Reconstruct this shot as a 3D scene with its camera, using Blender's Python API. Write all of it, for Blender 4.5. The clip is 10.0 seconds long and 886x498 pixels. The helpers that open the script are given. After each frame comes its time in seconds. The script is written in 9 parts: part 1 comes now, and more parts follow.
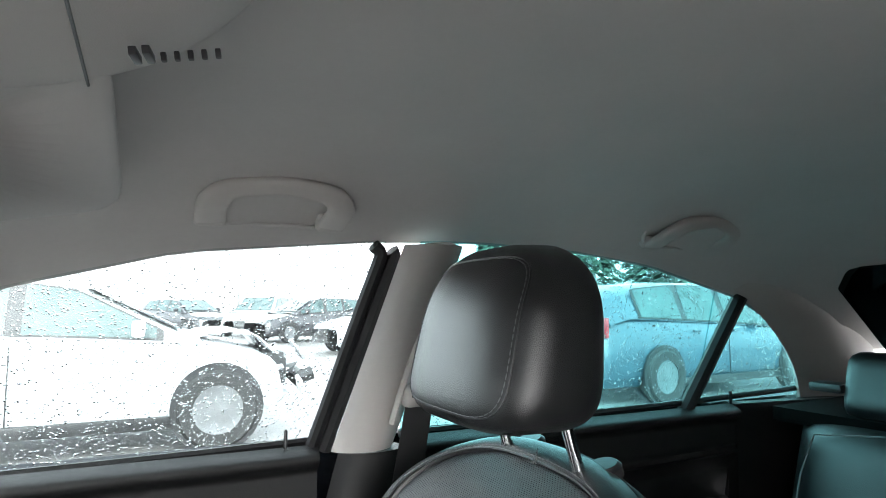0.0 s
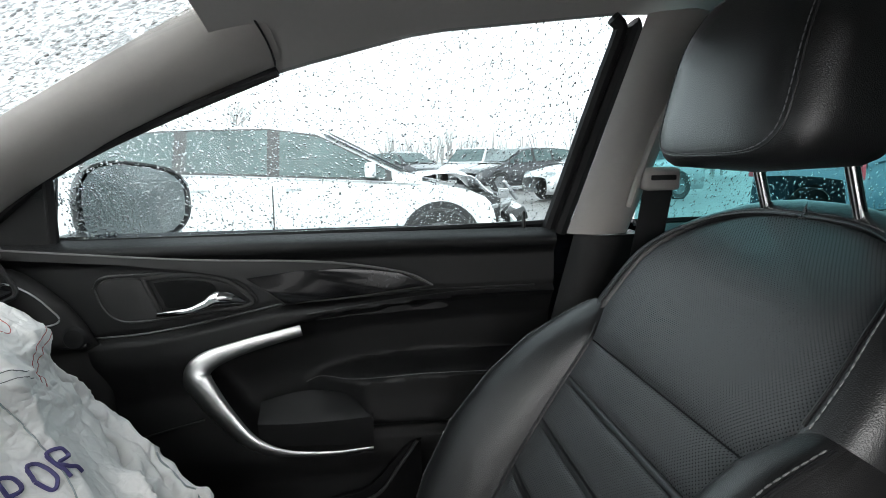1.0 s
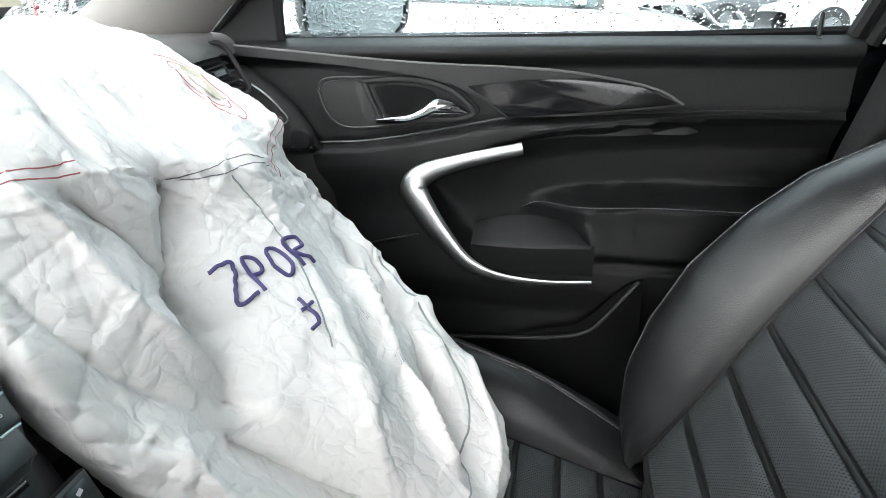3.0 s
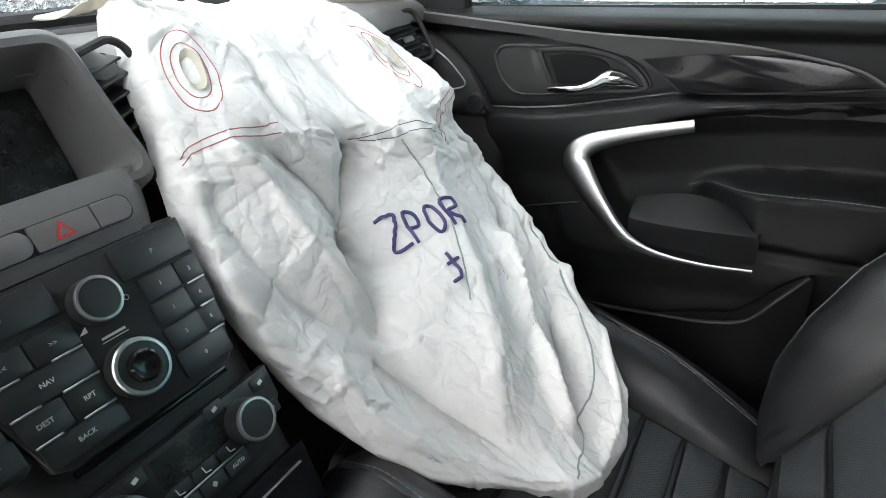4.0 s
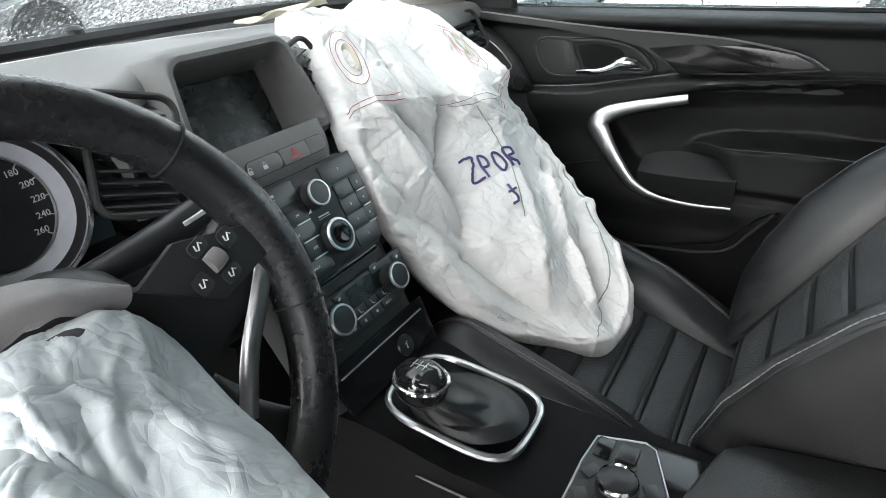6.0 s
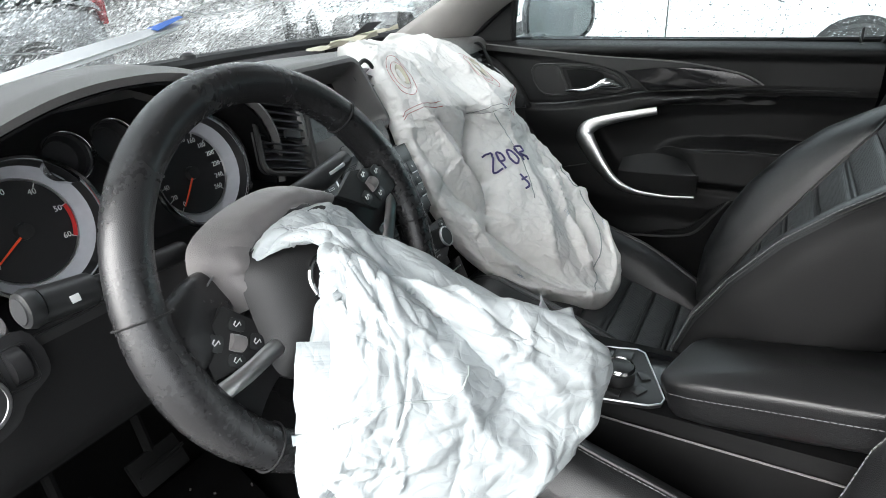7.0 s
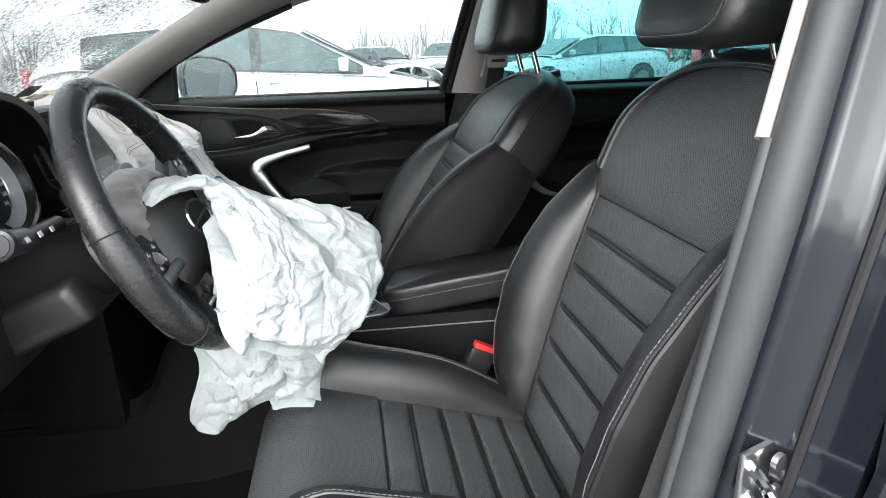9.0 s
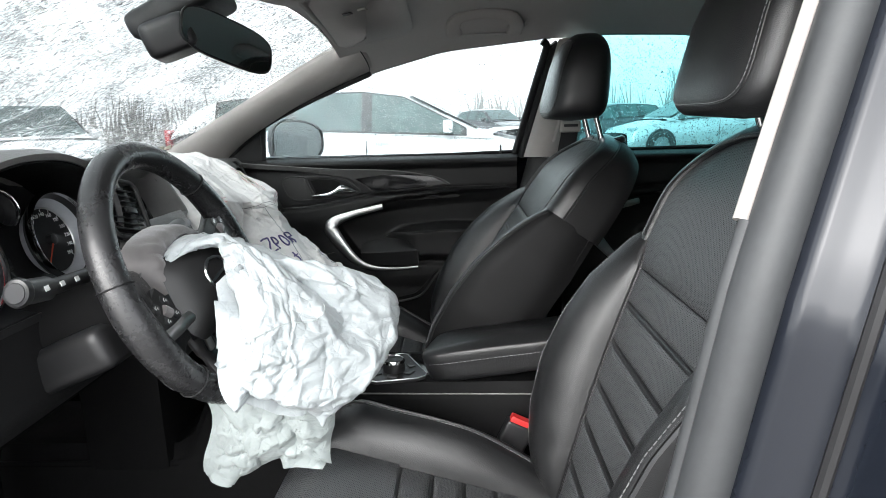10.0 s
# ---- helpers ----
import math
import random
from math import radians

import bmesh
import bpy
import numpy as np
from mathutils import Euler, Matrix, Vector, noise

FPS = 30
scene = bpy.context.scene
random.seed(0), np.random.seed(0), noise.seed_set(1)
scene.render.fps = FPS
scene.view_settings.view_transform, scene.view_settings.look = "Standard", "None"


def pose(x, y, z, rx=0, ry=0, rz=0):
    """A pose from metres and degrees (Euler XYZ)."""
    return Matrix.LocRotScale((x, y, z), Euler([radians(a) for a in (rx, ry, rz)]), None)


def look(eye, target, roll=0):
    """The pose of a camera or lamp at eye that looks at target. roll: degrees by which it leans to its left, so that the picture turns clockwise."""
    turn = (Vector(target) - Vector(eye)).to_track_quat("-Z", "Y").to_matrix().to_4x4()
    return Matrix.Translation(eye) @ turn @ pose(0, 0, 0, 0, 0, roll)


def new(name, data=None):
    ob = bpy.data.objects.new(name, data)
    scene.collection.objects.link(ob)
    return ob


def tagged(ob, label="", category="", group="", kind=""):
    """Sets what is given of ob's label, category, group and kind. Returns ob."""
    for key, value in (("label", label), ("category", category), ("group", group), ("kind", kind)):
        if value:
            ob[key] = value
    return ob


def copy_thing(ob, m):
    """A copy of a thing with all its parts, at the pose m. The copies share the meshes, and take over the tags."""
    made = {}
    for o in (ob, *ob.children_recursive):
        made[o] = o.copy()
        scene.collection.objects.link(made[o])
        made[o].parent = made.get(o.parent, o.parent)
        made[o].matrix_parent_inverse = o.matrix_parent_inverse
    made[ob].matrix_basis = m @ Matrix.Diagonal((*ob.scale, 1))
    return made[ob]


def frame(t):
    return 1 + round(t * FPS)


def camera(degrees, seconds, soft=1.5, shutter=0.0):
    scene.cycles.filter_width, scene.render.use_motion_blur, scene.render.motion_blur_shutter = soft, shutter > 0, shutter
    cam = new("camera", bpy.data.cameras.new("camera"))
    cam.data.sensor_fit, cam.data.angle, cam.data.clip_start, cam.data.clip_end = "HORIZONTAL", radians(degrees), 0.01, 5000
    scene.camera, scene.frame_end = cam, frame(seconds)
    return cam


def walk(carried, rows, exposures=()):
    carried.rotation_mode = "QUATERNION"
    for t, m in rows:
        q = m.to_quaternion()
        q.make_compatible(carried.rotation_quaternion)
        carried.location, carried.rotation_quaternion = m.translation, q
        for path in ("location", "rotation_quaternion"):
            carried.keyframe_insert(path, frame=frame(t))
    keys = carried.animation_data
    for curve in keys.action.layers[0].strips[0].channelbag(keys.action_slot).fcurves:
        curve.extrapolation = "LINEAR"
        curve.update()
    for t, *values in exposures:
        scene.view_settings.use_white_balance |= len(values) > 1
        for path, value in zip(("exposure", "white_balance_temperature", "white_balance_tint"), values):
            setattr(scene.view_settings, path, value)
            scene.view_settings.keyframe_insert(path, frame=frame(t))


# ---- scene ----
cam = camera(71.7, 10.0, 0.8)
PATH = [
    (0, (0.098, -0.26, 1.186), (0.967, 1.532, 1.368), -0.0),
    (0.3, (0.083, -0.27, 1.166), (0.757, 1.612, 1.23), -0.7),
    (0.5, (0.082, -0.268, 1.148), (0.594, 1.665, 1.119), -0.9),
    (1, (0.055, -0.254, 1.078), (0.285, 1.712, 0.789), -1.0),
    (1.5, (0.03, -0.24, 1.013), (0.188, 1.698, 0.545), -0.7),
    (2, (0.037, -0.226, 0.983), (0.086, 1.666, 0.338), -0.7),
    (2.5, (0.026, -0.192, 0.998), (-0.041, 1.665, 0.257), -0.9),
    (3, (-0.003, -0.164, 1.018), (-0.37, 1.648, 0.257), -1.1),
    (3.2, (0.006, -0.164, 1.028), (-0.505, 1.605, 0.247), -1.4),
    (4.3, (0.070, -0.212, 1.050), (-0.904, 1.283, 0.145), -2.5),
    (4.5, (0.089, -0.229, 1.041), (-0.920, 1.238, 0.130), -2.7),
    (5, (0.119, -0.279, 1.047), (-0.921, 1.153, 0.116), -2.9),
    (6.5, (0.144, -0.623, 1.121), (-0.737, 0.939, 0.236), -2.7),
    (7, (0.177, -0.759, 1.116), (-0.708, 0.84, 0.303), -2.6),
    (7.5, (0.211, -0.853, 1.093), (-0.693, 0.77, 0.354), -2.5),
    (7.8, (0.215, -0.93, 1.084), (-0.686, 0.718, 0.398), -2.6),
    (8, (0.205, -0.972, 1.092), (-0.564, 0.746, 0.415), -2.4),
    (8.2, (0.175, -1.01, 1.086), (-0.33, 0.805, 0.414), -2.6),
    (8.3, (0.148, -1.05, 1.081), (-0.147, 0.808, 0.401), -2.2),
    (8.5, (0.1, -1.089, 1.07), (0.09, 0.789, 0.383), -2.2),
    (9, (0.055, -1.167, 1.069), (0.333, 0.718, 0.462), -1.8),
    (9.5, (0.069, -1.157, 1.069), (0.384, 0.76, 0.596), -1.5),
    (10, (0.182, -1.156, 1.073), (0.119, 0.8, 0.658), -1.6),
]
EXPOSURE = [(0.0, 3.45), (0.3, 2.45), (0.6, 2.05), (1.0, 2.12), (1.6, 2.95), (2.0, 3.5), (2.5, 3.7), (3.0, 3.25), (4.5, 3.0), (5.2, 3.05), (6.5, 2.82), (7.2, 2.42), (8.0, 2.34), (10.0, 2.3)]
walk(cam, [(t, look(eye, target, roll)) for t, eye, target, roll in PATH], EXPOSURE)

# ---- light: an overcast winter day ----
SUN_UP, SUN_TURN = radians(35), radians(200)
world = bpy.data.worlds.new("sky")
scene.world = world
world.use_nodes = True
wt = world.node_tree
wt.nodes.clear()
sky = wt.nodes.new("ShaderNodeTexSky")
sky.sky_type, sky.sun_disc, sky.sun_elevation, sky.sun_rotation = "NISHITA", False, SUN_UP, SUN_TURN
sky.air_density, sky.dust_density = 1.0, 4.0
grey = wt.nodes.new("ShaderNodeHueSaturation")
grey.inputs["Saturation"].default_value = 0.12
back = wt.nodes.new("ShaderNodeBackground")
back.inputs["Strength"].default_value = 0.15
wout = wt.nodes.new("ShaderNodeOutputWorld")
wt.links.new(sky.outputs[0], grey.inputs["Color"])
cloud = wt.nodes.new("ShaderNodeMix")
cloud.data_type = "RGBA"
cloud.inputs["Factor"].default_value = 0.6
cloud.inputs["B"].default_value = (5.62, 5.9, 6.15, 1)
wt.links.new(grey.outputs[0], cloud.inputs["A"])
wt.links.new(cloud.outputs["Result"], back.inputs["Color"])
wt.links.new(back.outputs[0], wout.inputs["Surface"])
sun = new("sun", bpy.data.lights.new("sun", "SUN"))
sun.data.energy, sun.data.angle, sun.data.color = 0.6, radians(60), (1.0, 0.98, 0.95)
sun.matrix_world = look((0, 0, 0), (-math.sin(SUN_TURN) * math.cos(SUN_UP), -math.cos(SUN_TURN) * math.cos(SUN_UP), -math.sin(SUN_UP)))

# ---- materials ----
MATS = {}


def material(name, color, rough=0.5, metal=0.0, grain=0.0, grain_scale=600.0, spots=0.12, spot_scale=9.0, coat=0.0, spec=0.5, voronoi=False, sheen=0.0, creased=False):
    """A surface with colour that varies at two scales and a fine relief."""
    m = bpy.data.materials.new(name)
    m.use_nodes = True
    t = m.node_tree
    b = t.nodes["Principled BSDF"]
    geo = t.nodes.new("ShaderNodeTexCoord")
    big, small = t.nodes.new("ShaderNodeTexNoise"), t.nodes.new("ShaderNodeTexNoise")
    big.inputs["Scale"].default_value, big.inputs["Detail"].default_value = spot_scale, 4
    small.inputs["Scale"].default_value, small.inputs["Detail"].default_value = spot_scale * 14, 3
    mix = t.nodes.new("ShaderNodeMath")
    mix.operation = "MULTIPLY_ADD"
    mix.inputs[1].default_value = 0.4
    ramp = t.nodes.new("ShaderNodeMapRange")
    ramp.inputs["From Min"].default_value, ramp.inputs["From Max"].default_value = 0.45, 0.95
    ramp.inputs["To Min"].default_value, ramp.inputs["To Max"].default_value = 1 - spots, 1 + spots
    vary = t.nodes.new("ShaderNodeMix")
    vary.data_type, vary.blend_type = "RGBA", "MULTIPLY"
    vary.inputs["Factor"].default_value = 1.0
    vary.inputs["A"].default_value = (*color, 1)
    for n in (big, small):
        t.links.new(geo.outputs["Object"], n.inputs["Vector"])
    t.links.new(small.outputs["Fac"], mix.inputs[0])
    t.links.new(big.outputs["Fac"], mix.inputs[2])
    t.links.new(mix.outputs[0], ramp.inputs["Value"])
    t.links.new(ramp.outputs[0], vary.inputs["B"])
    t.links.new(vary.outputs["Result"], b.inputs["Base Color"])
    rr = t.nodes.new("ShaderNodeMapRange")
    rr.inputs["From Min"].default_value, rr.inputs["From Max"].default_value = 0.45, 0.95
    rr.inputs["To Min"].default_value, rr.inputs["To Max"].default_value = max(0.02, rough * 0.85), min(1.0, rough * 1.15)
    t.links.new(mix.outputs[0], rr.inputs["Value"])
    t.links.new(rr.outputs[0], b.inputs["Roughness"])
    b.inputs["Metallic"].default_value = metal
    b.inputs["Coat Weight"].default_value = coat
    b.inputs["Coat Roughness"].default_value = 0.05
    b.inputs["Specular IOR Level"].default_value = spec
    b.inputs["Sheen Weight"].default_value = sheen
    if grain:
        if voronoi:
            g = t.nodes.new("ShaderNodeTexVoronoi")
            g.feature = "SMOOTH_F1"
            out = g.outputs["Distance"]
        else:
            g = t.nodes.new("ShaderNodeTexNoise")
            g.inputs["Detail"].default_value = 3
            out = g.outputs["Fac"]
        g.inputs["Scale"].default_value = grain_scale
        t.links.new(geo.outputs["Object"], g.inputs["Vector"])
        bump = t.nodes.new("ShaderNodeBump")
        bump.inputs["Strength"].default_value, bump.inputs["Distance"].default_value = grain, 0.001
        t.links.new(out, bump.inputs["Height"])
        t.links.new(bump.outputs[0], b.inputs["Normal"])
    if creased:
        # sharp little creases of cloth that was packed tight, at two sizes
        wob = t.nodes.new("ShaderNodeTexNoise")
        wob.inputs["Scale"].default_value, wob.inputs["Detail"].default_value = 22, 2
        push = t.nodes.new("ShaderNodeMix")
        push.data_type, push.blend_type = "RGBA", "LINEAR_LIGHT"
        push.inputs["Factor"].default_value = 0.022
        t.links.new(geo.outputs["Object"], wob.inputs["Vector"])
        t.links.new(geo.outputs["Object"], push.inputs["A"])
        t.links.new(wob.outputs["Color"], push.inputs["B"])
        last = b.inputs["Normal"].links[0].from_socket
        for scale, dist in ((22, 0.010), (55, 0.004)):
            v = t.nodes.new("ShaderNodeTexVoronoi")
            v.feature = "DISTANCE_TO_EDGE"
            v.inputs["Scale"].default_value = scale
            t.links.new(push.outputs["Result"], v.inputs["Vector"])
            cap = t.nodes.new("ShaderNodeMath")
            cap.operation = "MINIMUM"
            cap.inputs[1].default_value = 0.16
            t.links.new(v.outputs["Distance"], cap.inputs[0])
            bump = t.nodes.new("ShaderNodeBump")
            bump.inputs["Strength"].default_value, bump.inputs["Distance"].default_value = 0.55, dist
            t.links.new(cap.outputs[0], bump.inputs["Height"])
            t.links.new(last, bump.inputs["Normal"])
            last = bump.outputs[0]
        t.links.new(last, b.inputs["Normal"])
    MATS[name] = m
    return m


LEATHER = material("black_leather", (0.0125, 0.0128, 0.0136), 0.33, spec=0.62, grain=0.34, grain_scale=1100, voronoi=True, spots=0.2)
SOFT = material("soft_black_plastic", (0.009, 0.009, 0.0095), 0.43, spec=0.34, grain=0.5, grain_scale=1500, voronoi=True, spots=0.15)
CHARCOAL = material("charcoal_fascia_plastic", (0.120, 0.116, 0.114), 0.44, spec=0.5, grain=0.4, grain_scale=1500, voronoi=True, spots=0.12)
SOFTGREY = material("dark_grey_dash_plastic", (0.150, 0.145, 0.143), 0.44, spec=0.6, grain=0.4, grain_scale=1500, voronoi=True, spots=0.12)
HARD = material("hard_black_plastic", (0.018, 0.018, 0.019), 0.38, grain=0.12, grain_scale=900, spots=0.15)
BUTTON = material("button_plastic", (0.024, 0.025, 0.026), 0.32, grain=0.08, grain_scale=1200, spots=0.1)
GLOSSKNOB = material("gloss_black_knob", (0.02, 0.02, 0.021), 0.10, coat=1.0, spots=0.1)
HUBGREY = material("dark_grey_hub_plastic", (0.130, 0.121, 0.120), 0.48, grain=0.25, grain_scale=1500, voronoi=True, spots=0.15, sheen=0.4)
PIANO = material("gloss_black_decor", (0.008, 0.008, 0.009), 0.14, spec=0.25, coat=0.15, spots=0.1)
CHROME = material("chrome", (0.75, 0.76, 0.77), 0.12, metal=1.0, spots=0.05)
SATIN = material("satin_silver", (0.55, 0.55, 0.55), 0.32, metal=1.0, grain=0.05, grain_scale=1500, spots=0.06)
LINER = material("grey_headliner_fabric", (0.42, 0.40, 0.385), 0.9, grain=0.35, grain_scale=1500, spots=0.05, sheen=0.1)
TRIM = material("light_grey_pillar_trim", (0.40, 0.375, 0.355), 0.6, grain=0.2, grain_scale=1100, spots=0.05)
RUBBER = material("black_rubber", (0.014, 0.014, 0.015), 0.6, spec=0.3, grain=0.15, grain_scale=500, spots=0.25)
GREYRUBBER = material("dusty_rubber_seal", (0.034, 0.036, 0.038), 0.6, grain=0.12, grain_scale=300, spots=0.3)
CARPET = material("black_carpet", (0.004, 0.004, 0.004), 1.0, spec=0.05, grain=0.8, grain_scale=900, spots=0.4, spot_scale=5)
CLOTH = material("white_airbag_cloth", (0.74, 0.722, 0.708), 0.75, grain=0.12, grain_scale=1800, spots=0.05, sheen=0.15, creased=True)
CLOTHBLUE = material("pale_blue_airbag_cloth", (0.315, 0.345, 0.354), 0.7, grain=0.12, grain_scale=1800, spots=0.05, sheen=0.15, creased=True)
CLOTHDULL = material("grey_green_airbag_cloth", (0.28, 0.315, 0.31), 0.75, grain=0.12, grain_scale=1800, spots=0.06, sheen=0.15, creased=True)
REDTHREAD = material("red_thread", (0.42, 0.13, 0.13), 0.8)
GREYTHREAD = material("grey_thread", (0.17, 0.17, 0.174), 0.8)
INK = material("blue_marker_ink", (0.06, 0.05, 0.16), 0.6)
PALEINK = material("pale_print_ink", (0.33, 0.38, 0.45), 0.7)
REDPLASTIC = material("red_plastic", (0.55, 0.03, 0.03), 0.4)
WHITEPRINT = material("white_print", (0.56, 0.57, 0.57), 0.6)
DIAL = material("dial_face", (0.012, 0.012, 0.013), 0.5)
DIALGREY = material("dial_outer_ring", (0.42, 0.43, 0.46), 0.5)
NEEDLE = material("orange_red_needle", (0.75, 0.07, 0.02), 0.4)
SCREEN = material("dark_screen_glass", (0.016, 0.019, 0.018), 0.26, spots=0.4, spot_scale=40)
PAINT = material("dark_blue_grey_car_paint", (0.010, 0.012, 0.017), 0.10, metal=0.1, coat=0.0, spec=0.40, spots=0.1, spot_scale=4)
WHITEPAINT = material("white_car_paint", (0.62, 0.64, 0.65), 0.3, coat=0.8, spots=0.04, spot_scale=3)
BLUEPAINT = material("blue_car_paint", (0.03, 0.062, 0.085), 0.3, coat=0.8, spots=0.08, spot_scale=3)
SILVERPAINT = material("silver_car_paint", (0.38, 0.39, 0.40), 0.3, metal=0.5, coat=0.8, spots=0.06, spot_scale=3)
DARKPAINT = material("black_car_paint", (0.03, 0.03, 0.034), 0.3, coat=0.8, spots=0.08, spot_scale=3)
REDPAINT = material("red_lamp_plastic", (0.40, 0.03, 0.04), 0.25, coat=0.5)
TYRE = material("tyre_rubber", (0.022, 0.022, 0.022), 0.8, grain=0.5, grain_scale=120, spots=0.3)
ALLOY = material("alloy_rim", (0.20, 0.205, 0.21), 0.4, metal=0.8)
GRAVEL = material("wet_gravel_ground", (0.17, 0.165, 0.16), 0.5, grain=1.0, grain_scale=18, spots=0.45, spot_scale=0.8)
PAPER = material("white_paper", (0.78, 0.79, 0.80), 0.7, spots=0.03)
BLUEPRINT = material("blue_print", (0.04, 0.14, 0.50), 0.6)
# bark colour lightened, so that distance haze is painted into the trees
HAZEBARK = material("hazed_bare_twigs", (0.27, 0.265, 0.26), 0.9, spots=0.3)
CONIFER = material("conifer_needles", (0.035, 0.065, 0.045), 0.8, spots=0.4, spot_scale=2)
DARKGLASS = material("dark_car_window", (0.055, 0.085, 0.085), 0.30, spec=0.35, spots=0.3, spot_scale=3)


def perforated(name, color, rough):
    """Leather with rows of small punched holes, laid out by the panel's own metre grid."""
    m = material(name, color, rough, grain=0.4, grain_scale=1150, voronoi=True, spots=0.15)
    t = m.node_tree
    b = t.nodes["Principled BSDF"]
    uv = t.nodes.new("ShaderNodeUVMap")
    sep = t.nodes.new("ShaderNodeSeparateXYZ")
    t.links.new(uv.outputs[0], sep.inputs[0])
    waves = []
    for axis in ("X", "Y"):
        k = t.nodes.new("ShaderNodeMath")
        k.operation = "MULTIPLY"
        k.inputs[1].default_value = 2 * math.pi / 0.0044
        s = t.nodes.new("ShaderNodeMath")
        s.operation = "SINE"
        t.links.new(sep.outputs[axis], k.inputs[0])
        t.links.new(k.outputs[0], s.inputs[0])
        waves.append(s)
    prod = t.nodes.new("ShaderNodeMath")
    prod.operation = "MULTIPLY"
    t.links.new(waves[0].outputs[0], prod.inputs[0])
    t.links.new(waves[1].outputs[0], prod.inputs[1])
    hole = t.nodes.new("ShaderNodeMapRange")
    hole.inputs["From Min"].default_value, hole.inputs["From Max"].default_value = 0.45, 0.85
    t.links.new(prod.outputs[0], hole.inputs["Value"])
    old = b.inputs["Base Color"].links[0].from_socket
    dark = t.nodes.new("ShaderNodeMix")
    dark.data_type = "RGBA"
    dark.inputs["B"].default_value = (0.010, 0.010, 0.010, 1)
    t.links.new(hole.outputs[0], dark.inputs["Factor"])
    t.links.new(old, dark.inputs["A"])
    t.links.new(dark.outputs["Result"], b.inputs["Base Color"])
    shine = t.nodes.new("ShaderNodeMapRange")
    shine.inputs["To Min"].default_value, shine.inputs["To Max"].default_value = 0.5, 0.0
    t.links.new(hole.outputs[0], shine.inputs["Value"])
    t.links.new(shine.outputs[0], b.inputs["Specular IOR Level"])
    bump2 = t.nodes.new("ShaderNodeBump")
    bump2.inputs["Strength"].default_value, bump2.inputs["Distance"].default_value = 0.8, 0.0015
    bump2.invert = True
    t.links.new(hole.outputs[0], bump2.inputs["Height"])
    t.links.new(b.inputs["Normal"].links[0].from_socket, bump2.inputs["Normal"])
    t.links.new(bump2.outputs[0], b.inputs["Normal"])
    return m


# paler than the smooth leather: the panels' gloss sheen is put into the colour
PERF = perforated("sheen_pale_perforated_leather", (0.066, 0.069, 0.072), 0.40)


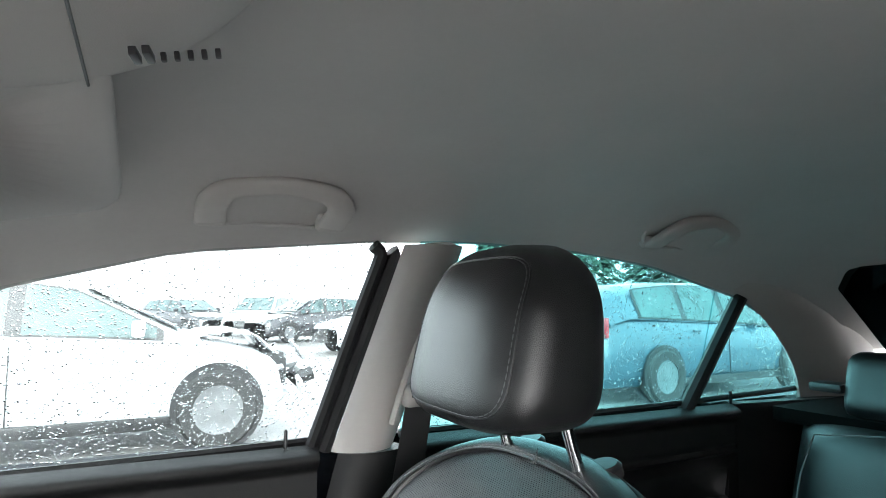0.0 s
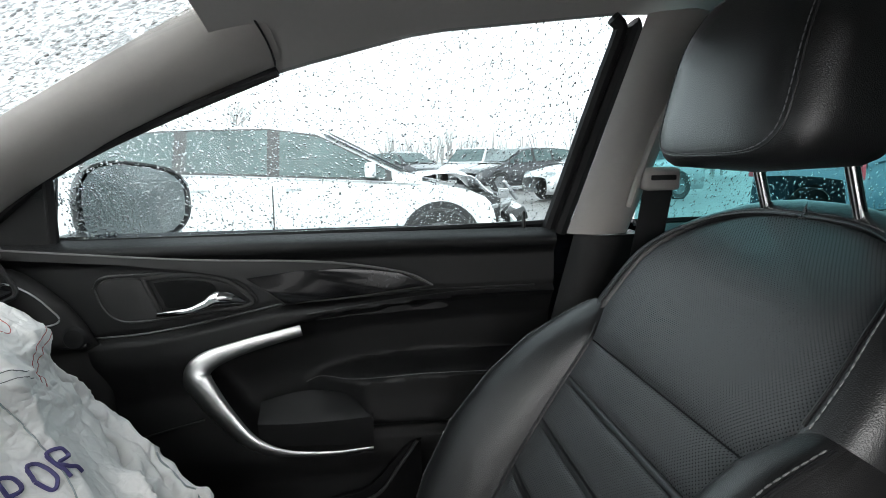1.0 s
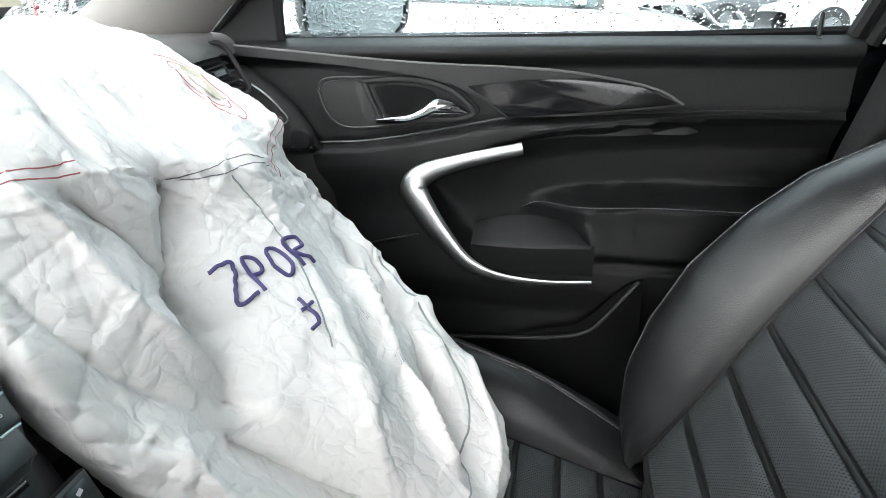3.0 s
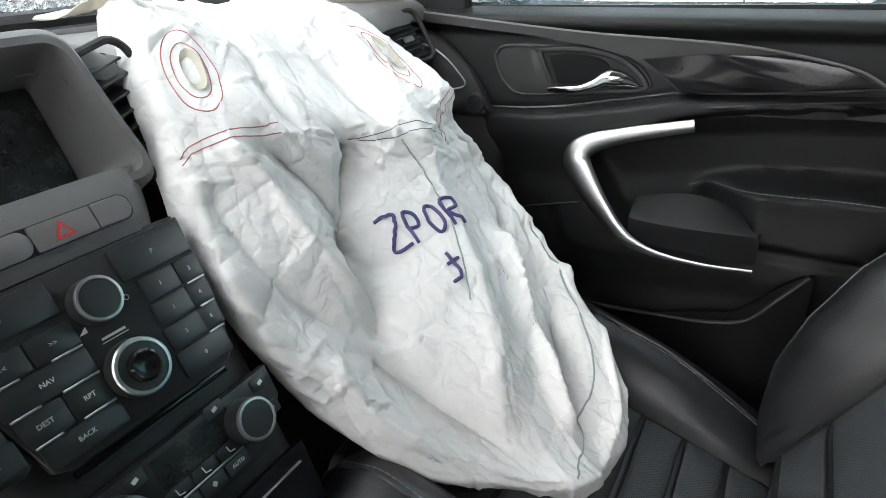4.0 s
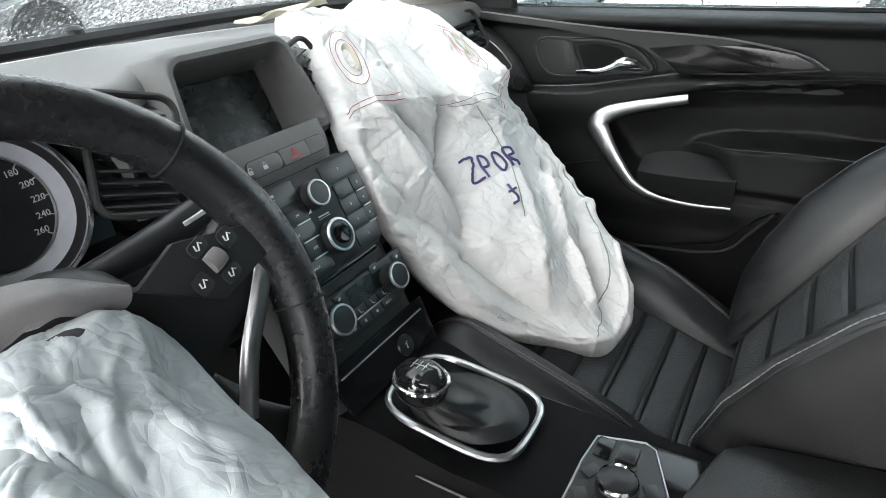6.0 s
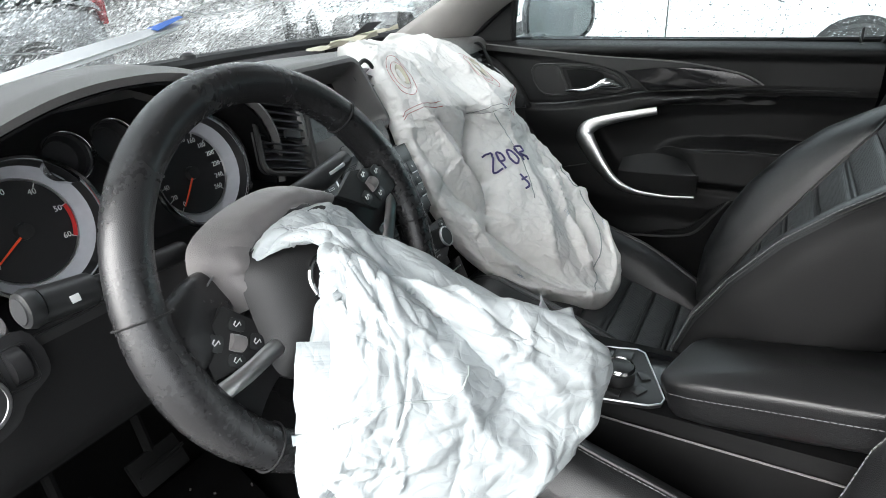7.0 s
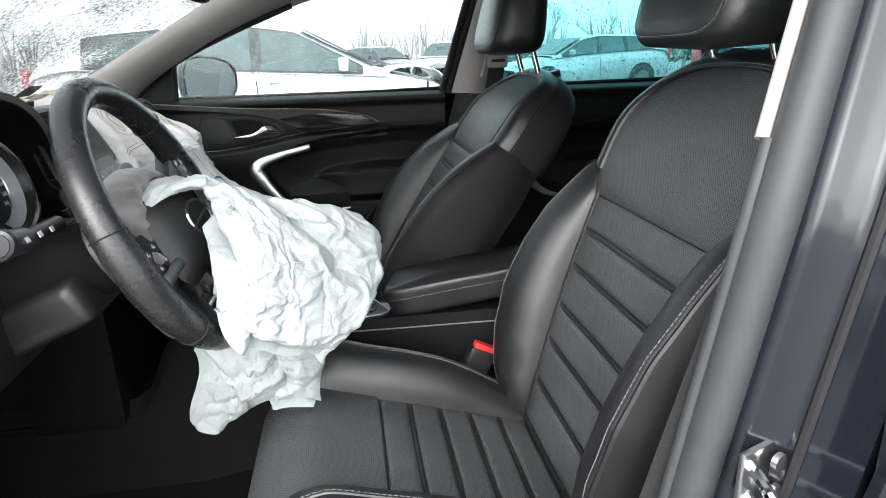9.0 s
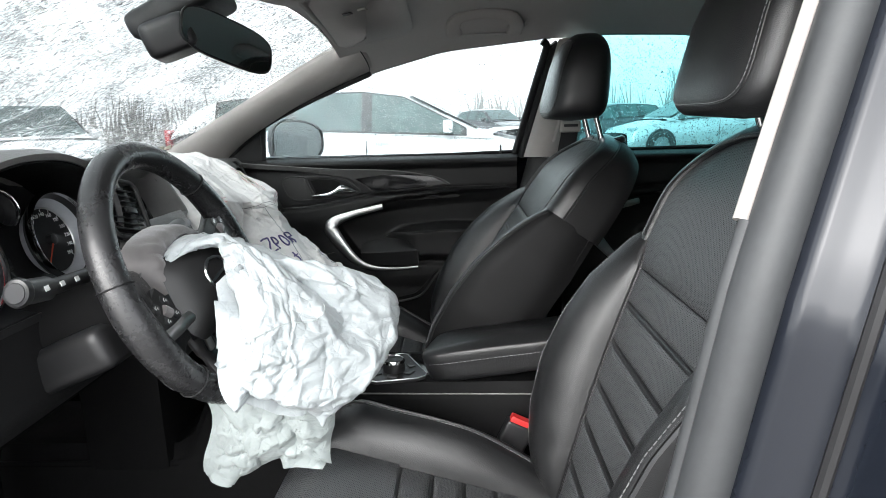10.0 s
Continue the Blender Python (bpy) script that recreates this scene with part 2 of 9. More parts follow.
def pane_material(name, tint, wet=0.0, sheen=0.7):
    """Thin clear or tinted glass: light goes straight through, with a mirror-like sheen; wet: how much the beads of water scatter."""
    m = bpy.data.materials.new(name)
    m.use_nodes = True
    t = m.node_tree
    t.nodes.clear()
    out = t.nodes.new("ShaderNodeOutputMaterial")
    clear = t.nodes.new("ShaderNodeBsdfTransparent")
    clear.inputs["Color"].default_value = (*tint, 1)
    gloss = t.nodes.new("ShaderNodeBsdfGlossy")
    gloss.inputs["Roughness"].default_value = 0.02
    lay = t.nodes.new("ShaderNodeLayerWeight")
    lay.inputs["Blend"].default_value = 0.5
    steep = t.nodes.new("ShaderNodeMath")
    steep.operation = "POWER"
    steep.inputs[1].default_value = 5.0
    t.links.new(lay.outputs["Facing"], steep.inputs[0])
    fres = t.nodes.new("ShaderNodeMath")
    fres.operation = "MULTIPLY_ADD"
    fres.inputs[1].default_value, fres.inputs[2].default_value = sheen, 0.03
    t.links.new(steep.outputs[0], fres.inputs[0])
    mix = t.nodes.new("ShaderNodeMixShader")
    body = clear.outputs[0]
    if wet:
        # beads and runs of water: some let the view through darkened, some scatter the sky's light
        geo = t.nodes.new("ShaderNodeTexCoord")
        stretch = t.nodes.new("ShaderNodeMapping")
        stretch.inputs["Scale"].default_value = (120, 210, 120)
        n, patch = t.nodes.new("ShaderNodeTexNoise"), t.nodes.new("ShaderNodeTexNoise")
        n.inputs["Scale"].default_value, n.inputs["Detail"].default_value, n.inputs["Roughness"].default_value = 1.0, 4, 0.65
        patch.inputs["Scale"].default_value, patch.inputs["Detail"].default_value = 9, 3
        t.links.new(geo.outputs["Object"], stretch.inputs["Vector"])
        t.links.new(stretch.outputs[0], n.inputs["Vector"])
        t.links.new(geo.outputs["Object"], patch.inputs["Vector"])
        level = t.nodes.new("ShaderNodeMath")
        level.operation = "MULTIPLY_ADD"
        level.inputs[1].default_value = 0.45
        t.links.new(patch.outputs["Fac"], level.inputs[0])
        t.links.new(n.outputs["Fac"], level.inputs[2])
        lit, dim = t.nodes.new("ShaderNodeMapRange"), t.nodes.new("ShaderNodeMapRange")
        lit.inputs["From Min"].default_value, lit.inputs["From Max"].default_value = 0.75, 0.92
        lit.inputs["To Min"].default_value, lit.inputs["To Max"].default_value = 0.015, wet
        dim.inputs["From Min"].default_value, dim.inputs["From Max"].default_value = 0.62, 0.88
        dim.inputs["To Min"].default_value, dim.inputs["To Max"].default_value = 0.30, 1.0
        t.links.new(level.outputs[0], lit.inputs["Value"])
        t.links.new(level.outputs[0], dim.inputs["Value"])
        tone = t.nodes.new("ShaderNodeMix")
        tone.data_type, tone.blend_type = "RGBA", "MULTIPLY"
        tone.inputs["Factor"].default_value = 1.0
        tone.inputs["A"].default_value = (*tint, 1)
        t.links.new(dim.outputs[0], tone.inputs["B"])
        t.links.new(tone.outputs["Result"], clear.inputs["Color"])
        film = t.nodes.new("ShaderNodeBsdfTranslucent")
        film.inputs["Color"].default_value = (0.85, 0.87, 0.88, 1)
        blur = t.nodes.new("ShaderNodeMixShader")
        t.links.new(lit.outputs[0], blur.inputs[0])
        t.links.new(clear.outputs[0], blur.inputs[1])
        t.links.new(film.outputs[0], blur.inputs[2])
        body = blur.outputs[0]
    t.links.new(fres.outputs[0], mix.inputs[0])
    t.links.new(body, mix.inputs[1])
    t.links.new(gloss.outputs[0], mix.inputs[2])
    t.links.new(mix.outputs[0], out.inputs["Surface"])
    return m


GLASS = pane_material("clear_window_glass", (0.76, 0.81, 0.815))
SCREENGLASS = pane_material("windscreen_glass", (0.90, 0.92, 0.92), sheen=0.25)
TINTED = pane_material("teal_tinted_glass", (0.46, 0.74, 0.76))
DARKTINT = pane_material("dark_privacy_glass", (0.07, 0.12, 0.12))
WETSCREEN = pane_material("rain_wet_windscreen_glass", (0.74, 0.75, 0.75), 0.36, 0.1)
WETMIRROR = material("wet_outside_mirror_glass", (0.30, 0.34, 0.345), 0.16, metal=1.0, grain=0.5, grain_scale=160, spots=0.2, spot_scale=20)
MIRROR = material("mirror_glass", (0.80, 0.82, 0.82), 0.03, metal=1.0, spots=0.02)
WATER = bpy.data.materials.new("rain_water")
WATER.use_nodes = True
WB = WATER.node_tree.nodes["Principled BSDF"]
WB.inputs["Transmission Weight"].default_value, WB.inputs["IOR"].default_value, WB.inputs["Roughness"].default_value = 1.0, 1.33, 0.02

CHALK = material("white_chalk", (0.62, 0.63, 0.64), 0.9, spots=0.3, spot_scale=60)
CRUMB = material("pale_crumbs", (0.10, 0.095, 0.09), 0.8, spots=0.3)
PEDAL = material("worn_pedal_rubber", (0.010, 0.010, 0.010), 0.9, spec=0.1, grain=0.3)
CLOTHWARM = material("yellowed_airbag_cloth", (0.50, 0.47, 0.38), 0.8, grain=0.12, grain_scale=1800, spots=0.1)
RIMHIDE = material("worn_rim_leather", (0.018, 0.018, 0.019), 0.27, grain=0.25, grain_scale=1600, voronoi=True, spots=0.35, spot_scale=14, coat=0.15)
# near-black: shade of door pocket, console and column is put into this colour
SHADEPLASTIC = material("shade_black_plastic", (0.0045, 0.0045, 0.0048), 0.7, spec=0.14, grain=0.3, grain_scale=1300)
# seat-side shade from a blocked doorway, put into the colour and gloss
SHADEBLACK = material("shaded_matte_black", (0.011, 0.011, 0.0115), 0.62, spec=0.22, grain=0.25, grain_scale=1300, voronoi=True)
FASCIA = material("satin_black_fascia", (0.014, 0.014, 0.0145), 0.45, spec=0.45, grain=0.2, grain_scale=1300)
LOWERDASH = material("black_lower_dash_plastic", (0.019, 0.0185, 0.0185), 0.50, spec=0.45, grain=0.35, grain_scale=1500, voronoi=True)
STALKGREY = material("stalk_grey_plastic", (0.035, 0.036, 0.038), 0.45)
# ---- building tools ----
WORLD_OF = {}


def thing(name, at, label, category, group="", kind=""):
    """An empty at the thing's base, to carry its parts."""
    ob = new(name)
    ob.empty_display_size = 0.05
    ob.location = at
    WORLD_OF[ob] = Matrix.Translation(at)
    return tagged(ob, label, category, group, kind)


def smooth(me, on=True):
    me.polygons.foreach_set("use_smooth", [on] * len(me.polygons))


def part(name, bm, mat, parent=None, label="", flat=False, sharp=40):
    """Links a bmesh as one mesh object, under a thing or a part if given."""
    me = bpy.data.meshes.new(name)
    bmesh.ops.recalc_face_normals(bm, faces=bm.faces[:])
    bm.to_mesh(me)
    bm.free()
    for m in mat if isinstance(mat, (list, tuple)) else (mat,):
        me.materials.append(m)
    smooth(me, not flat)
    if not flat:
        me.set_sharp_from_angle(angle=radians(sharp))
    ob = new(name, me)
    WORLD_OF[ob] = Matrix()
    if parent:
        ob.parent = parent
        ob.matrix_parent_inverse = WORLD_OF[parent].inverted()
    if label:
        ob["label"] = label
    return ob


def whole(name, bm, mat, label, category, group="", kind="", flat=False, sharp=40):
    """A thing or a piece of the setting that is one mesh."""
    return tagged(part(name, bm, mat, None, "", flat, sharp), label, category, group, kind)


def sheet(f, nu, nv, thick=0.0, around=False, bm=None, uv=None):
    """A surface f(a, b) for a, b in 0..1, made solid by its thickness (towards the inside of the normal a x b)."""
    bm = bm or bmesh.new()
    layer = bm.loops.layers.uv.verify() if uv else None
    cols = nu if around else nu + 1
    pts = [[Vector(f(i / nu, j / nv)) for j in range(nv + 1)] for i in range(cols)]
    front = [[bm.verts.new(p) for p in row] for row in pts]
    faces = []

    def quad(a, b, c, d, key=None):
        try:
            fc = bm.faces.new((a, b, c, d))
        except ValueError:
            return
        if layer and key:
            for loop, (s, t) in zip(fc.loops, key):
                loop[layer].uv = (uv[0] * s, uv[1] * t)
        faces.append(fc)

    def cell(g, i, j, flip=False):
        k = (i + 1) % cols if around else i + 1
        c = (g[i][j], g[k][j], g[k][j + 1], g[i][j + 1])
        key = ((i / nu, j / nv), ((i + 1) / nu, j / nv), ((i + 1) / nu, (j + 1) / nv), (i / nu, (j + 1) / nv))
        quad(*(c[::-1] if flip else c), key[::-1] if flip else key)

    for i in range(nu):
        for j in range(nv):
            cell(front, i, j)
    if thick:
        back = []
        for i in range(cols):
            row = []
            for j in range(nv + 1):
                p = pts[i][j]
                i0, i1 = ((i - 1) % cols, (i + 1) % cols) if around else (max(i - 1, 0), min(i + 1, nu))
                j0, j1 = max(j - 1, 0), min(j + 1, nv)
                n = (pts[i1][j] - pts[i0][j]).cross(pts[i][j1] - pts[i][j0])
                n = n.normalized() if n.length > 1e-12 else Vector((0, 0, 1))
                row.append(bm.verts.new(p - n * thick))
            back.append(row)
        for i in range(nu):
            for j in range(nv):
                cell(back, i, j, True)
        for i in range(nu):
            k = (i + 1) % cols if around else i + 1
            quad(front[k][0], front[i][0], back[i][0], back[k][0])
            quad(front[i][nv], front[k][nv], back[k][nv], back[i][nv])
        if not around:
            for j in range(nv):
                quad(front[0][j], front[0][j + 1], back[0][j + 1], back[0][j])
                quad(front[nu][j + 1], front[nu][j], back[nu][j], back[nu][j + 1])
    return bm


def spline(points, n):
    """n + 1 places along a smooth curve through the points."""
    p = [Vector(q) for q in points]
    p = [2 * p[0] - p[1], *p, 2 * p[-1] - p[-2]]
    out = []
    for k in range(n + 1):
        s = k / n * (len(p) - 3)
        i = min(int(s), len(p) - 4)
        t = s - i
        a, b, c, d = p[i : i + 4]
        out.append(0.5 * (2 * b + (c - a) * t + (2 * a - 5 * b + 4 * c - d) * t * t + (3 * b - a - 3 * c + d) * t**3))
    return out


def curve1(pairs, x):
    """A smooth value between (x, value) pairs."""
    if x <= pairs[0][0]:
        return pairs[0][1]
    for (x0, v0), (x1, v1) in zip(pairs, pairs[1:]):
        if x <= x1:
            t = (x - x0) / (x1 - x0)
            return v0 + (v1 - v0) * t
    return pairs[-1][1]


def tube(points, radius, segs=10, closed=False, bm=None, up=(0, 0, 1), flat=1.0):
    """A round or flattened rod along points; radius: a number or one a point."""
    bm = bm or bmesh.new()
    p = [Vector(q) for q in points]
    rings = []
    for i, q in enumerate(p):
        a, b = (p[i - 1], p[(i + 1) % len(p)]) if closed else (p[max(i - 1, 0)], p[min(i + 1, len(p) - 1)])
        d = (b - a).normalized()
        side = d.cross(Vector(up))
        side = side.normalized() if side.length > 1e-6 else d.orthogonal().normalized()
        top = side.cross(d)
        r = radius[i] if isinstance(radius, (list, tuple)) else radius
        rings.append([bm.verts.new(q + r * (math.cos(2 * math.pi * k / segs) * side + flat * math.sin(2 * math.pi * k / segs) * top)) for k in range(segs)])
    n = len(rings)
    for i in range(n if closed else n - 1):
        for k in range(segs):
            bm.faces.new((rings[i][k], rings[i][(k + 1) % segs], rings[(i + 1) % n][(k + 1) % segs], rings[(i + 1) % n][k]))
    if not closed:
        bm.faces.new(rings[0][::-1])
        bm.faces.new(rings[-1])
    return bm


def strap(points, wide, thick, face, segs=16, power=4.0):
    """A flat bar with soft edges along points; face: the way its flat side looks."""
    bm = bmesh.new()
    p = [Vector(q) for q in points]
    face = Vector(face).normalized()
    rings = []
    for i, q in enumerate(p):
        d = (p[min(i + 1, len(p) - 1)] - p[max(i - 1, 0)]).normalized()
        side = d.cross(face).normalized()
        w = wide[i] if isinstance(wide, (list, tuple)) else wide
        row = []
        for k in range(segs):
            c, s = math.cos(2 * math.pi * k / segs), math.sin(2 * math.pi * k / segs)
            r = (abs(c) ** power + abs(s) ** power) ** (-1 / power)
            row.append(bm.verts.new(q + side * (0.5 * w * c * r) + face * (0.5 * thick * s * r)))
        rings.append(row)
    for a, b in zip(rings, rings[1:]):
        for k in range(segs):
            bm.faces.new((a[k], a[(k + 1) % segs], b[(k + 1) % segs], b[k]))
    bm.faces.new(rings[0][::-1])
    bm.faces.new(rings[-1])
    return bm


def stitches(points, radius, length=0.0055, gap=0.0018):
    """A row of single stitches along points."""
    p = [Vector(q) for q in points]
    run = [0.0]
    for a, b in zip(p, p[1:]):
        run.append(run[-1] + (b - a).length)

    def at(s):
        k = 0
        while k < len(run) - 2 and run[k + 1] < s:
            k += 1
        return p[k].lerp(p[k + 1], min(1.0, max(0.0, (s - run[k]) / max(1e-9, run[k + 1] - run[k]))))

    bm = bmesh.new()
    s = 0.0
    while s + length < run[-1]:
        tube([at(s), at(s + length * 0.5), at(s + length)], [radius * 0.6, radius, radius * 0.6], 5, bm=bm, up=(0.1, 0.9, 0.3))
        s += length + gap
    return bm


def block(size, m=None, bevel=0.0, bm=None, segments=2):
    """A box with rounded edges, at the pose m."""
    bm = bm or bmesh.new()
    made = bmesh.ops.create_cube(bm, size=1.0)["verts"]
    bmesh.ops.transform(bm, matrix=(m or Matrix()) @ Matrix.Diagonal((*size, 1)), verts=made)
    if bevel:
        edges = list({e for v in made for e in v.link_edges})
        bmesh.ops.bevel(bm, geom=edges, offset=bevel, segments=segments, profile=0.6, affect="EDGES")
    return bm


def turned(profile, m=None, segs=32, bm=None, ring=False):
    """A solid turned about the local z axis from (radius, height) pairs; ring: the last pair joins the first."""
    bm = bm or bmesh.new()
    m = m or Matrix()
    rings = [[bm.verts.new(m @ Vector((r * math.cos(2 * math.pi * k / segs), r * math.sin(2 * math.pi * k / segs), z))) for k in range(segs)] for r, z in profile]
    for a, b in zip(rings, rings[1:] + (rings[:1] if ring else [])):
        for k in range(segs):
            bm.faces.new((a[k], a[(k + 1) % segs], b[(k + 1) % segs], b[k]))
    if ring:
        return bm
    if profile[0][0] > 1e-6:
        bm.faces.new(rings[0][::-1])
    if profile[-1][0] > 1e-6:
        bm.faces.new(rings[-1])
    bmesh.ops.remove_doubles(bm, verts=bm.verts[:], dist=1e-6)
    return bm


def plate(outline, m, thick, bevel=0.0, bm=None):
    """A flat plate of a 2D outline (x, y in the pose's plane), its face towards local z."""
    bm = bm or bmesh.new()
    low = [bm.verts.new(m @ Vector((x, y, 0))) for x, y in outline]
    high = [bm.verts.new(m @ Vector((x, y, thick))) for x, y in outline]
    n = len(outline)
    bm.faces.new(low[::-1])
    top = bm.faces.new(high)
    for i in range(n):
        bm.faces.new((low[i], low[(i + 1) % n], high[(i + 1) % n], high[i]))
    if bevel:
        bmesh.ops.bevel(bm, geom=list(top.edges), offset=bevel, segments=2, profile=0.6, affect="EDGES")
    return bm


def rounded(w, h, r, n=4):
    """The outline of a rectangle with round corners."""
    out = []
    for cx, cy, a in ((w / 2 - r, h / 2 - r, 0), (-w / 2 + r, h / 2 - r, 90), (-w / 2 + r, -h / 2 + r, 180), (w / 2 - r, -h / 2 + r, 270)):
        out += [(cx + r * math.cos(radians(a + 90 * k / n)), cy + r * math.sin(radians(a + 90 * k / n))) for k in range(n + 1)]
    return out


def axes(origin, x, y, z):
    """A pose with the given axes."""
    m = Matrix((Vector(x).normalized(), Vector(y).normalized(), Vector(z).normalized())).transposed().to_4x4()
    m.translation = origin
    return m


def lettering(name, text, size, m, mat, parent=None, thick=0.0004):
    """Raised writing, as a mesh, at the pose m."""
    cu = bpy.data.curves.new(name, "FONT")
    cu.body, cu.size, cu.extrude, cu.align_x, cu.align_y, cu.resolution_u = text, size, thick, "CENTER", "CENTER", 2
    tmp = new(name, cu)
    bpy.context.view_layer.update()
    me = bpy.data.meshes.new_from_object(tmp.evaluated_get(bpy.context.evaluated_depsgraph_get()))
    bpy.data.objects.remove(tmp)
    bm = bmesh.new()
    bm.from_mesh(me)
    bm.transform(m)
    return part(name, bm, mat, parent, flat=True)


def along(line, t):
    x = min(max(t, 0), 1) * (len(line) - 1)
    k = min(int(x), len(line) - 2)
    return line[k].lerp(line[k + 1], x - k)


def quad_ring(corners, r, n=6):
    """A closed outline round four (x, y, z) corners, each rounded over the length r."""
    out = []
    c = [Vector(q) for q in corners]
    for k in range(4):
        p, q, s = c[k - 1], c[k], c[(k + 1) % 4]
        u, v = q + (p - q).normalized() * r, q + (s - q).normalized() * r
        out += [u.lerp(q, t / n).lerp(q.lerp(v, t / n), t / n) for t in range(n + 1)]
        nxt = s + (q - s).normalized() * r
        out += [v.lerp(nxt, t / 8) for t in range(1, 8)]
    return out


def sstep(a, b, x):
    t = min(1.0, max(0.0, (x - a) / (b - a)))
    return t * t * (3 - 2 * t)

# ---- the cabin: x to the rear, y to the passenger's side, z up ----
RAIL = [(-0.80, 0.95), (-0.62, 0.985), (-0.45, 1.052), (-0.25, 1.136), (-0.07, 1.205), (0.14, 1.258), (0.42, 1.284), (0.60, 1.290), (0.80, 1.284), (1.00, 1.262), (1.28, 1.198), (1.53, 1.09), (1.66, 0.98)]
ROOF = [(-0.22, 1.315), (-0.05, 1.36), (0.15, 1.39), (0.5, 1.405), (1.0, 1.39), (1.4, 1.31), (1.9, 1.14)]


def side_y(z):
    """How far out the side glass lies at a height."""
    return 0.742 - max(0.0, z - 0.955) * 0.27


def headliner(a, b):
    x = -0.13 + 2.0 * b - 0.07 * math.cos(math.pi * (a - 0.5)) * (1 - b)
    s = 2 * a - 1
    edge = curve1(RAIL, x)
    edge = max(edge, 1.07)
    y = s * (side_y(edge) + 0.004)
    top = max(curve1(ROOF, x), edge + 0.02)
    return (x, y, edge + (top - edge) * (1 - abs(s) ** 4.0))


whole("ceiling", sheet(headliner, 40, 40, 0.03), LINER, "light grey fabric headliner under the car roof", "headliner", kind="structure")


def floor_at(a, b):
    x, y = -1.0 + 2.9 * a, -0.72 + 1.44 * b
    tunnel = 0.14 * math.exp(-((y / 0.13) ** 4))
    foot = 0.35 * sstep(-0.62, -1.0, x)
    return (x, y, 0.22 + tunnel + foot)


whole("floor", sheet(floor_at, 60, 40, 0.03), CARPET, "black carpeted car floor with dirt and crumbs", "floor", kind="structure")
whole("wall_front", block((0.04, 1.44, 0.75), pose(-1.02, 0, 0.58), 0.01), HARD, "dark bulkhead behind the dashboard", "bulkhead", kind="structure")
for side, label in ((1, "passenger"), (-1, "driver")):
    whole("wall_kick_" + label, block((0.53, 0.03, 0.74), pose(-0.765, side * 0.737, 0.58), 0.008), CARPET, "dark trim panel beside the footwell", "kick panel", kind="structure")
whole("wall_rear", block((0.04, 1.44, 0.75), pose(1.72, 0, 0.60), 0.01), CARPET, "dark trim behind the rear seats", "bulkhead", kind="structure")


def parcel(a, b):
    return (1.35 + 0.45 * a, -0.66 + 1.32 * b, 0.965 + 0.01 * a)


whole("rear_shelf", sheet(parcel, 8, 8, 0.03), CARPET, "dark carpeted shelf behind the rear seats", "shelf", kind="structure")


PILLAR_LOW = [(-0.66, 0.86), (-0.56, 0.940), (-0.515, 0.982), (-0.487, 1.006), (-0.444, 1.036), (-0.401, 1.062), (-0.364, 1.083), (-0.301, 1.117), (-0.20, 1.162), (-0.065, 1.2186)]


def pillar_point(side, a, b):
    ux, lx = -0.84 + 0.73 * b, -0.66 + 0.595 * b
    u = Vector((ux, 0.625 - 0.03 * b, 1.005 + 0.54 * (ux + 0.667)))
    w = Vector((lx, 0.715 - 0.045 * b, curve1(PILLAR_LOW, lx)))
    p = u.lerp(w, a)
    k = math.sin(math.pi * a) ** 0.7
    return (p.x + 0.014 * k, side * (p.y - 0.030 * k), p.z - 0.002 * k)


def pillar_a(side):
    """The slanting windscreen pillar with its light trim, from the dash to the roof."""
    return sheet(lambda a, b: pillar_point(side, a, b), 16, 24, 0.015 * side)


def pillar_b(side):
    """The upright pillar between the doors: light trim above, dark below."""
    up = thing("pillar_trim_" + ("passenger" if side > 0 else "driver"), (0.45, side * 0.7, 0.25), "centre pillar trim, light grey above the belt and black below", "pillar trim", kind="structure")

    def f(z0, z1, x0, x1, out):
        def g(a, b):
            z = z0 + (z1 - z0) * b
            lean = 0.27 * (z - 0.955)
            x = x0 + (x1 - x0) * a + lean
            y = side_y(max(z, 0.95)) - 0.03 - out * math.sin(math.pi * a) ** 0.6
            return (x, side * y, z)

        return g

    part("upper_trim", sheet(f(0.955, 1.28, 0.372 if side > 0 else 0.396, 0.475 if side > 0 else 0.50, 0.03), 12, 16, 0.02 * side), TRIM, up, "light grey plastic upper pillar trim")
    part("lower_trim", sheet(f(0.25, 0.953, 0.385, 0.50, 0.028), 10, 10, 0.02 * side), SOFT, up)
    return up


whole("pillar_windscreen_passenger", pillar_a(1), TRIM, "light grey plastic trim along the windscreen pillar", "pillar trim", kind="structure")
whole("pillar_windscreen_driver", pillar_a(-1), TRIM, "light grey plastic trim along the windscreen pillar", "pillar trim", kind="structure")
part("trim_joint", tube([Vector(pillar_point(1, k / 16, 0.985)) + Vector((0.001, -0.001, -0.001)) for k in range(17)], 0.0016, 6), HARD, bpy.data.objects["pillar_windscreen_passenger"])
pillar_b(1)
pillar_b(-1)


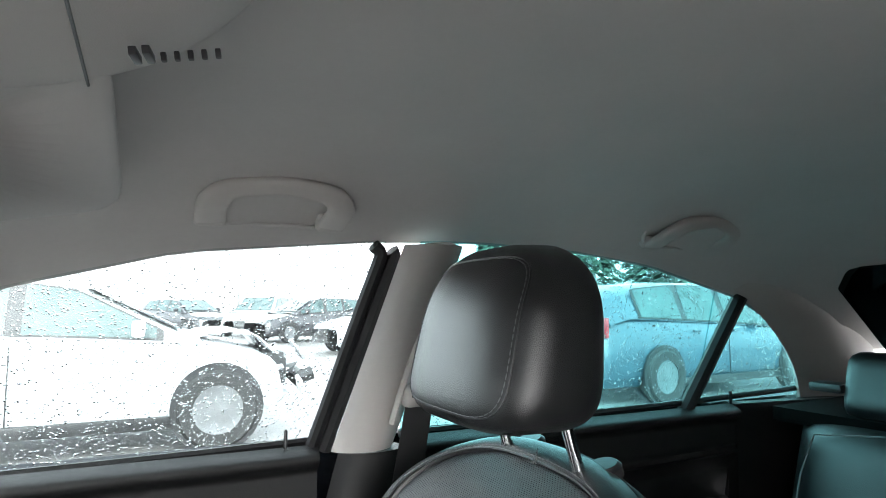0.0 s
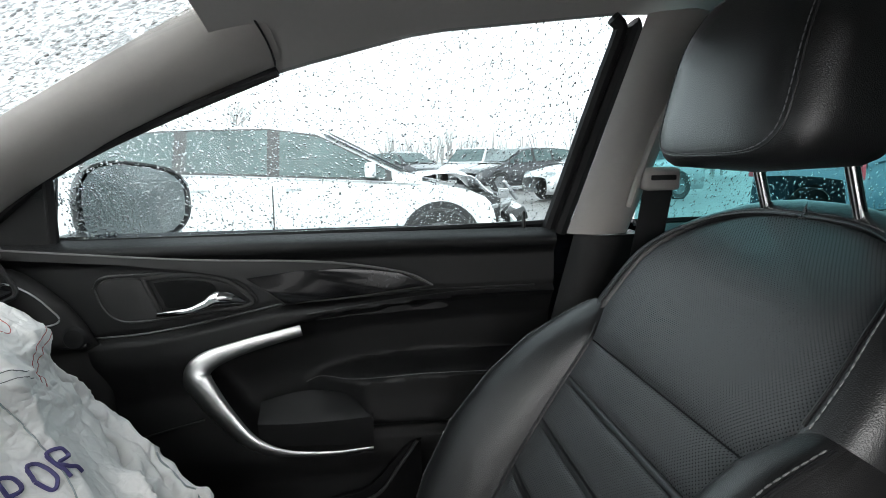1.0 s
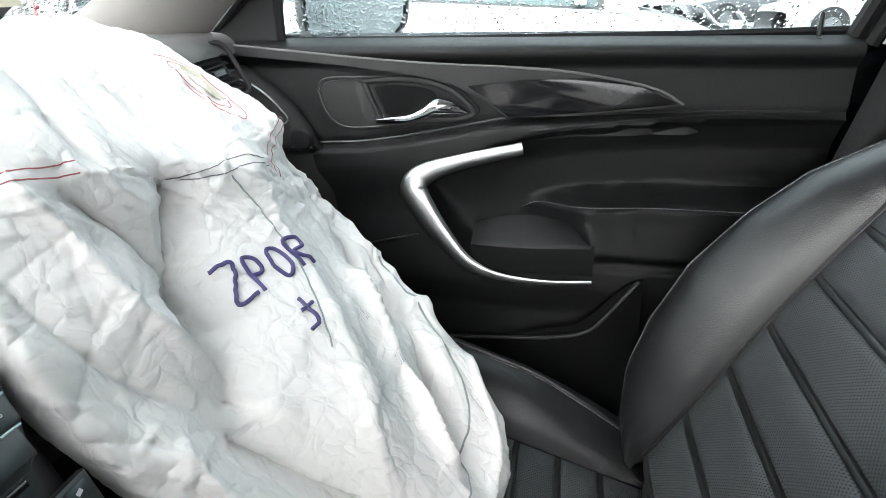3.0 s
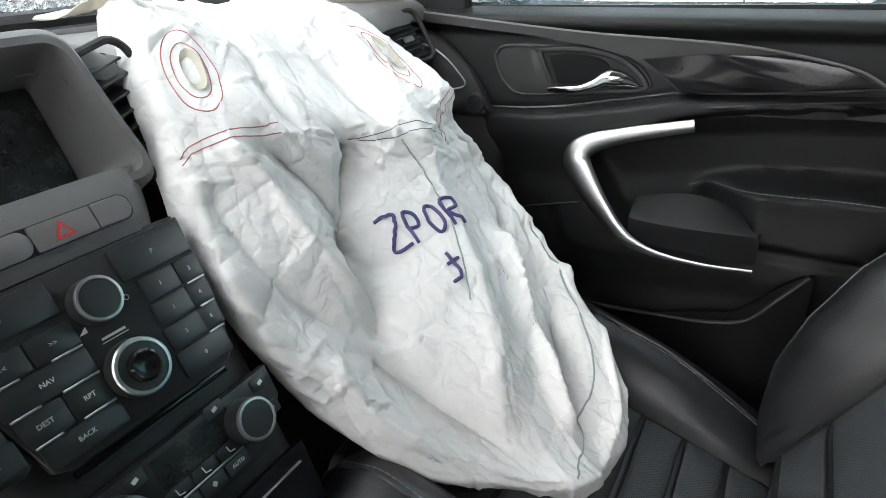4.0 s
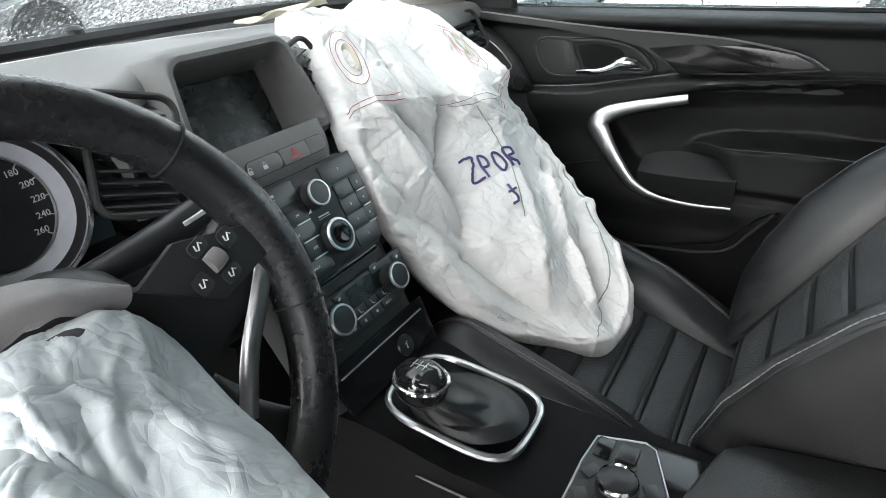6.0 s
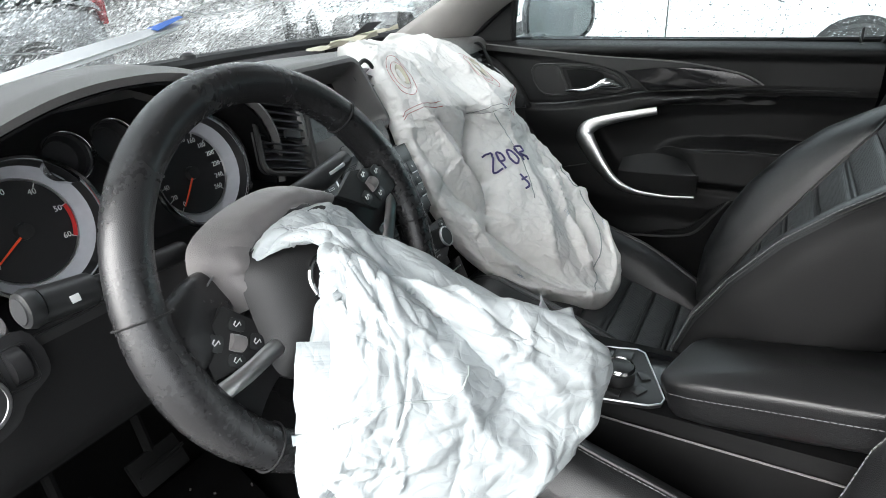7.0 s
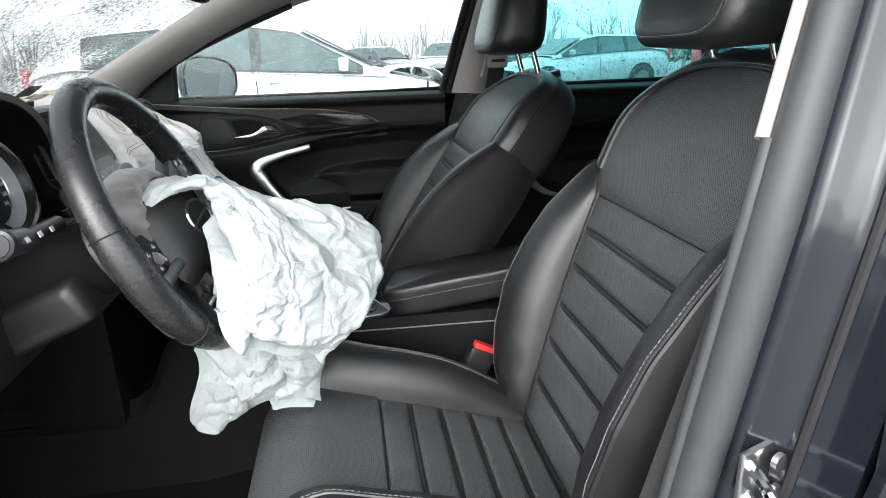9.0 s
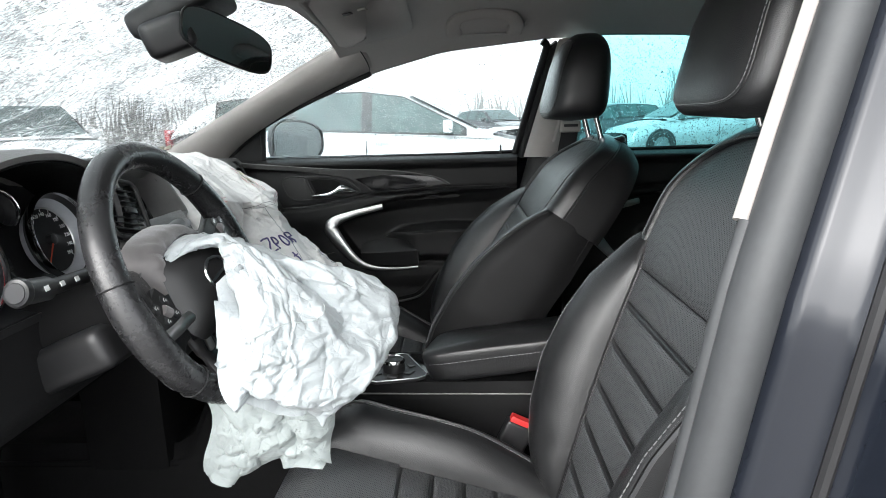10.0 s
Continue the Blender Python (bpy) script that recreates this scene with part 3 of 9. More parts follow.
def pillar_outer():
    """The driver's centre pillar as seen through the open door: rubber seal, painted return, striker."""
    ob = thing("pillar_driver_outside", (0.4, -0.76, 0.25), "dark painted door pillar with a dusty rubber seal and steel striker", "door pillar", kind="structure")

    def line(z):
        return 0.361 + 0.18 * (z - 0.915) + 0.20 * max(0.0, z - 0.955) - 0.10 * sstep(0.60, 0.25, z)

    zs = [0.25 + 1.03 * k / 40 for k in range(41)]
    part("door_seal", tube([(line(z) + 0.014, -side_y(max(z, 0.955)) - 0.006, z) for z in zs], 0.0185, 14, up=(0, 1, 0)), GREYRUBBER, ob, "dusty grey rubber door seal")
    part("lower_trim_edge", tube([(line(z) - 0.002, -side_y(max(z, 0.955)) + 0.004, z) for z in zs if z < 1.0], 0.0065, 10, up=(0, 1, 0)), GREYRUBBER, ob)
    part("upper_trim_edge", tube([(line(z) - 0.004, -side_y(max(z, 0.955)) + 0.010, z) for z in zs if z > 0.99], 0.006, 10, up=(0, 1, 0)), TRIM, ob, "light grey trim edge")

    def face(a, b):
        z = 0.25 + 1.05 * b
        prof = [(0.022, 0.0), (0.034, -0.020), (0.050, -0.026), (0.066, -0.034), (0.078, -0.056), (0.086, -0.085)]
        i = a * (len(prof) - 1)
        k = min(int(i), len(prof) - 2)
        t = i - k
        return (line(z) + prof[k][0] + (prof[k + 1][0] - prof[k][0]) * t, -side_y(max(z, 0.955)) - 0.004 + prof[k][1] + (prof[k + 1][1] - prof[k][1]) * t, z)

    part("painted_pillar", sheet(face, 24, 30, 0.01), PAINT, ob, sharp=60)
    part("outer_seal", tube([(line(z) + 0.070, -side_y(max(z, 0.955)) - 0.046, z) for z in zs], 0.005, 8, up=(0, 1, 0)), RUBBER, ob)
    st = part("striker_plate", block((0.045, 0.006, 0.055), pose(0.372, -0.778, 0.725, 0, 0, 20), 0.002), SATIN, ob, "bare steel door striker")
    part("striker_loop", tube(spline([(0.362, -0.780, 0.740), (0.352, -0.822, 0.740), (0.356, -0.832, 0.725), (0.352, -0.822, 0.710), (0.362, -0.780, 0.710)], 20), 0.005, 8), CHROME, st)
    part("striker_bolt", turned([(0.0, 0.0), (0.008, 0.0), (0.008, 0.005), (0.0, 0.006)], pose(0.385, -0.783, 0.740, 90, 0, 20), 12), SATIN, st)
    part("striker_bolt", turned([(0.0, 0.0), (0.008, 0.0), (0.008, 0.005), (0.0, 0.006)], pose(0.385, -0.783, 0.710, 90, 0, 20), 12), SATIN, st)
    return ob


pillar_outer()


def pillar_c(side):
    def f(a, b):
        z = 0.9 + 0.36 * b
        x = 1.66 - 0.40 * b * b + (a - 0.3) * 0.34
        return (x, side * (side_y(z) - 0.01 - 0.05 * math.sin(math.pi * a)), z)

    return sheet(f, 8, 10, 0.02 * side)


whole("pillar_rear_passenger", pillar_c(1), TRIM, "grey trim of the rear roof pillar", "pillar trim", kind="structure")
whole("pillar_rear_driver", pillar_c(-1), TRIM, "grey trim of the rear roof pillar", "pillar trim", kind="structure")

# windscreen and rear window


def windscreen(a, b):
    s = 2 * a - 1
    w = 0.70 - 0.10 * b
    x0 = -0.92 + 0.20 * s * s
    x1 = -0.20 + 0.10 * s * s
    return (x0 + (x1 - x0) * b, s * w, 0.965 + 0.345 * b + 0.02 * math.sin(math.pi * b) - 0.03 * s * s * b)


WIN1 = whole("window_1", sheet(windscreen, 24, 16, 0.005), SCREENGLASS, "windscreen running with rain and mist", "windscreen", kind="structure")
part("water_film", sheet(lambda a, b: Vector(windscreen(a, b)) + Vector((-0.006, 0, 0.010)), 24, 16), WETSCREEN, WIN1, "running film of rain water")


def rear_glass(a, b):
    s = 2 * a - 1
    return (1.86 - 0.46 * b + 0.05 * (1 - s * s), s * (0.62 - 0.06 * b), 0.98 + 0.30 * b - 0.02 * s * s)


whole("window_2", sheet(rear_glass, 12, 8, 0.005), DARKTINT, "dark tinted rear window", "car window", kind="structure")


# ---- doors ----
def door_glass(x0, x1, side, n=24, low=0.94):
    def f(a, b):
        x = x0 + (x1 - x0) * a
        top = curve1(RAIL, x) + 0.012
        z = low + (max(top, low + 0.01) - low) * b
        return (x, side * side_y(z), z)

    return sheet(f, n, 8, 0.004 * side)


LEDGE = [(-0.55, 0.806), (-0.365, 0.814), (-0.306, 0.817), (-0.246, 0.825), (-0.163, 0.841), (-0.088, 0.856), (0.032, 0.864), (0.151, 0.869), (0.34, 0.870), (0.60, 0.872)]
INSERT = [(-0.30, 0.770), (-0.225, 0.796), (-0.165, 0.816), (-0.09, 0.832), (0.0, 0.845), (0.08, 0.854), (0.199, 0.862), (0.317, 0.864), (0.60, 0.866)]
SEAM = [(-0.20, 0.690), (-0.064, 0.713), (-0.034, 0.730), (0.016, 0.741), (0.131, 0.751), (0.229, 0.750), (0.60, 0.748)]
SWEEP = [(0.60, -0.10), (0.640, -0.141), (0.682, -0.181), (0.735, -0.215), (0.761, -0.226), (0.778, -0.206), (0.794, -0.147), (0.82, -0.10), (0.84, -0.02), (0.87, 0.3)]


def relief_door(x, z):
    """How far in the door's inner skin stands: a padded brow under the ledge, a hollow inside the silver sweep, the armrest below it."""
    ledge, insert, seam = curve1(LEDGE, x), curve1(INSERT, x), curve1(SEAM, x)
    y = 0.720
    y -= 0.016 * sstep(0.925, 0.945, z)
    y += 0.030 * sstep(0.948, 0.966, z) ** 2
    y -= 0.004 * sstep(ledge - 0.002, ledge + 0.008, z)
    y -= 0.018 * sstep(0.70, ledge - 0.030, z) * sstep(ledge, ledge - 0.012, z)
    inside = sstep(curve1(SWEEP, z) - 0.004, curve1(SWEEP, z) + 0.03, x) * sstep(insert + 0.003, insert - 0.012, z) * sstep(0.62, 0.66, z)
    y += 0.040 * inside * (0.45 + 0.55 * sstep(insert, insert - 0.05, z))
    arm = sstep(-0.07, 0.05, x) * sstep(seam + 0.010, seam - 0.010, z) * sstep(0.630, 0.668, z)
    y -= 0.085 * arm
    y += 0.012 * sstep(0.60, 0.54, z)
    return y


def door_panel(x0, x1, side, z0=0.26, z1=0.965):
    def f(a, b):
        x, z = x0 + (x1 - x0) * a, z0 + (z1 - z0) * b
        x += 0.30 * max(0, z - 0.955) * a
        return (x, side * relief_door(x - (0 if x0 < 0.3 else 0.78), z), z)

    return sheet(f, 110, 150, 0.03 * side)


def inner_handle(door, dx, side):
    """The pull handle: a matte oval plate, a flat near-black plate that paints the hollow's shade inside a satin rim,
    and the chrome lever with its thick knuckle.
    """
    out = (0, -side, 0)

    def at(y):
        return axes((dx, side * y, 0), (1, 0, 0), (0, 0, 1), out)

    def loop(pts, n):
        return [(p.x, p.y) for p in spline([(x, z, 0) for x, z in pts + pts[:1]], n)[:-1]]

    oval = loop([(-0.366, 0.893), (-0.352, 0.909), (-0.30, 0.912), (-0.22, 0.912), (-0.166, 0.902), (-0.128, 0.870), (-0.141, 0.855), (-0.20, 0.848), (-0.269, 0.842), (-0.327, 0.840), (-0.354, 0.860)], 80)
    part("handle_bowl", plate(oval, at(0.716), 0.003), SOFT, door)
    part("handle_bowl_rim", tube([(x + dx, side * 0.7135, z) for x, z in oval], 0.0022, 8, True, up=(0, 1, 0)), HARD, door)
    part("handle_plate", plate(loop([(-0.361, 0.893), (-0.347, 0.906), (-0.303, 0.907), (-0.286, 0.889), (-0.268, 0.848), (-0.327, 0.844), (-0.350, 0.862)], 50), at(0.7135), 0.004, 0.0015), LOWERDASH, door)
    hole = loop([(-0.278, 0.899), (-0.245, 0.902), (-0.202, 0.898), (-0.186, 0.886), (-0.195, 0.868), (-0.255, 0.859), (-0.266, 0.872)], 50)
    # no real hollow: a dark plate paints the shade inside it
    part("recess_shade_plate", plate(hole, at(0.7122), 0.002), SHADEPLASTIC, door)
    frame_line = loop([(-0.293, 0.907), (-0.225, 0.910), (-0.170, 0.898), (-0.134, 0.869), (-0.145, 0.857), (-0.20, 0.852), (-0.262, 0.846), (-0.280, 0.875)], 60)
    part("handle_frame", tube([(x + dx, side * 0.710, z) for x, z in frame_line], 0.0042, 8, True, up=(0, 1, 0), flat=0.7), LOWERDASH, door)
    grip = spline([(dx + x, side * y, z) for x, y, z in [(-0.272, 0.698, 0.852), (-0.245, 0.692, 0.855), (-0.222, 0.690, 0.858), (-0.200, 0.692, 0.866), (-0.184, 0.695, 0.874), (-0.162, 0.700, 0.872), (-0.142, 0.708, 0.864)]], 36)
    rad = [curve1([(0, 0.003), (4, 0.0055), (14, 0.0062), (20, 0.0085), (25, 0.0125), (30, 0.0105), (36, 0.0035)], k) for k in range(37)]
    part("pull_handle", tube(grip, rad, 14, up=(0, 1, 0), flat=0.7), CHROME, door, "bright chrome pull handle")


def bracket(door, dx, side):
    """The curved silver trim that sweeps from the pull grip down to the armrest."""
    pts = spline([(-0.060, 0.703, 0.816), (-0.147, 0.696, 0.796), (-0.200, 0.691, 0.778), (-0.218, 0.687, 0.757), (-0.206, 0.682, 0.730), (-0.175, 0.676, 0.688), (-0.136, 0.667, 0.650), (-0.089, 0.660, 0.634), (-0.02, 0.654, 0.631), (0.047, 0.651, 0.637)], 60)
    pts = [Vector((p.x + dx, side * p.y, p.z)) for p in pts]
    wide = [curve1([(0, 0.009), (8, 0.012), (16, 0.018), (22, 0.022), (28, 0.020), (36, 0.014), (42, 0.010), (48, 0.005), (54, 0.0035), (60, 0.0025)], k) for k in range(61)]
    part("trim_bracket", tube(pts, wide, 14, up=(0, 1, 0), flat=0.40), SATIN, door, "brushed silver curved trim bracket")


def front_door_passenger():
    door = thing("door_1", (0, 0.72, 0.26), "black front passenger door with gloss decor, silver bracket and wet window", "car door", kind="structure")
    part("inner_panel", door_panel(-0.50, 0.352, 1), SOFT, door, sharp=60)
    # gloss strip with its pointed tail
    top = [(-0.504, 0.959), (-0.312, 0.941), (-0.195, 0.932), (-0.077, 0.927), (0.001, 0.921), (0.079, 0.908), (0.119, 0.897), (0.149, 0.880)]
    low = [(0.10, 0.874), (0.0, 0.864), (-0.084, 0.859), (-0.111, 0.884), (-0.157, 0.907), (-0.22, 0.918), (-0.314, 0.930), (-0.506, 0.944)]
    part("decor_strip", plate(top + low, axes((0, 0.702, 0), (1, 0, 0), (0, 0, 1), (0, -1, 0)), 0.006, 0.002), LOWERDASH, door, "black decor strip tapering to a point")
    blade = [(-0.138, 0.903), (-0.062, 0.912), (0.032, 0.915), (0.095, 0.904), (0.143, 0.882), (0.032, 0.870), (-0.080, 0.861), (-0.111, 0.886)]
    part("gloss_blade", plate(blade, axes((0, 0.6965, 0), (1, 0, 0), (0, 0, 1), (0, -1, 0)), 0.004, 0.0015), PIANO, door, "gloss black leaf-shaped inlay")
    part("decor_groove", tube(spline([(x, 0.698, z + 0.001) for x, z in top], 32), 0.0018, 6), SOFTGREY, door)
    inner_handle(door, 0, 1)
    bracket(door, 0, 1)
    part("armrest_stitching", stitches(spline([(x, relief_door(x, z - 0.006) - 0.002, z) for x, z in [(-0.062, 0.712), (-0.034, 0.727), (0.016, 0.737), (0.07, 0.743), (0.131, 0.746), (0.229, 0.745), (0.34, 0.744)]], 80), 0.0007), GREYTHREAD, door)
    part("switch_plate", sheet(lambda a, b: (-0.130 + 0.178 * a - 0.030 * sstep(0.4, 1, b) * a, 0.664 - 0.010 * sstep(0, 0.5, b) + 0.040 * sstep(0.5, 1, b) + 0.02 * (1 - a) ** 3, 0.640 + (0.038 + 0.010 * a) * sstep(0, 0.55, b) + (0.012 + 0.024 * math.sin(math.pi * min(1, a * 0.8 + 0.1))) * sstep(0.5, 1, b)), 16, 14, 0.02), SOFT, door, "satin black window switch plate")
    part("window_switch", block((0.03, 0.012, 0.008), pose(-0.02, 0.680, 0.700, 30, 0, 0), 0.003), BUTTON, door)
    part("ledge_line", tube([(x, 0.7175, curve1(LEDGE, x)) for x in [-0.50 + 0.02 * k for k in range(42)]], 0.0022, 6), HARD, door)
    part("insert_line", tube([(x, relief_door(x, curve1(INSERT, x) + 0.004) + 0.0005, curve1(INSERT, x) + 0.003) for x in [-0.05 + 0.02 * k for k in range(20)]], 0.0018, 6), HARD, door)
    part("panel_joint", tube(spline([(-0.42, 0.718, 0.62), (-0.30, 0.718, 0.652), (-0.22, 0.716, 0.672)], 10), 0.0015, 6), HARD, door)
    part("pocket_edge", tube(spline([(-0.24, 0.70, 0.502), (-0.16, 0.695, 0.504), (-0.078, 0.692, 0.512), (-0.004, 0.690, 0.520), (0.051, 0.688, 0.538), (0.086, 0.690, 0.581), (0.118, 0.698, 0.621)], 36), 0.0032, 8), LOWERDASH, door)
    # lower door panel darkened in colour to stand for the shadow below the ledge
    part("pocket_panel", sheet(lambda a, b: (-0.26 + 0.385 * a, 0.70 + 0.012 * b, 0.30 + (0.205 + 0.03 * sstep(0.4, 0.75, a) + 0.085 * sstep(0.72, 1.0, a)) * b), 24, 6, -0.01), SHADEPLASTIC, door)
    part("lock_pin", tube([(0.304, 0.727, 0.955), (0.304, 0.727, 0.962), (0.304, 0.727, 0.964), (0.304, 0.7265, 0.990), (0.304, 0.7265, 0.993)], [0.008, 0.0075, 0.0032, 0.0032, 0.001], 12, up=(0, 1, 0)), HARD, door)
    part("window_pane", door_glass(-0.44, 0.44, 1), GLASS, door, "rain-spotted clear side window")
    seal = spline([(-0.46, side_y(0.955), 0.960), (-0.2, side_y(0.955), 0.962), (0.1, side_y(0.96), 0.965), (0.352, side_y(0.965), 0.970)], 20)
    part("belt_seal", tube(seal, 0.006, 6), RUBBER, door)
    upright = spline([(0.345, side_y(0.96) - 0.006, 0.955), (0.372, side_y(1.05) - 0.006, 1.05), (0.405, side_y(1.17) - 0.006, 1.17), (0.428, side_y(1.25) - 0.006, 1.250), (0.430, side_y(1.268) - 0.006, 1.268), (0.418, side_y(1.279) - 0.006, 1.279)], 30)
    part("rear_window_frame", tube(upright, 0.011, 8, up=(0, 1, 0)), RUBBER, door)
    part("inner_door_seal", tube([p + Vector((0.020, -0.004, 0)) for p in upright[:27]], 0.012, 8, up=(0, 1, 0)), RUBBER, door)
    tri = [(-0.56, 0.952), (-0.418, 0.955), (-0.406, 1.060), (-0.45, 1.040), (-0.505, 1.004), (-0.55, 0.965)]
    part("mirror_corner_cover", plate(tri, axes((0, 0.728, 0), (1, 0, 0), (0, 0, 1), (0, -1, 0)), 0.006, 0.002), SOFT, door)
    part("front_window_bar", tube([(-0.422, side_y(0.955) - 0.012, 0.955), (-0.409, side_y(1.06) - 0.012, 1.064)], 0.0075, 8, up=(0, 1, 0)), RUBBER, door)
    part("front_window_frame", tube(spline([(x, side_y(z) - 0.008, z) for x, z in [(-0.56, 0.952), (-0.515, 0.984), (-0.45, 1.036), (-0.371, 1.083), (-0.25, 1.137), (-0.07, 1.206)]], 40), 0.0075, 8), RUBBER, door)
    # outside mirror, turned towards the driver
    mm = axes((-0.345, 0.868, 1.010), (0.58, 0.81, 0.0), (0, 0, 1), (0.81, -0.58, 0.0))

    def rim_at(ang, r):
        px, py = math.cos(ang), math.sin(ang)
        sq = (abs(px) ** 3 + abs(py) ** 3) ** (-1 / 3)
        return 0.108 * px * sq * r, (0.073 - 0.012 * px) * py * sq * r

    def cup(a, b):
        x, y = rim_at(2 * math.pi * a, math.sin(math.pi * 0.5 * b) ** 0.8)
        return mm @ Vector((x, y, -0.075 * math.cos(math.pi * 0.5 * b)))

    house = part("mirror_housing", sheet(cup, 36, 10, 0.004, True), HARD, door, "dark outside mirror housing")
    part("mirror_face", plate([rim_at(2 * math.pi * k / 40, 0.90) for k in range(40)], mm @ pose(0, 0, -0.006), 0.003), WETMIRROR, house, "outside mirror glass wet with rain")
    part("mirror_arm", block((0.06, 0.10, 0.035), pose(-0.40, 0.79, 0.955), 0.012), HARD, door)
    return door


DOOR1 = front_door_passenger()


def rear_door(side, name):
    door = thing(name, (0.9, side * 0.72, 0.26), "black rear car door with tinted window and silver bracket" if side > 0 else "dark blue-grey rear car door with tinted window, closed", "car door", kind="structure")
    part("inner_panel", door_panel(0.50, 1.30, side), SOFT, door, sharp=60)
    part("rear_panel", sheet(lambda a, b: (1.30 + 0.40 * a, side * (0.715 - 0.05 * a), 0.26 + 0.705 * b), 10, 8, 0.03 * side), SOFT, door)
    inner_handle(door, 0.78, side)
    bracket(door, 0.78, side)
    part("window_pane", door_glass(0.50, 1.20, side, 20, 0.955), TINTED if side > 0 else DARKTINT, door, "teal tinted rear window spotted with rain")
    part("quarter_pane", door_glass(1.20, 1.64, side, 16, 0.955), TINTED if side > 0 else DARKTINT, door, "small tinted quarter window")
    part("window_bar", tube([(1.165, side * (side_y(0.96) - 0.005), 0.955), (1.275, side * (side_y(1.2) - 0.005), 1.205)], 0.016, 8, up=(0, 1, 0)), RUBBER, door)
    part("belt_seal", tube([(0.5, side * side_y(0.96), 0.966), (1.1, side * side_y(0.96), 0.972), (1.62, side * side_y(0.96), 0.985)], 0.007, 6), RUBBER, door)
    part("lock_pin", tube([(1.30, side * 0.727, 0.962), (1.30, side * 0.727, 0.992)], 0.0035, 8, up=(0, 1, 0)), HARD, door)
    return door


DOOR2 = rear_door(1, "door_2")
rear_door(-1, "door_3")


def outer_skin(side):
    """The painted outside of the body below the windows, with a shoulder line."""
    def f(a, b):
        x = (-0.9 if side > 0 else 0.452 + 0.18 * (0.745 * b - 0.735) - 0.08 * sstep(0.45, 0.0, b)) + (2.7 if side > 0 else 1.36) * a
        z = 0.22 + 0.745 * b
        bulge = 0.075 * math.sin(math.pi * min(1, b * 1.02)) ** 0.6 + 0.02 * sstep(0.62, 0.75, b) * sstep(1.0, 0.85, b)
        return (x, side * (0.775 + bulge - 0.02 * b), z)

    return sheet(f, 40, 30, 0.01 * side)


whole("body_side_passenger", outer_skin(1), PAINT, "dark blue-grey painted side of the car body", "car body", kind="structure")
whole("body_side_driver", outer_skin(-1), PAINT, "dark blue-grey painted rear side of the car body", "car body", kind="structure")


def bonnet(a, b):
    s = 2 * a - 1
    x = -0.93 - 1.05 * b + 0.1 * s * s
    return (x, s * (0.72 - 0.1 * b * b), 0.955 - 0.14 * b * b - 0.05 * s * s - 0.02 * b)


whole("bonnet", sheet(bonnet, 24, 16, 0.02), PAINT, "dark wet bonnet of the car", "bonnet", kind="structure")
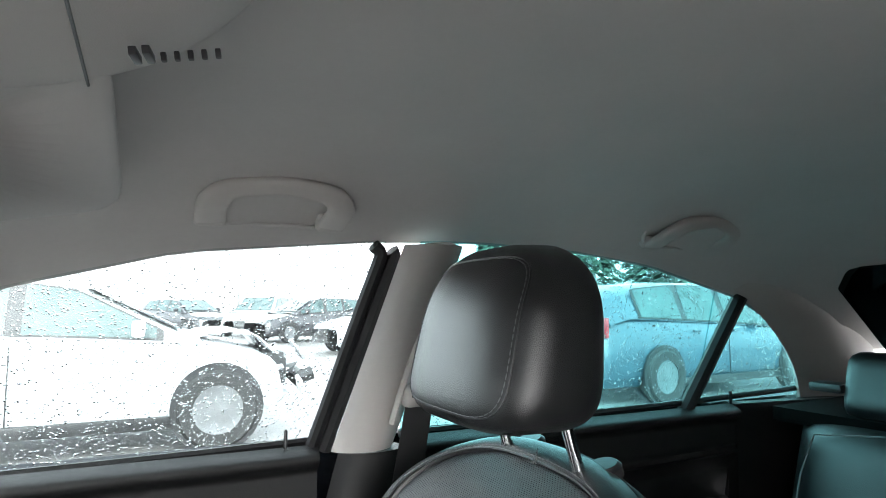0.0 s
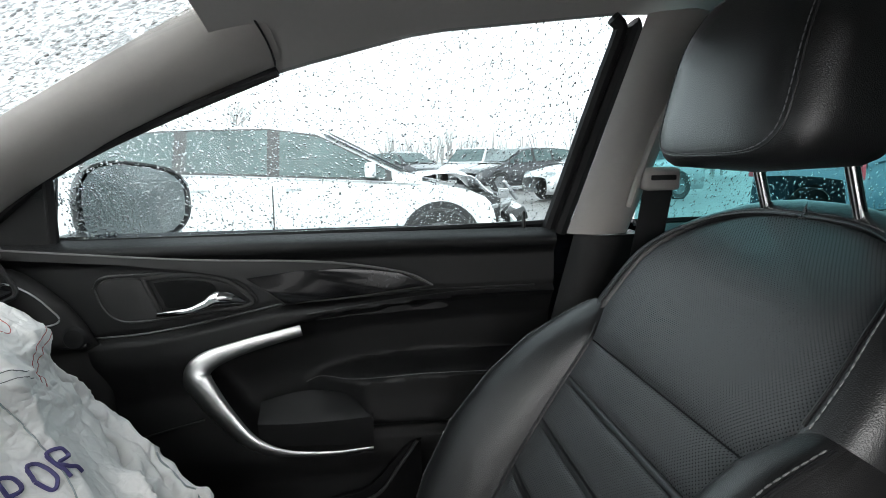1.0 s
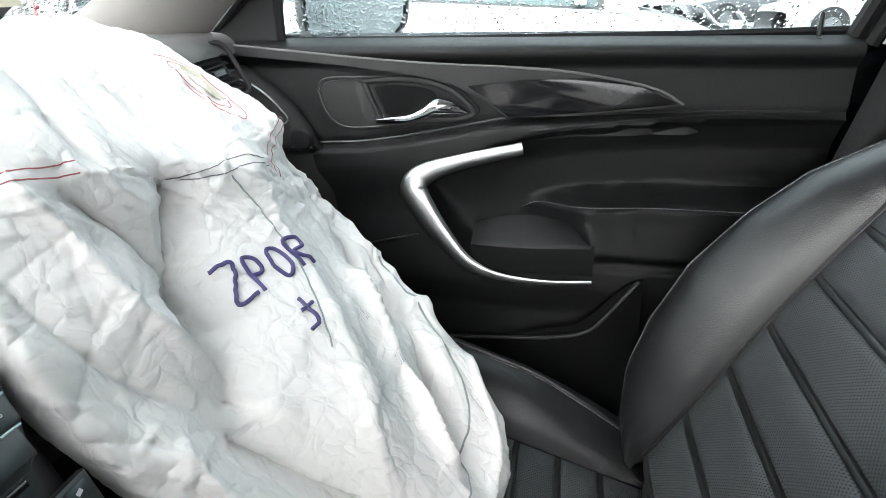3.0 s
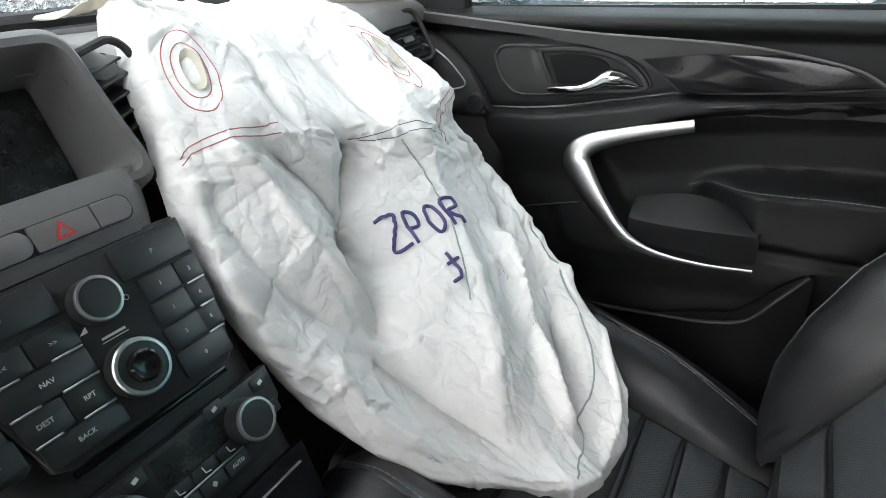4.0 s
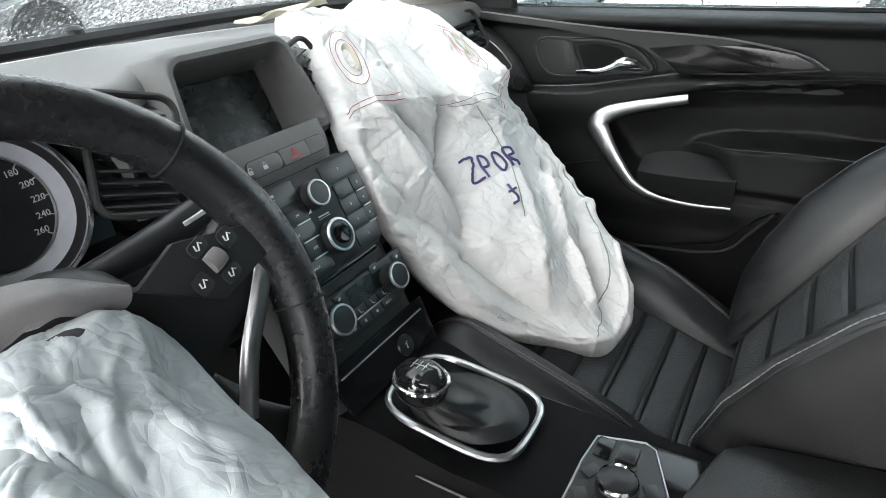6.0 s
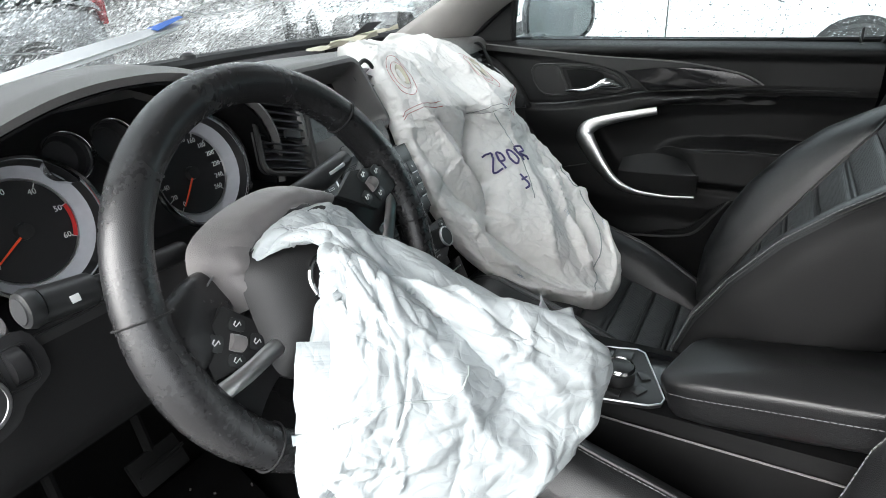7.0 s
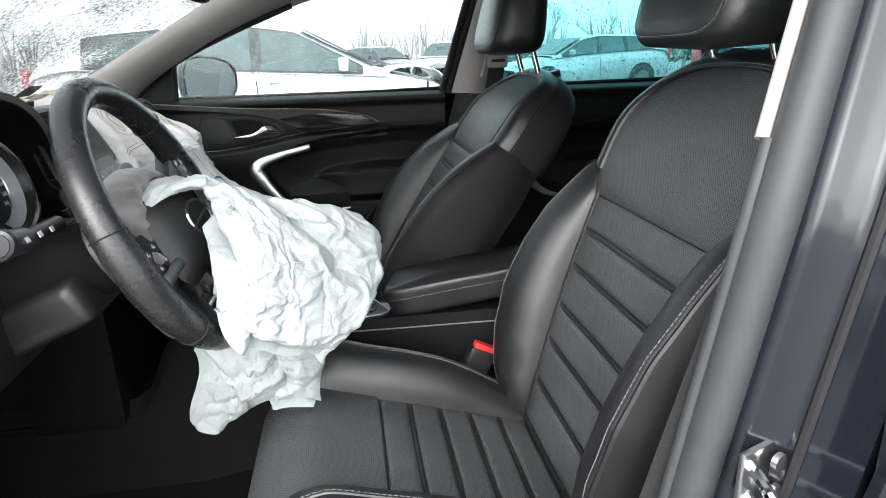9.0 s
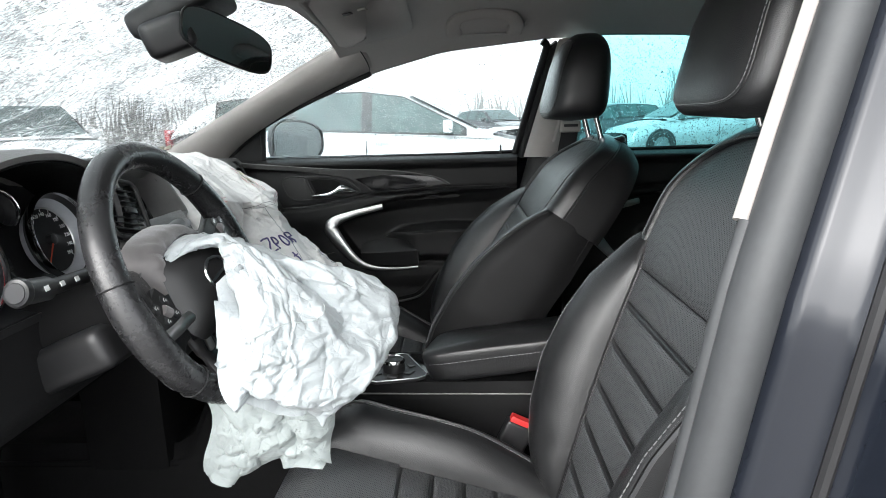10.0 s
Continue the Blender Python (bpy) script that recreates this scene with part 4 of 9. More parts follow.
# ---- front seats ----
def make_seat(name, label, yc, base, lean, cushion_z, tilt, head_at):
    """A leather sports seat. base: (x, z) where the backrest's front meets the cushion; lean: degrees back from upright."""
    bx, bz = base
    sn, cs = math.sin(radians(lean)), math.cos(radians(lean))
    seat = thing(name, (bx - 0.2, yc, 0.25), label, "car seat", "front seats")

    def back(u, v, w):
        return Vector((bx + v * sn - w * cs, yc + u, bz + v * cs + w * sn))

    def half(v):
        return curve1([(-0.03, 0.175), (-0.01, 0.203), (0.02, 0.226), (0.07, 0.248), (0.20, 0.262), (0.36, 0.260), (0.44, 0.243), (0.50, 0.222), (0.56, 0.196), (0.605, 0.165), (0.63, 0.12)], v)

    def seam(v):
        return curve1([(-0.03, 0.142), (0.02, 0.136), (0.1, 0.142), (0.25, 0.155), (0.41, 0.165), (0.45, 0.188), (0.49, 0.194), (0.54, 0.176), (0.59, 0.148), (0.63, 0.10)], v)

    def crest(v):
        return curve1([(-0.03, 0.004), (0.0, 0.030), (0.05, 0.058), (0.12, 0.078), (0.20, 0.086), (0.29, 0.078), (0.36, 0.060), (0.41, 0.038), (0.44, 0.022), (0.458, 0.010), (0.49, -0.002), (0.53, -0.004), (0.57, -0.017), (0.63, -0.048)], v)

    def front(v):
        """The middle of the backrest, curved from bottom to top."""
        return 0.012 * math.sin(math.pi * min(1, max(0, v) / 0.62)) - 0.045 * sstep(0.52, 0.70, v)

    def pad(u0, u1, v0, v1, puff, nu=16, nv=10, name="pad", mat=PERF, label=""):
        def f(a, b):
            v = v0 + (v1 - v0) * b
            s = seam(v)
            u = s * (u0 + (u1 - u0) * a)
            rise = puff * (1 - abs(2 * a - 1) ** 8) * (1 - abs(2 * b - 1) ** 6) ** 0.7
            return back(u, v, front(v) + rise - 0.004)

        return part(name, sheet(f, nu, nv, -0.03, uv=(0.31, v1 - v0)), mat, seat, label, sharp=60)

    levels = [0.0, 0.075, 0.150, 0.215, 0.285, 0.350, 0.412]
    for v0, v1 in zip(levels, levels[1:]):
        pad(-1, 1, v0 + 0.0035, v1 - 0.0035, 0.0055, 20, 12, "backrest_pad")
        pad(-1, 1, v0 - 0.0045, v0 + 0.0045, 0.0048, 20, 6, "seam_band", LEATHER)

    def arch(th, hu, hv, n):
        """A point on the rounded outline of the shoulders, at an angle from one side over the top to the other."""
        c, d = math.cos(th), math.sin(th)
        r = (abs(c) ** n + abs(d) ** n) ** (-1 / n)
        return hu * c * r, 0.45 + hv * d * r

    def shoulder(a, b):
        if b < 0.2:
            v = 0.410 + 0.040 * b / 0.2
            w = seam(v)
        else:
            w, v = arch(math.pi / 2 * (b - 0.2) / 0.8, 0.192, 0.188, 3.2)
        rise = 0.007 * (1 - abs(2 * a - 1) ** 6) * (1 - abs(2 * b - 1) ** 8) ** 0.7
        return back((2 * a - 1) * w, v, front(v) + rise - 0.004)

    panel = part("upper_backrest", sheet(shoulder, 28, 30, -0.02, uv=(0.34, 0.194)), PERF, seat, "perforated leather shoulder panel", sharp=60)

    grid = panel.data.uv_layers[0].data
    for lp in panel.data.loops:
        co = panel.data.vertices[lp.vertex_index].co
        grid[lp.index].uv = (co.y, co.x * sn + co.z * cs)

    def band(a, b):
        """The leather border that rolls over the shoulders to the rear."""
        th = math.pi * a
        ui, vi = arch(th, 0.190, 0.186, 3.2)
        uo, vo = arch(th, 0.238, 0.222, 2.4)
        fi = front(vi)
        row = [(0.0, fi - 0.005), (0.10, fi + 0.002), (0.45, fi + 0.001), (0.80, fi - 0.008), (0.97, fi - 0.030), (1.0, fi * 0.5 - 0.062), (0.93, -0.100), (0.60, -0.122)]
        k, w, t = spline_at(row, b)
        return back(ui + (uo - ui) * k, vi + (vo - vi) * k, w)

    def spline_at(pts, f):
        i = f * (len(pts) - 1)
        k = min(int(i), len(pts) - 2)
        t = i - k
        p0, p1, p2, p3 = pts[max(k - 1, 0)], pts[k], pts[k + 1], pts[min(k + 2, len(pts) - 1)]
        q = [0.5 * (2 * p1[d] + (p2[d] - p0[d]) * t + (2 * p0[d] - 5 * p1[d] + 4 * p2[d] - p3[d]) * t * t + (3 * p1[d] - p0[d] - 3 * p2[d] + p3[d]) * t**3) for d in (0, 1)]
        return q[0], q[1], t

    border = part("shoulder_border", sheet(lambda a, b: band(a, 0.58 * b), 64, 20, 0.008), LEATHER, seat, "smooth leather border over the shoulders", sharp=75)
    # rear half darkened in colour to match the shaded side panels
    part("shoulder_back", sheet(lambda a, b: band(a, 0.58 + 0.42 * b), 64, 12, 0.008), SHADEBLACK, seat, "rear of the shoulders in the same shade-darkened black", sharp=75)
    ahead = Vector((-cs, 0, sn))
    part("seam_cord", tube([band(0.01 + 0.98 * k / 60, 0.15) + ahead * 0.0006 for k in range(61)], 0.0017, 6, up=(0, 1, 0)), LEATHER, border)
    part("stitching", stitches([band(0.01 + 0.98 * k / 60, 0.21) + ahead * 0.0005 for k in range(61)], 0.0009), GREYTHREAD, border, "grey stitched seam")
    part("rear_seam", tube([band(0.01 + 0.98 * k / 60, 0.60) for k in range(61)], 0.0014, 6, up=(0, 1, 0)), LEATHER, border)

    for sgn in (-1, 1):
        def bolster(a, b, sgn=sgn):
            v = -0.03 + 0.488 * b
            s, h, c = seam(v), half(v), crest(v)
            f0 = front(v) - 0.006
            mid = (s + h) / 2 + 0.012
            pts = [(s, f0), (s + 0.10 * (h - s), f0 + 0.46 * (c - f0)), (s + 0.34 * (h - s), f0 + 0.86 * (c - f0)), (s + 0.66 * (h - s), c), (h - 0.12 * (h - s), c - 0.08 * (c + 0.06) - 0.004), (h, c * 0.55 - 0.016), (h, -0.060), (h - 0.03, -0.115)]
            q = spline_at(pts, a)
            wr = 0.0016 * noise.noise(Vector((v * 9, a * 4, sgn * 3.0 + yc))) + (0.0003 + 0.0036 * sstep(0.15, 0.03, v) * sstep(0.5, 0.3, a)) * noise.noise(Vector((v * 48 + a * 16, a * 7, sgn * 5.0 + yc)))
            return back(sgn * q[0], v, q[1] + wr)

        side = part("side_bolster", sheet(lambda a, b: bolster(0.53 * a, b), 28, 48, 0.003 * sgn * -1), LEATHER, seat, sharp=70)
        # outer part of the same bolster, darkened in colour to imitate shade
        part("side_panel", sheet(lambda a, b: bolster(0.53 + 0.47 * a, b), 20, 48, 0.003 * sgn * -1), SHADEBLACK, seat, "side of the backrest, shade put into its black", sharp=70)
        fwd = Vector((-cs, 0, sn))
        line = [bolster(0.470, 0.05 + 0.0235 * k) + fwd * 0.0007 for k in range(41)]
        part("stitching", stitches(line, 0.0009), GREYTHREAD, side, "grey stitched seam")
        line = [bolster(0.500, 0.05 + 0.0235 * k) + fwd * 0.0004 for k in range(41)]
        part("seam_cord", tube(line, 0.0018, 6, up=(0, 1, 0)), LEATHER, side)
        inner = [back(sgn * (seam(v) + 0.001), v, front(v) - 0.001) for v in [0.0 + 0.0110 * k for k in range(40)]]
        part("inner_seam", tube(inner, 0.002, 6, up=(0, 1, 0)), LEATHER, side)

    def shell(a, b):
        if b < 0.6:
            v = -0.03 + 0.48 * b / 0.6
            h = half(v) - 0.02
        else:
            h, v = arch(math.pi / 2 * (b - 0.6) / 0.4, 0.220, 0.208, 2.4)
        s = 2 * a - 1
        return back(s * h, v, -0.100 - 0.045 * (1 - s * s) * (1 - b**3))

    part("back_shell", sheet(shell, 20, 40, 0.015), SHADEBLACK, seat, sharp=70)
    part("back_core", sheet(lambda a, b: back((2 * a - 1) * (half(-0.02 + 0.55 * b) - 0.06), -0.02 + 0.55 * b, -0.035), 10, 20, -0.055), LEATHER, seat)

    # cushion
    cf = bx - 0.415

    def seat_top(t):
        """Height of the cushion's middle from its front (0) to its rear (1)."""
        return cushion_z + tilt * (1 - t) - 0.03 * sstep(0.12, 0.0, t)

    def cpad(t0, t1, puff, name="cushion_pad", nv=10, mat=PERF):
        def f(a, b):
            t = t0 + (t1 - t0) * b
            u = (2 * a - 1) * 0.135
            rise = puff * (1 - abs(2 * a - 1) ** 8) * (1 - abs(2 * b - 1) ** 6) ** 0.7
            return (cf + 0.47 * t, yc + u, seat_top(t) + rise - 0.003)

        return part(name, sheet(f, 18, nv, -0.03, uv=(0.27, 0.47 * (t1 - t0))), mat, seat, sharp=60)

    steps = [0.34, 0.45, 0.56, 0.67, 0.78, 0.89, 1.0]
    for t0, t1 in zip(steps, steps[1:]):
        cpad(t0 + 0.007, t1 - 0.007, 0.0060)
        cpad(t0 - 0.009, t0 + 0.009, 0.0050, "seam_band", 6, LEATHER)

    def nose(a, b):
        """The perforated front of the cushion, rolling down over its edge."""
        ang = b * 1.9
        u = (2 * a - 1) * 0.137
        if b < 0.45:
            t = 0.338 - 0.30 * b / 0.45
            return (cf + 0.47 * t, yc + u, seat_top(t) + 0.006 * math.sin(math.pi * a) ** 0.3)
        k = (b - 0.45) / 0.55
        ang = k * math.pi * 0.55
        return (cf + 0.47 * 0.038 - 0.055 * math.sin(ang), yc + u, seat_top(0.038) + 0.006 * math.sin(math.pi * a) ** 0.3 - 0.075 * (1 - math.cos(ang)) - 0.06 * max(0, k - 0.5))

    part("cushion_front", sheet(nose, 18, 24, 0.02, uv=(0.27, 0.26)), PERF, seat, "perforated leather front of the cushion", sharp=60)
    for sgn in (-1, 1):
        def cbol(a, b, sgn=sgn):
            t = -0.05 + 1.06 * b
            x = cf + 0.47 * t
            z0 = seat_top(max(t, 0)) - 0.004 - 0.05 * sstep(0.04, -0.05, t)
            lift = 0.062 * sstep(-0.05, 0.22, t) * (1 - 0.80 * sstep(0.55, 1.0, t)) + 0.006
            prof = [(0.137, 0), (0.148, lift * 0.50), (0.172, lift * 0.90), (0.206, lift), (0.238, lift * 0.58), (0.250, -0.03), (0.246, -0.09), (0.232, -0.14)]
            i = a * (len(prof) - 1)
            k = min(int(i), len(prof) - 2)
            w = i - k
            p0, p1, p2, p3 = prof[max(k - 1, 0)], prof[k], prof[k + 1], prof[min(k + 2, len(prof) - 1)]
            q = [0.5 * (2 * p1[d] + (p2[d] - p0[d]) * w + (2 * p0[d] - 5 * p1[d] + 4 * p2[d] - p3[d]) * w * w + (3 * p1[d] - p0[d] - 3 * p2[d] + p3[d]) * w**3) for d in (0, 1)]
            wr = 0.0025 * noise.noise(Vector((t * 6, a * 4, 7.0 + sgn + yc))) + (0.0004 + 0.0030 * sstep(0.6, 0.9, t) * sstep(0.42, 0.2, a)) * noise.noise(Vector((t * 34 + a * 6, a * 8, 2.0 + sgn)))
            pinch = 1 - 0.10 * sstep(0.15, -0.05, t)
            return (x, yc + sgn * (q[0] * pinch), z0 + q[1] + wr)

        cb = part("cushion_bolster", sheet(cbol, 40, 44, 0.004 * -sgn), LEATHER, seat, sharp=70)
        for off, rad, mat, nm in ((0.218, 0.0008, GREYTHREAD, "stitching"), (0.224, 0.0024, LEATHER, "seam_cord")):
            line = [cbol(0.37 + (0.022 if rad > 0.002 else 0), 0.06 + 0.02 * k) for k in range(46)]
            line = [Vector(p) + Vector((0, 0, 0.0007)) for p in line]
            part(nm, tube(line, rad, 6) if rad > 0.002 else stitches(line, 0.0009), mat, cb)
    part("cushion_base", block((0.46, 0.40, 0.16), pose(bx - 0.18, yc, cushion_z - 0.13), 0.03), HARD, seat)
    part("side_valance", block((0.44, 0.02, 0.09), pose(bx - 0.16, yc + 0.235, cushion_z - 0.14), 0.008), HARD, seat)
    part("side_valance", block((0.44, 0.02, 0.09), pose(bx - 0.16, yc - 0.235, cushion_z - 0.14), 0.008), HARD, seat)
    for s in (-1, 1):
        part("seat_rail", block((0.55, 0.03, 0.05), pose(bx - 0.2, yc + 0.19 * s, 0.27), 0.006), HARD, seat)

    # headrest on two chrome posts
    hx, hz = head_at

    def head(a, b):
        ang = 2 * math.pi * a
        cz = -1 + 2 * b
        up = 2.7 if cz > 0 else 4.6
        r = (1 - abs(cz) ** up) ** (1 / up)
        px, py = math.cos(ang), math.sin(ang)
        sq = (abs(px) ** 3.8 + abs(py) ** 3.8) ** (-1 / 3.8)
        wide = 0.124 - 0.006 * cz
        deep = 0.063 - 0.010 * cz
        return (hx + deep * sq * px * r + 0.015 * cz, yc + wide * sq * py * r, hz - 0.006 + 0.097 * cz)

    hr = part("headrest", sheet(head, 52, 32, 0, True), LEATHER, seat, sharp=80)
    loop = []
    for k in range(72):
        ang = 2 * math.pi * k / 72
        px, pz = math.cos(ang), math.sin(ang)
        sq = (abs(px) ** 5 + abs(pz) ** 5) ** (-1 / 5)
        cz, fy = 0.80 * pz * sq, 0.84 * px * sq
        up = 2.7 if cz > 0 else 4.6
        r = (1 - abs(cz) ** up) ** (1 / up)
        wide, deep = 0.124 - 0.006 * cz, 0.063 - 0.010 * cz
        fx = max(0.0, r**3.8 - abs(fy) ** 3.8) ** (1 / 3.8)
        loop.append((hx - deep * fx + 0.015 * cz - 0.0008, yc + wide * fy, hz - 0.006 + 0.097 * cz))
    part("stitching", stitches(loop + loop[:1], 0.0007), GREYTHREAD, hr)
    part("seam_cord", tube([(x + 0.002, yc + (y - yc) * 1.035, hz + (z - hz) * 1.02) for x, y, z in loop], 0.0009, 6, True, up=(1, 0, 0)), LEATHER, hr)
    for s in (-1, 1):
        top = Vector((hx + 0.028, yc + 0.068 * s, hz - 0.08))
        foot = back(0.068 * s, 0.62, -0.065)
        part("headrest_post", tube([foot, top], 0.0065, 12, up=(0, 1, 0)), CHROME, seat, "chrome headrest post")
        d = (top - foot).normalized()
        col = back(0.068 * s, 0.662, -0.065)
        part("post_collar", turned([(0.0, -0.004), (0.019, -0.004), (0.019, 0.006), (0.015, 0.010), (0.0, 0.010)], axes(col, d.orthogonal(), d.cross(d.orthogonal()), d), 20), HARD, seat)
    return seat


make_seat("car_seat", "black leather front passenger seat with grey stitching, leaning back", 0.325, (0.112, 0.50), 34, 0.433, 0.160, (0.455, 1.163))
make_seat("car_seat", "black leather driver's seat with ribbed perforated panels", -0.38, (0.327, 0.45), 20, 0.425, 0.140, (0.545, 1.166))
# ---- dashboard ----
def dash_top(y):
    """Rear edge of the dash top: how far back and how high, across the car."""
    x = -0.43 - 0.05 * sstep(0.30, 0.70, abs(y))
    hood = math.exp(-(((y + 0.385) / 0.205) ** 4))
    centre = math.exp(-(((y - 0.01) / 0.125) ** 4))
    lid = sstep(0.12, 0.20, y) * sstep(0.60, 0.50, y)
    return x - 0.05 * hood - 0.040 * centre - 0.05 * lid, 0.975 + 0.052 * hood + 0.026 * centre - 0.022 * lid


def dash_upper(a, b):
    y = -0.705 + 1.41 * a
    ex, ez = dash_top(y)
    x0, z0 = -0.93 + 0.22 * (y / 0.7) ** 2, 0.955
    if b < 0.7:
        t = b / 0.7
        return (x0 + (ex - 0.03 - x0) * t, y, z0 + (ez - z0) * (t ** 1.4) + 0.012 * math.sin(math.pi * t))
    t = (b - 0.7) / 0.3
    return (ex - 0.03 + 0.03 * math.sin(t * math.pi / 2), y, ez - 0.028 * (1 - math.cos(t * math.pi / 2)))


DASH = thing("dashboard", (-0.6, 0, 0.5), "dark grey soft plastic dashboard, dusty, with round vents", "dashboard")
part("top_pad", sheet(dash_upper, 90, 30, -0.02), SOFTGREY, DASH, sharp=60)


def dash_face(a, b):
    """The passenger's side of the fascia, falling from the top pad to the knees."""
    y = 0.10 + 0.60 * a
    ex, ez = dash_top(y)
    z = (ez - 0.03) + (0.50 - ez + 0.03) * b
    x = ex - 0.012 + 0.045 * math.sin(math.pi * min(1.0, b * 1.15)) - 0.10 * sstep(0.55, 1.0, b) - 0.03 * sstep(0.45, 0.70, y)
    return (x, y, z)


part("passenger_fascia", sheet(dash_face, 40, 40, -0.02), SOFT, DASH, sharp=60)


def driver_face(a, b):
    """The driver's side of the fascia below the dials."""
    y = -0.705 + 0.60 * a
    z = 0.845 + (0.50 - 0.845) * b
    x = -0.362 + 0.012 * math.sin(math.pi * b) - 0.34 * sstep(0.30, 1.0, b) - 0.05 * sstep(-0.6, -0.705, y)
    return (x, y, z)


# fascia in shade-darkened black; below it, carpet black puts footwell shade into colour
part("driver_fascia", sheet(lambda a, b: driver_face(a, 0.40 * b), 30, 12, -0.02), SHADEBLACK, DASH, sharp=60)
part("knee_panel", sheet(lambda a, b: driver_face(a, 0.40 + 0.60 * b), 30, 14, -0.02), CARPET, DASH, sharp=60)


def end_cap(a, b):
    """The soft-edged panel that closes the dash towards the door, falling away to the rear."""
    ang = 2 * math.pi * a
    px, pz = math.cos(ang), math.sin(ang)
    sq = (abs(px) ** 5 + abs(pz) ** 5) ** -0.2
    r = math.sin(math.pi * 0.5 * b)
    X, Z = 0.095 * px * sq * r, 0.140 * pz * sq * r
    return (-0.392 + X - 0.10 * Z, -0.735 + 0.040 * math.cos(math.pi * 0.5 * b) ** 0.5, 0.745 + Z - 0.55 * X)


part("end_cap", sheet(end_cap, 40, 14, 0.012, True), LOWERDASH, DASH, "smooth black end panel of the dash", sharp=70)
END_EDGE = [(0.50, -0.345), (0.762, -0.349), (0.793, -0.352), (0.814, -0.362), (0.840, -0.374), (0.873, -0.397), (0.906, -0.432), (0.926, -0.460), (0.933, -0.483), (0.937, -0.52)]


def dash_end(a, b):
    """The passenger's end of the dash: a moulded flank whose rounded rear edge stands just clear of the door."""
    z = 0.52 + 0.416 * b
    edge = curve1(END_EDGE, z) - 0.004
    x = -0.66 + (edge + 0.66) * math.sin(0.5 * math.pi * a)
    return (x, 0.668 + 0.038 * (1 - math.cos(0.5 * math.pi * a)) ** 1.2 + 0.012 * sstep(0.815, 0.80, z), z)


flank = part("end_flank", sheet(dash_end, 30, 60, 0.006), LOWERDASH, DASH, "smooth black end of the dash beside the door", sharp=70)
part("end_slot", tube([(x, 0.690, z) for x, z in [(-0.50, 0.812), (-0.44, 0.813), (-0.40, 0.811), (-0.372, 0.812)]], 0.004, 8), HARD, flank)
part("vent_rim", tube(spline([(x, y - 0.012, z) for x, y, z in [(-0.52, 0.676, 0.919), (-0.471, 0.682, 0.914), (-0.449, 0.684, 0.906), (-0.428, 0.687, 0.890), (-0.411, 0.690, 0.870), (-0.403, 0.692, 0.857), (-0.410, 0.690, 0.849), (-0.44, 0.686, 0.846), (-0.52, 0.676, 0.846)]], 40), 0.0014, 8), SATIN, flank, "thin silver rim of the side vent")
part("end_knob", turned([(0, 0.006), (0.014, 0.005), (0.018, 0.0)], axes((-0.388, 0.688, 0.824), (1, 0, 0.35), (-0.35, 0, 1), (0, -1, 0)), 24), HARD, flank)
part("end_rail", block((0.16, 0.02, 0.024), pose(-0.595, 0.700, 0.956, 0, 2, 0), 0.004), LOWERDASH, DASH)
part("glovebox_line", tube([(-0.385, 0.14, 0.735), (-0.39, 0.40, 0.74), (-0.42, 0.66, 0.745)], 0.002, 6), HARD, DASH)


def vent(name, m, w, h, blades, parent, skew=0.0):
    """An air vent: a dark box, sloping blades and a sliding tab; the pose's z points out of it."""
    box = part(name, plate(rounded(w, h, 0.012), m @ pose(0, 0, -0.016), 0.004), HARD, parent, "air vent with slanted blades")
    ring = [m @ Vector((x, y, 0.003)) for x, y in rounded(w + 0.008, h + 0.008, 0.015, 5)]
    part("vent_frame", tube(ring, 0.0036, 8, True, up=m.to_3x3() @ Vector((0, 0, 1))), LOWERDASH, box)
    for k in range(blades):
        y = (k + 0.5) / blades * (h - 0.006) - (h - 0.006) / 2
        part("blade", block((w - 0.006, 0.0025, 0.016), m @ pose(0, y, -0.006, 35, 0, 0), 0.001, segments=1), BUTTON, box)
    part("slider", block((0.022, 0.010, 0.006), m @ pose(0.01, -0.002, 0.004), 0.002), BUTTON, box)
    return box


OUT = Vector((0.96, 0, 0.27))


def facing(at, out=(0.96, 0, 0.27), turn=0.0):
    """A pose on the fascia: local x to the passenger's side, y up, z out towards the seats."""
    z = Vector(out).normalized()
    x = Vector((0, 1, 0)) - Vector((0, 1, 0)).dot(z) * z
    x.normalize()
    return axes(at, x, z.cross(x), z) @ pose(0, 0, 0, 0, 0, turn)


VENT_L = vent("outer_vent", facing((-0.378, -0.606, 0.914), (0.95, 0.06, 0.30), -9), 0.078, 0.078, 6, DASH)
part("vent_wheel", block((0.035, 0.012, 0.006), facing((-0.362, -0.572, 0.864), (0.95, 0.06, 0.30), -9), 0.002), BUTTON, VENT_L)
vent("driver_centre_vent", facing((-0.368, -0.178, 0.942), (0.88, -0.10, 0.45), -20), 0.072, 0.100, 9, DASH)
vent("passenger_centre_vent", facing((-0.430, 0.136, 0.928), (0.88, 0.05, 0.45), 16), 0.056, 0.122, 9, DASH)
vent("side_vent", facing((-0.475, 0.615, 0.925), (0.80, -0.25, 0.45)), 0.090, 0.07, 5, DASH)


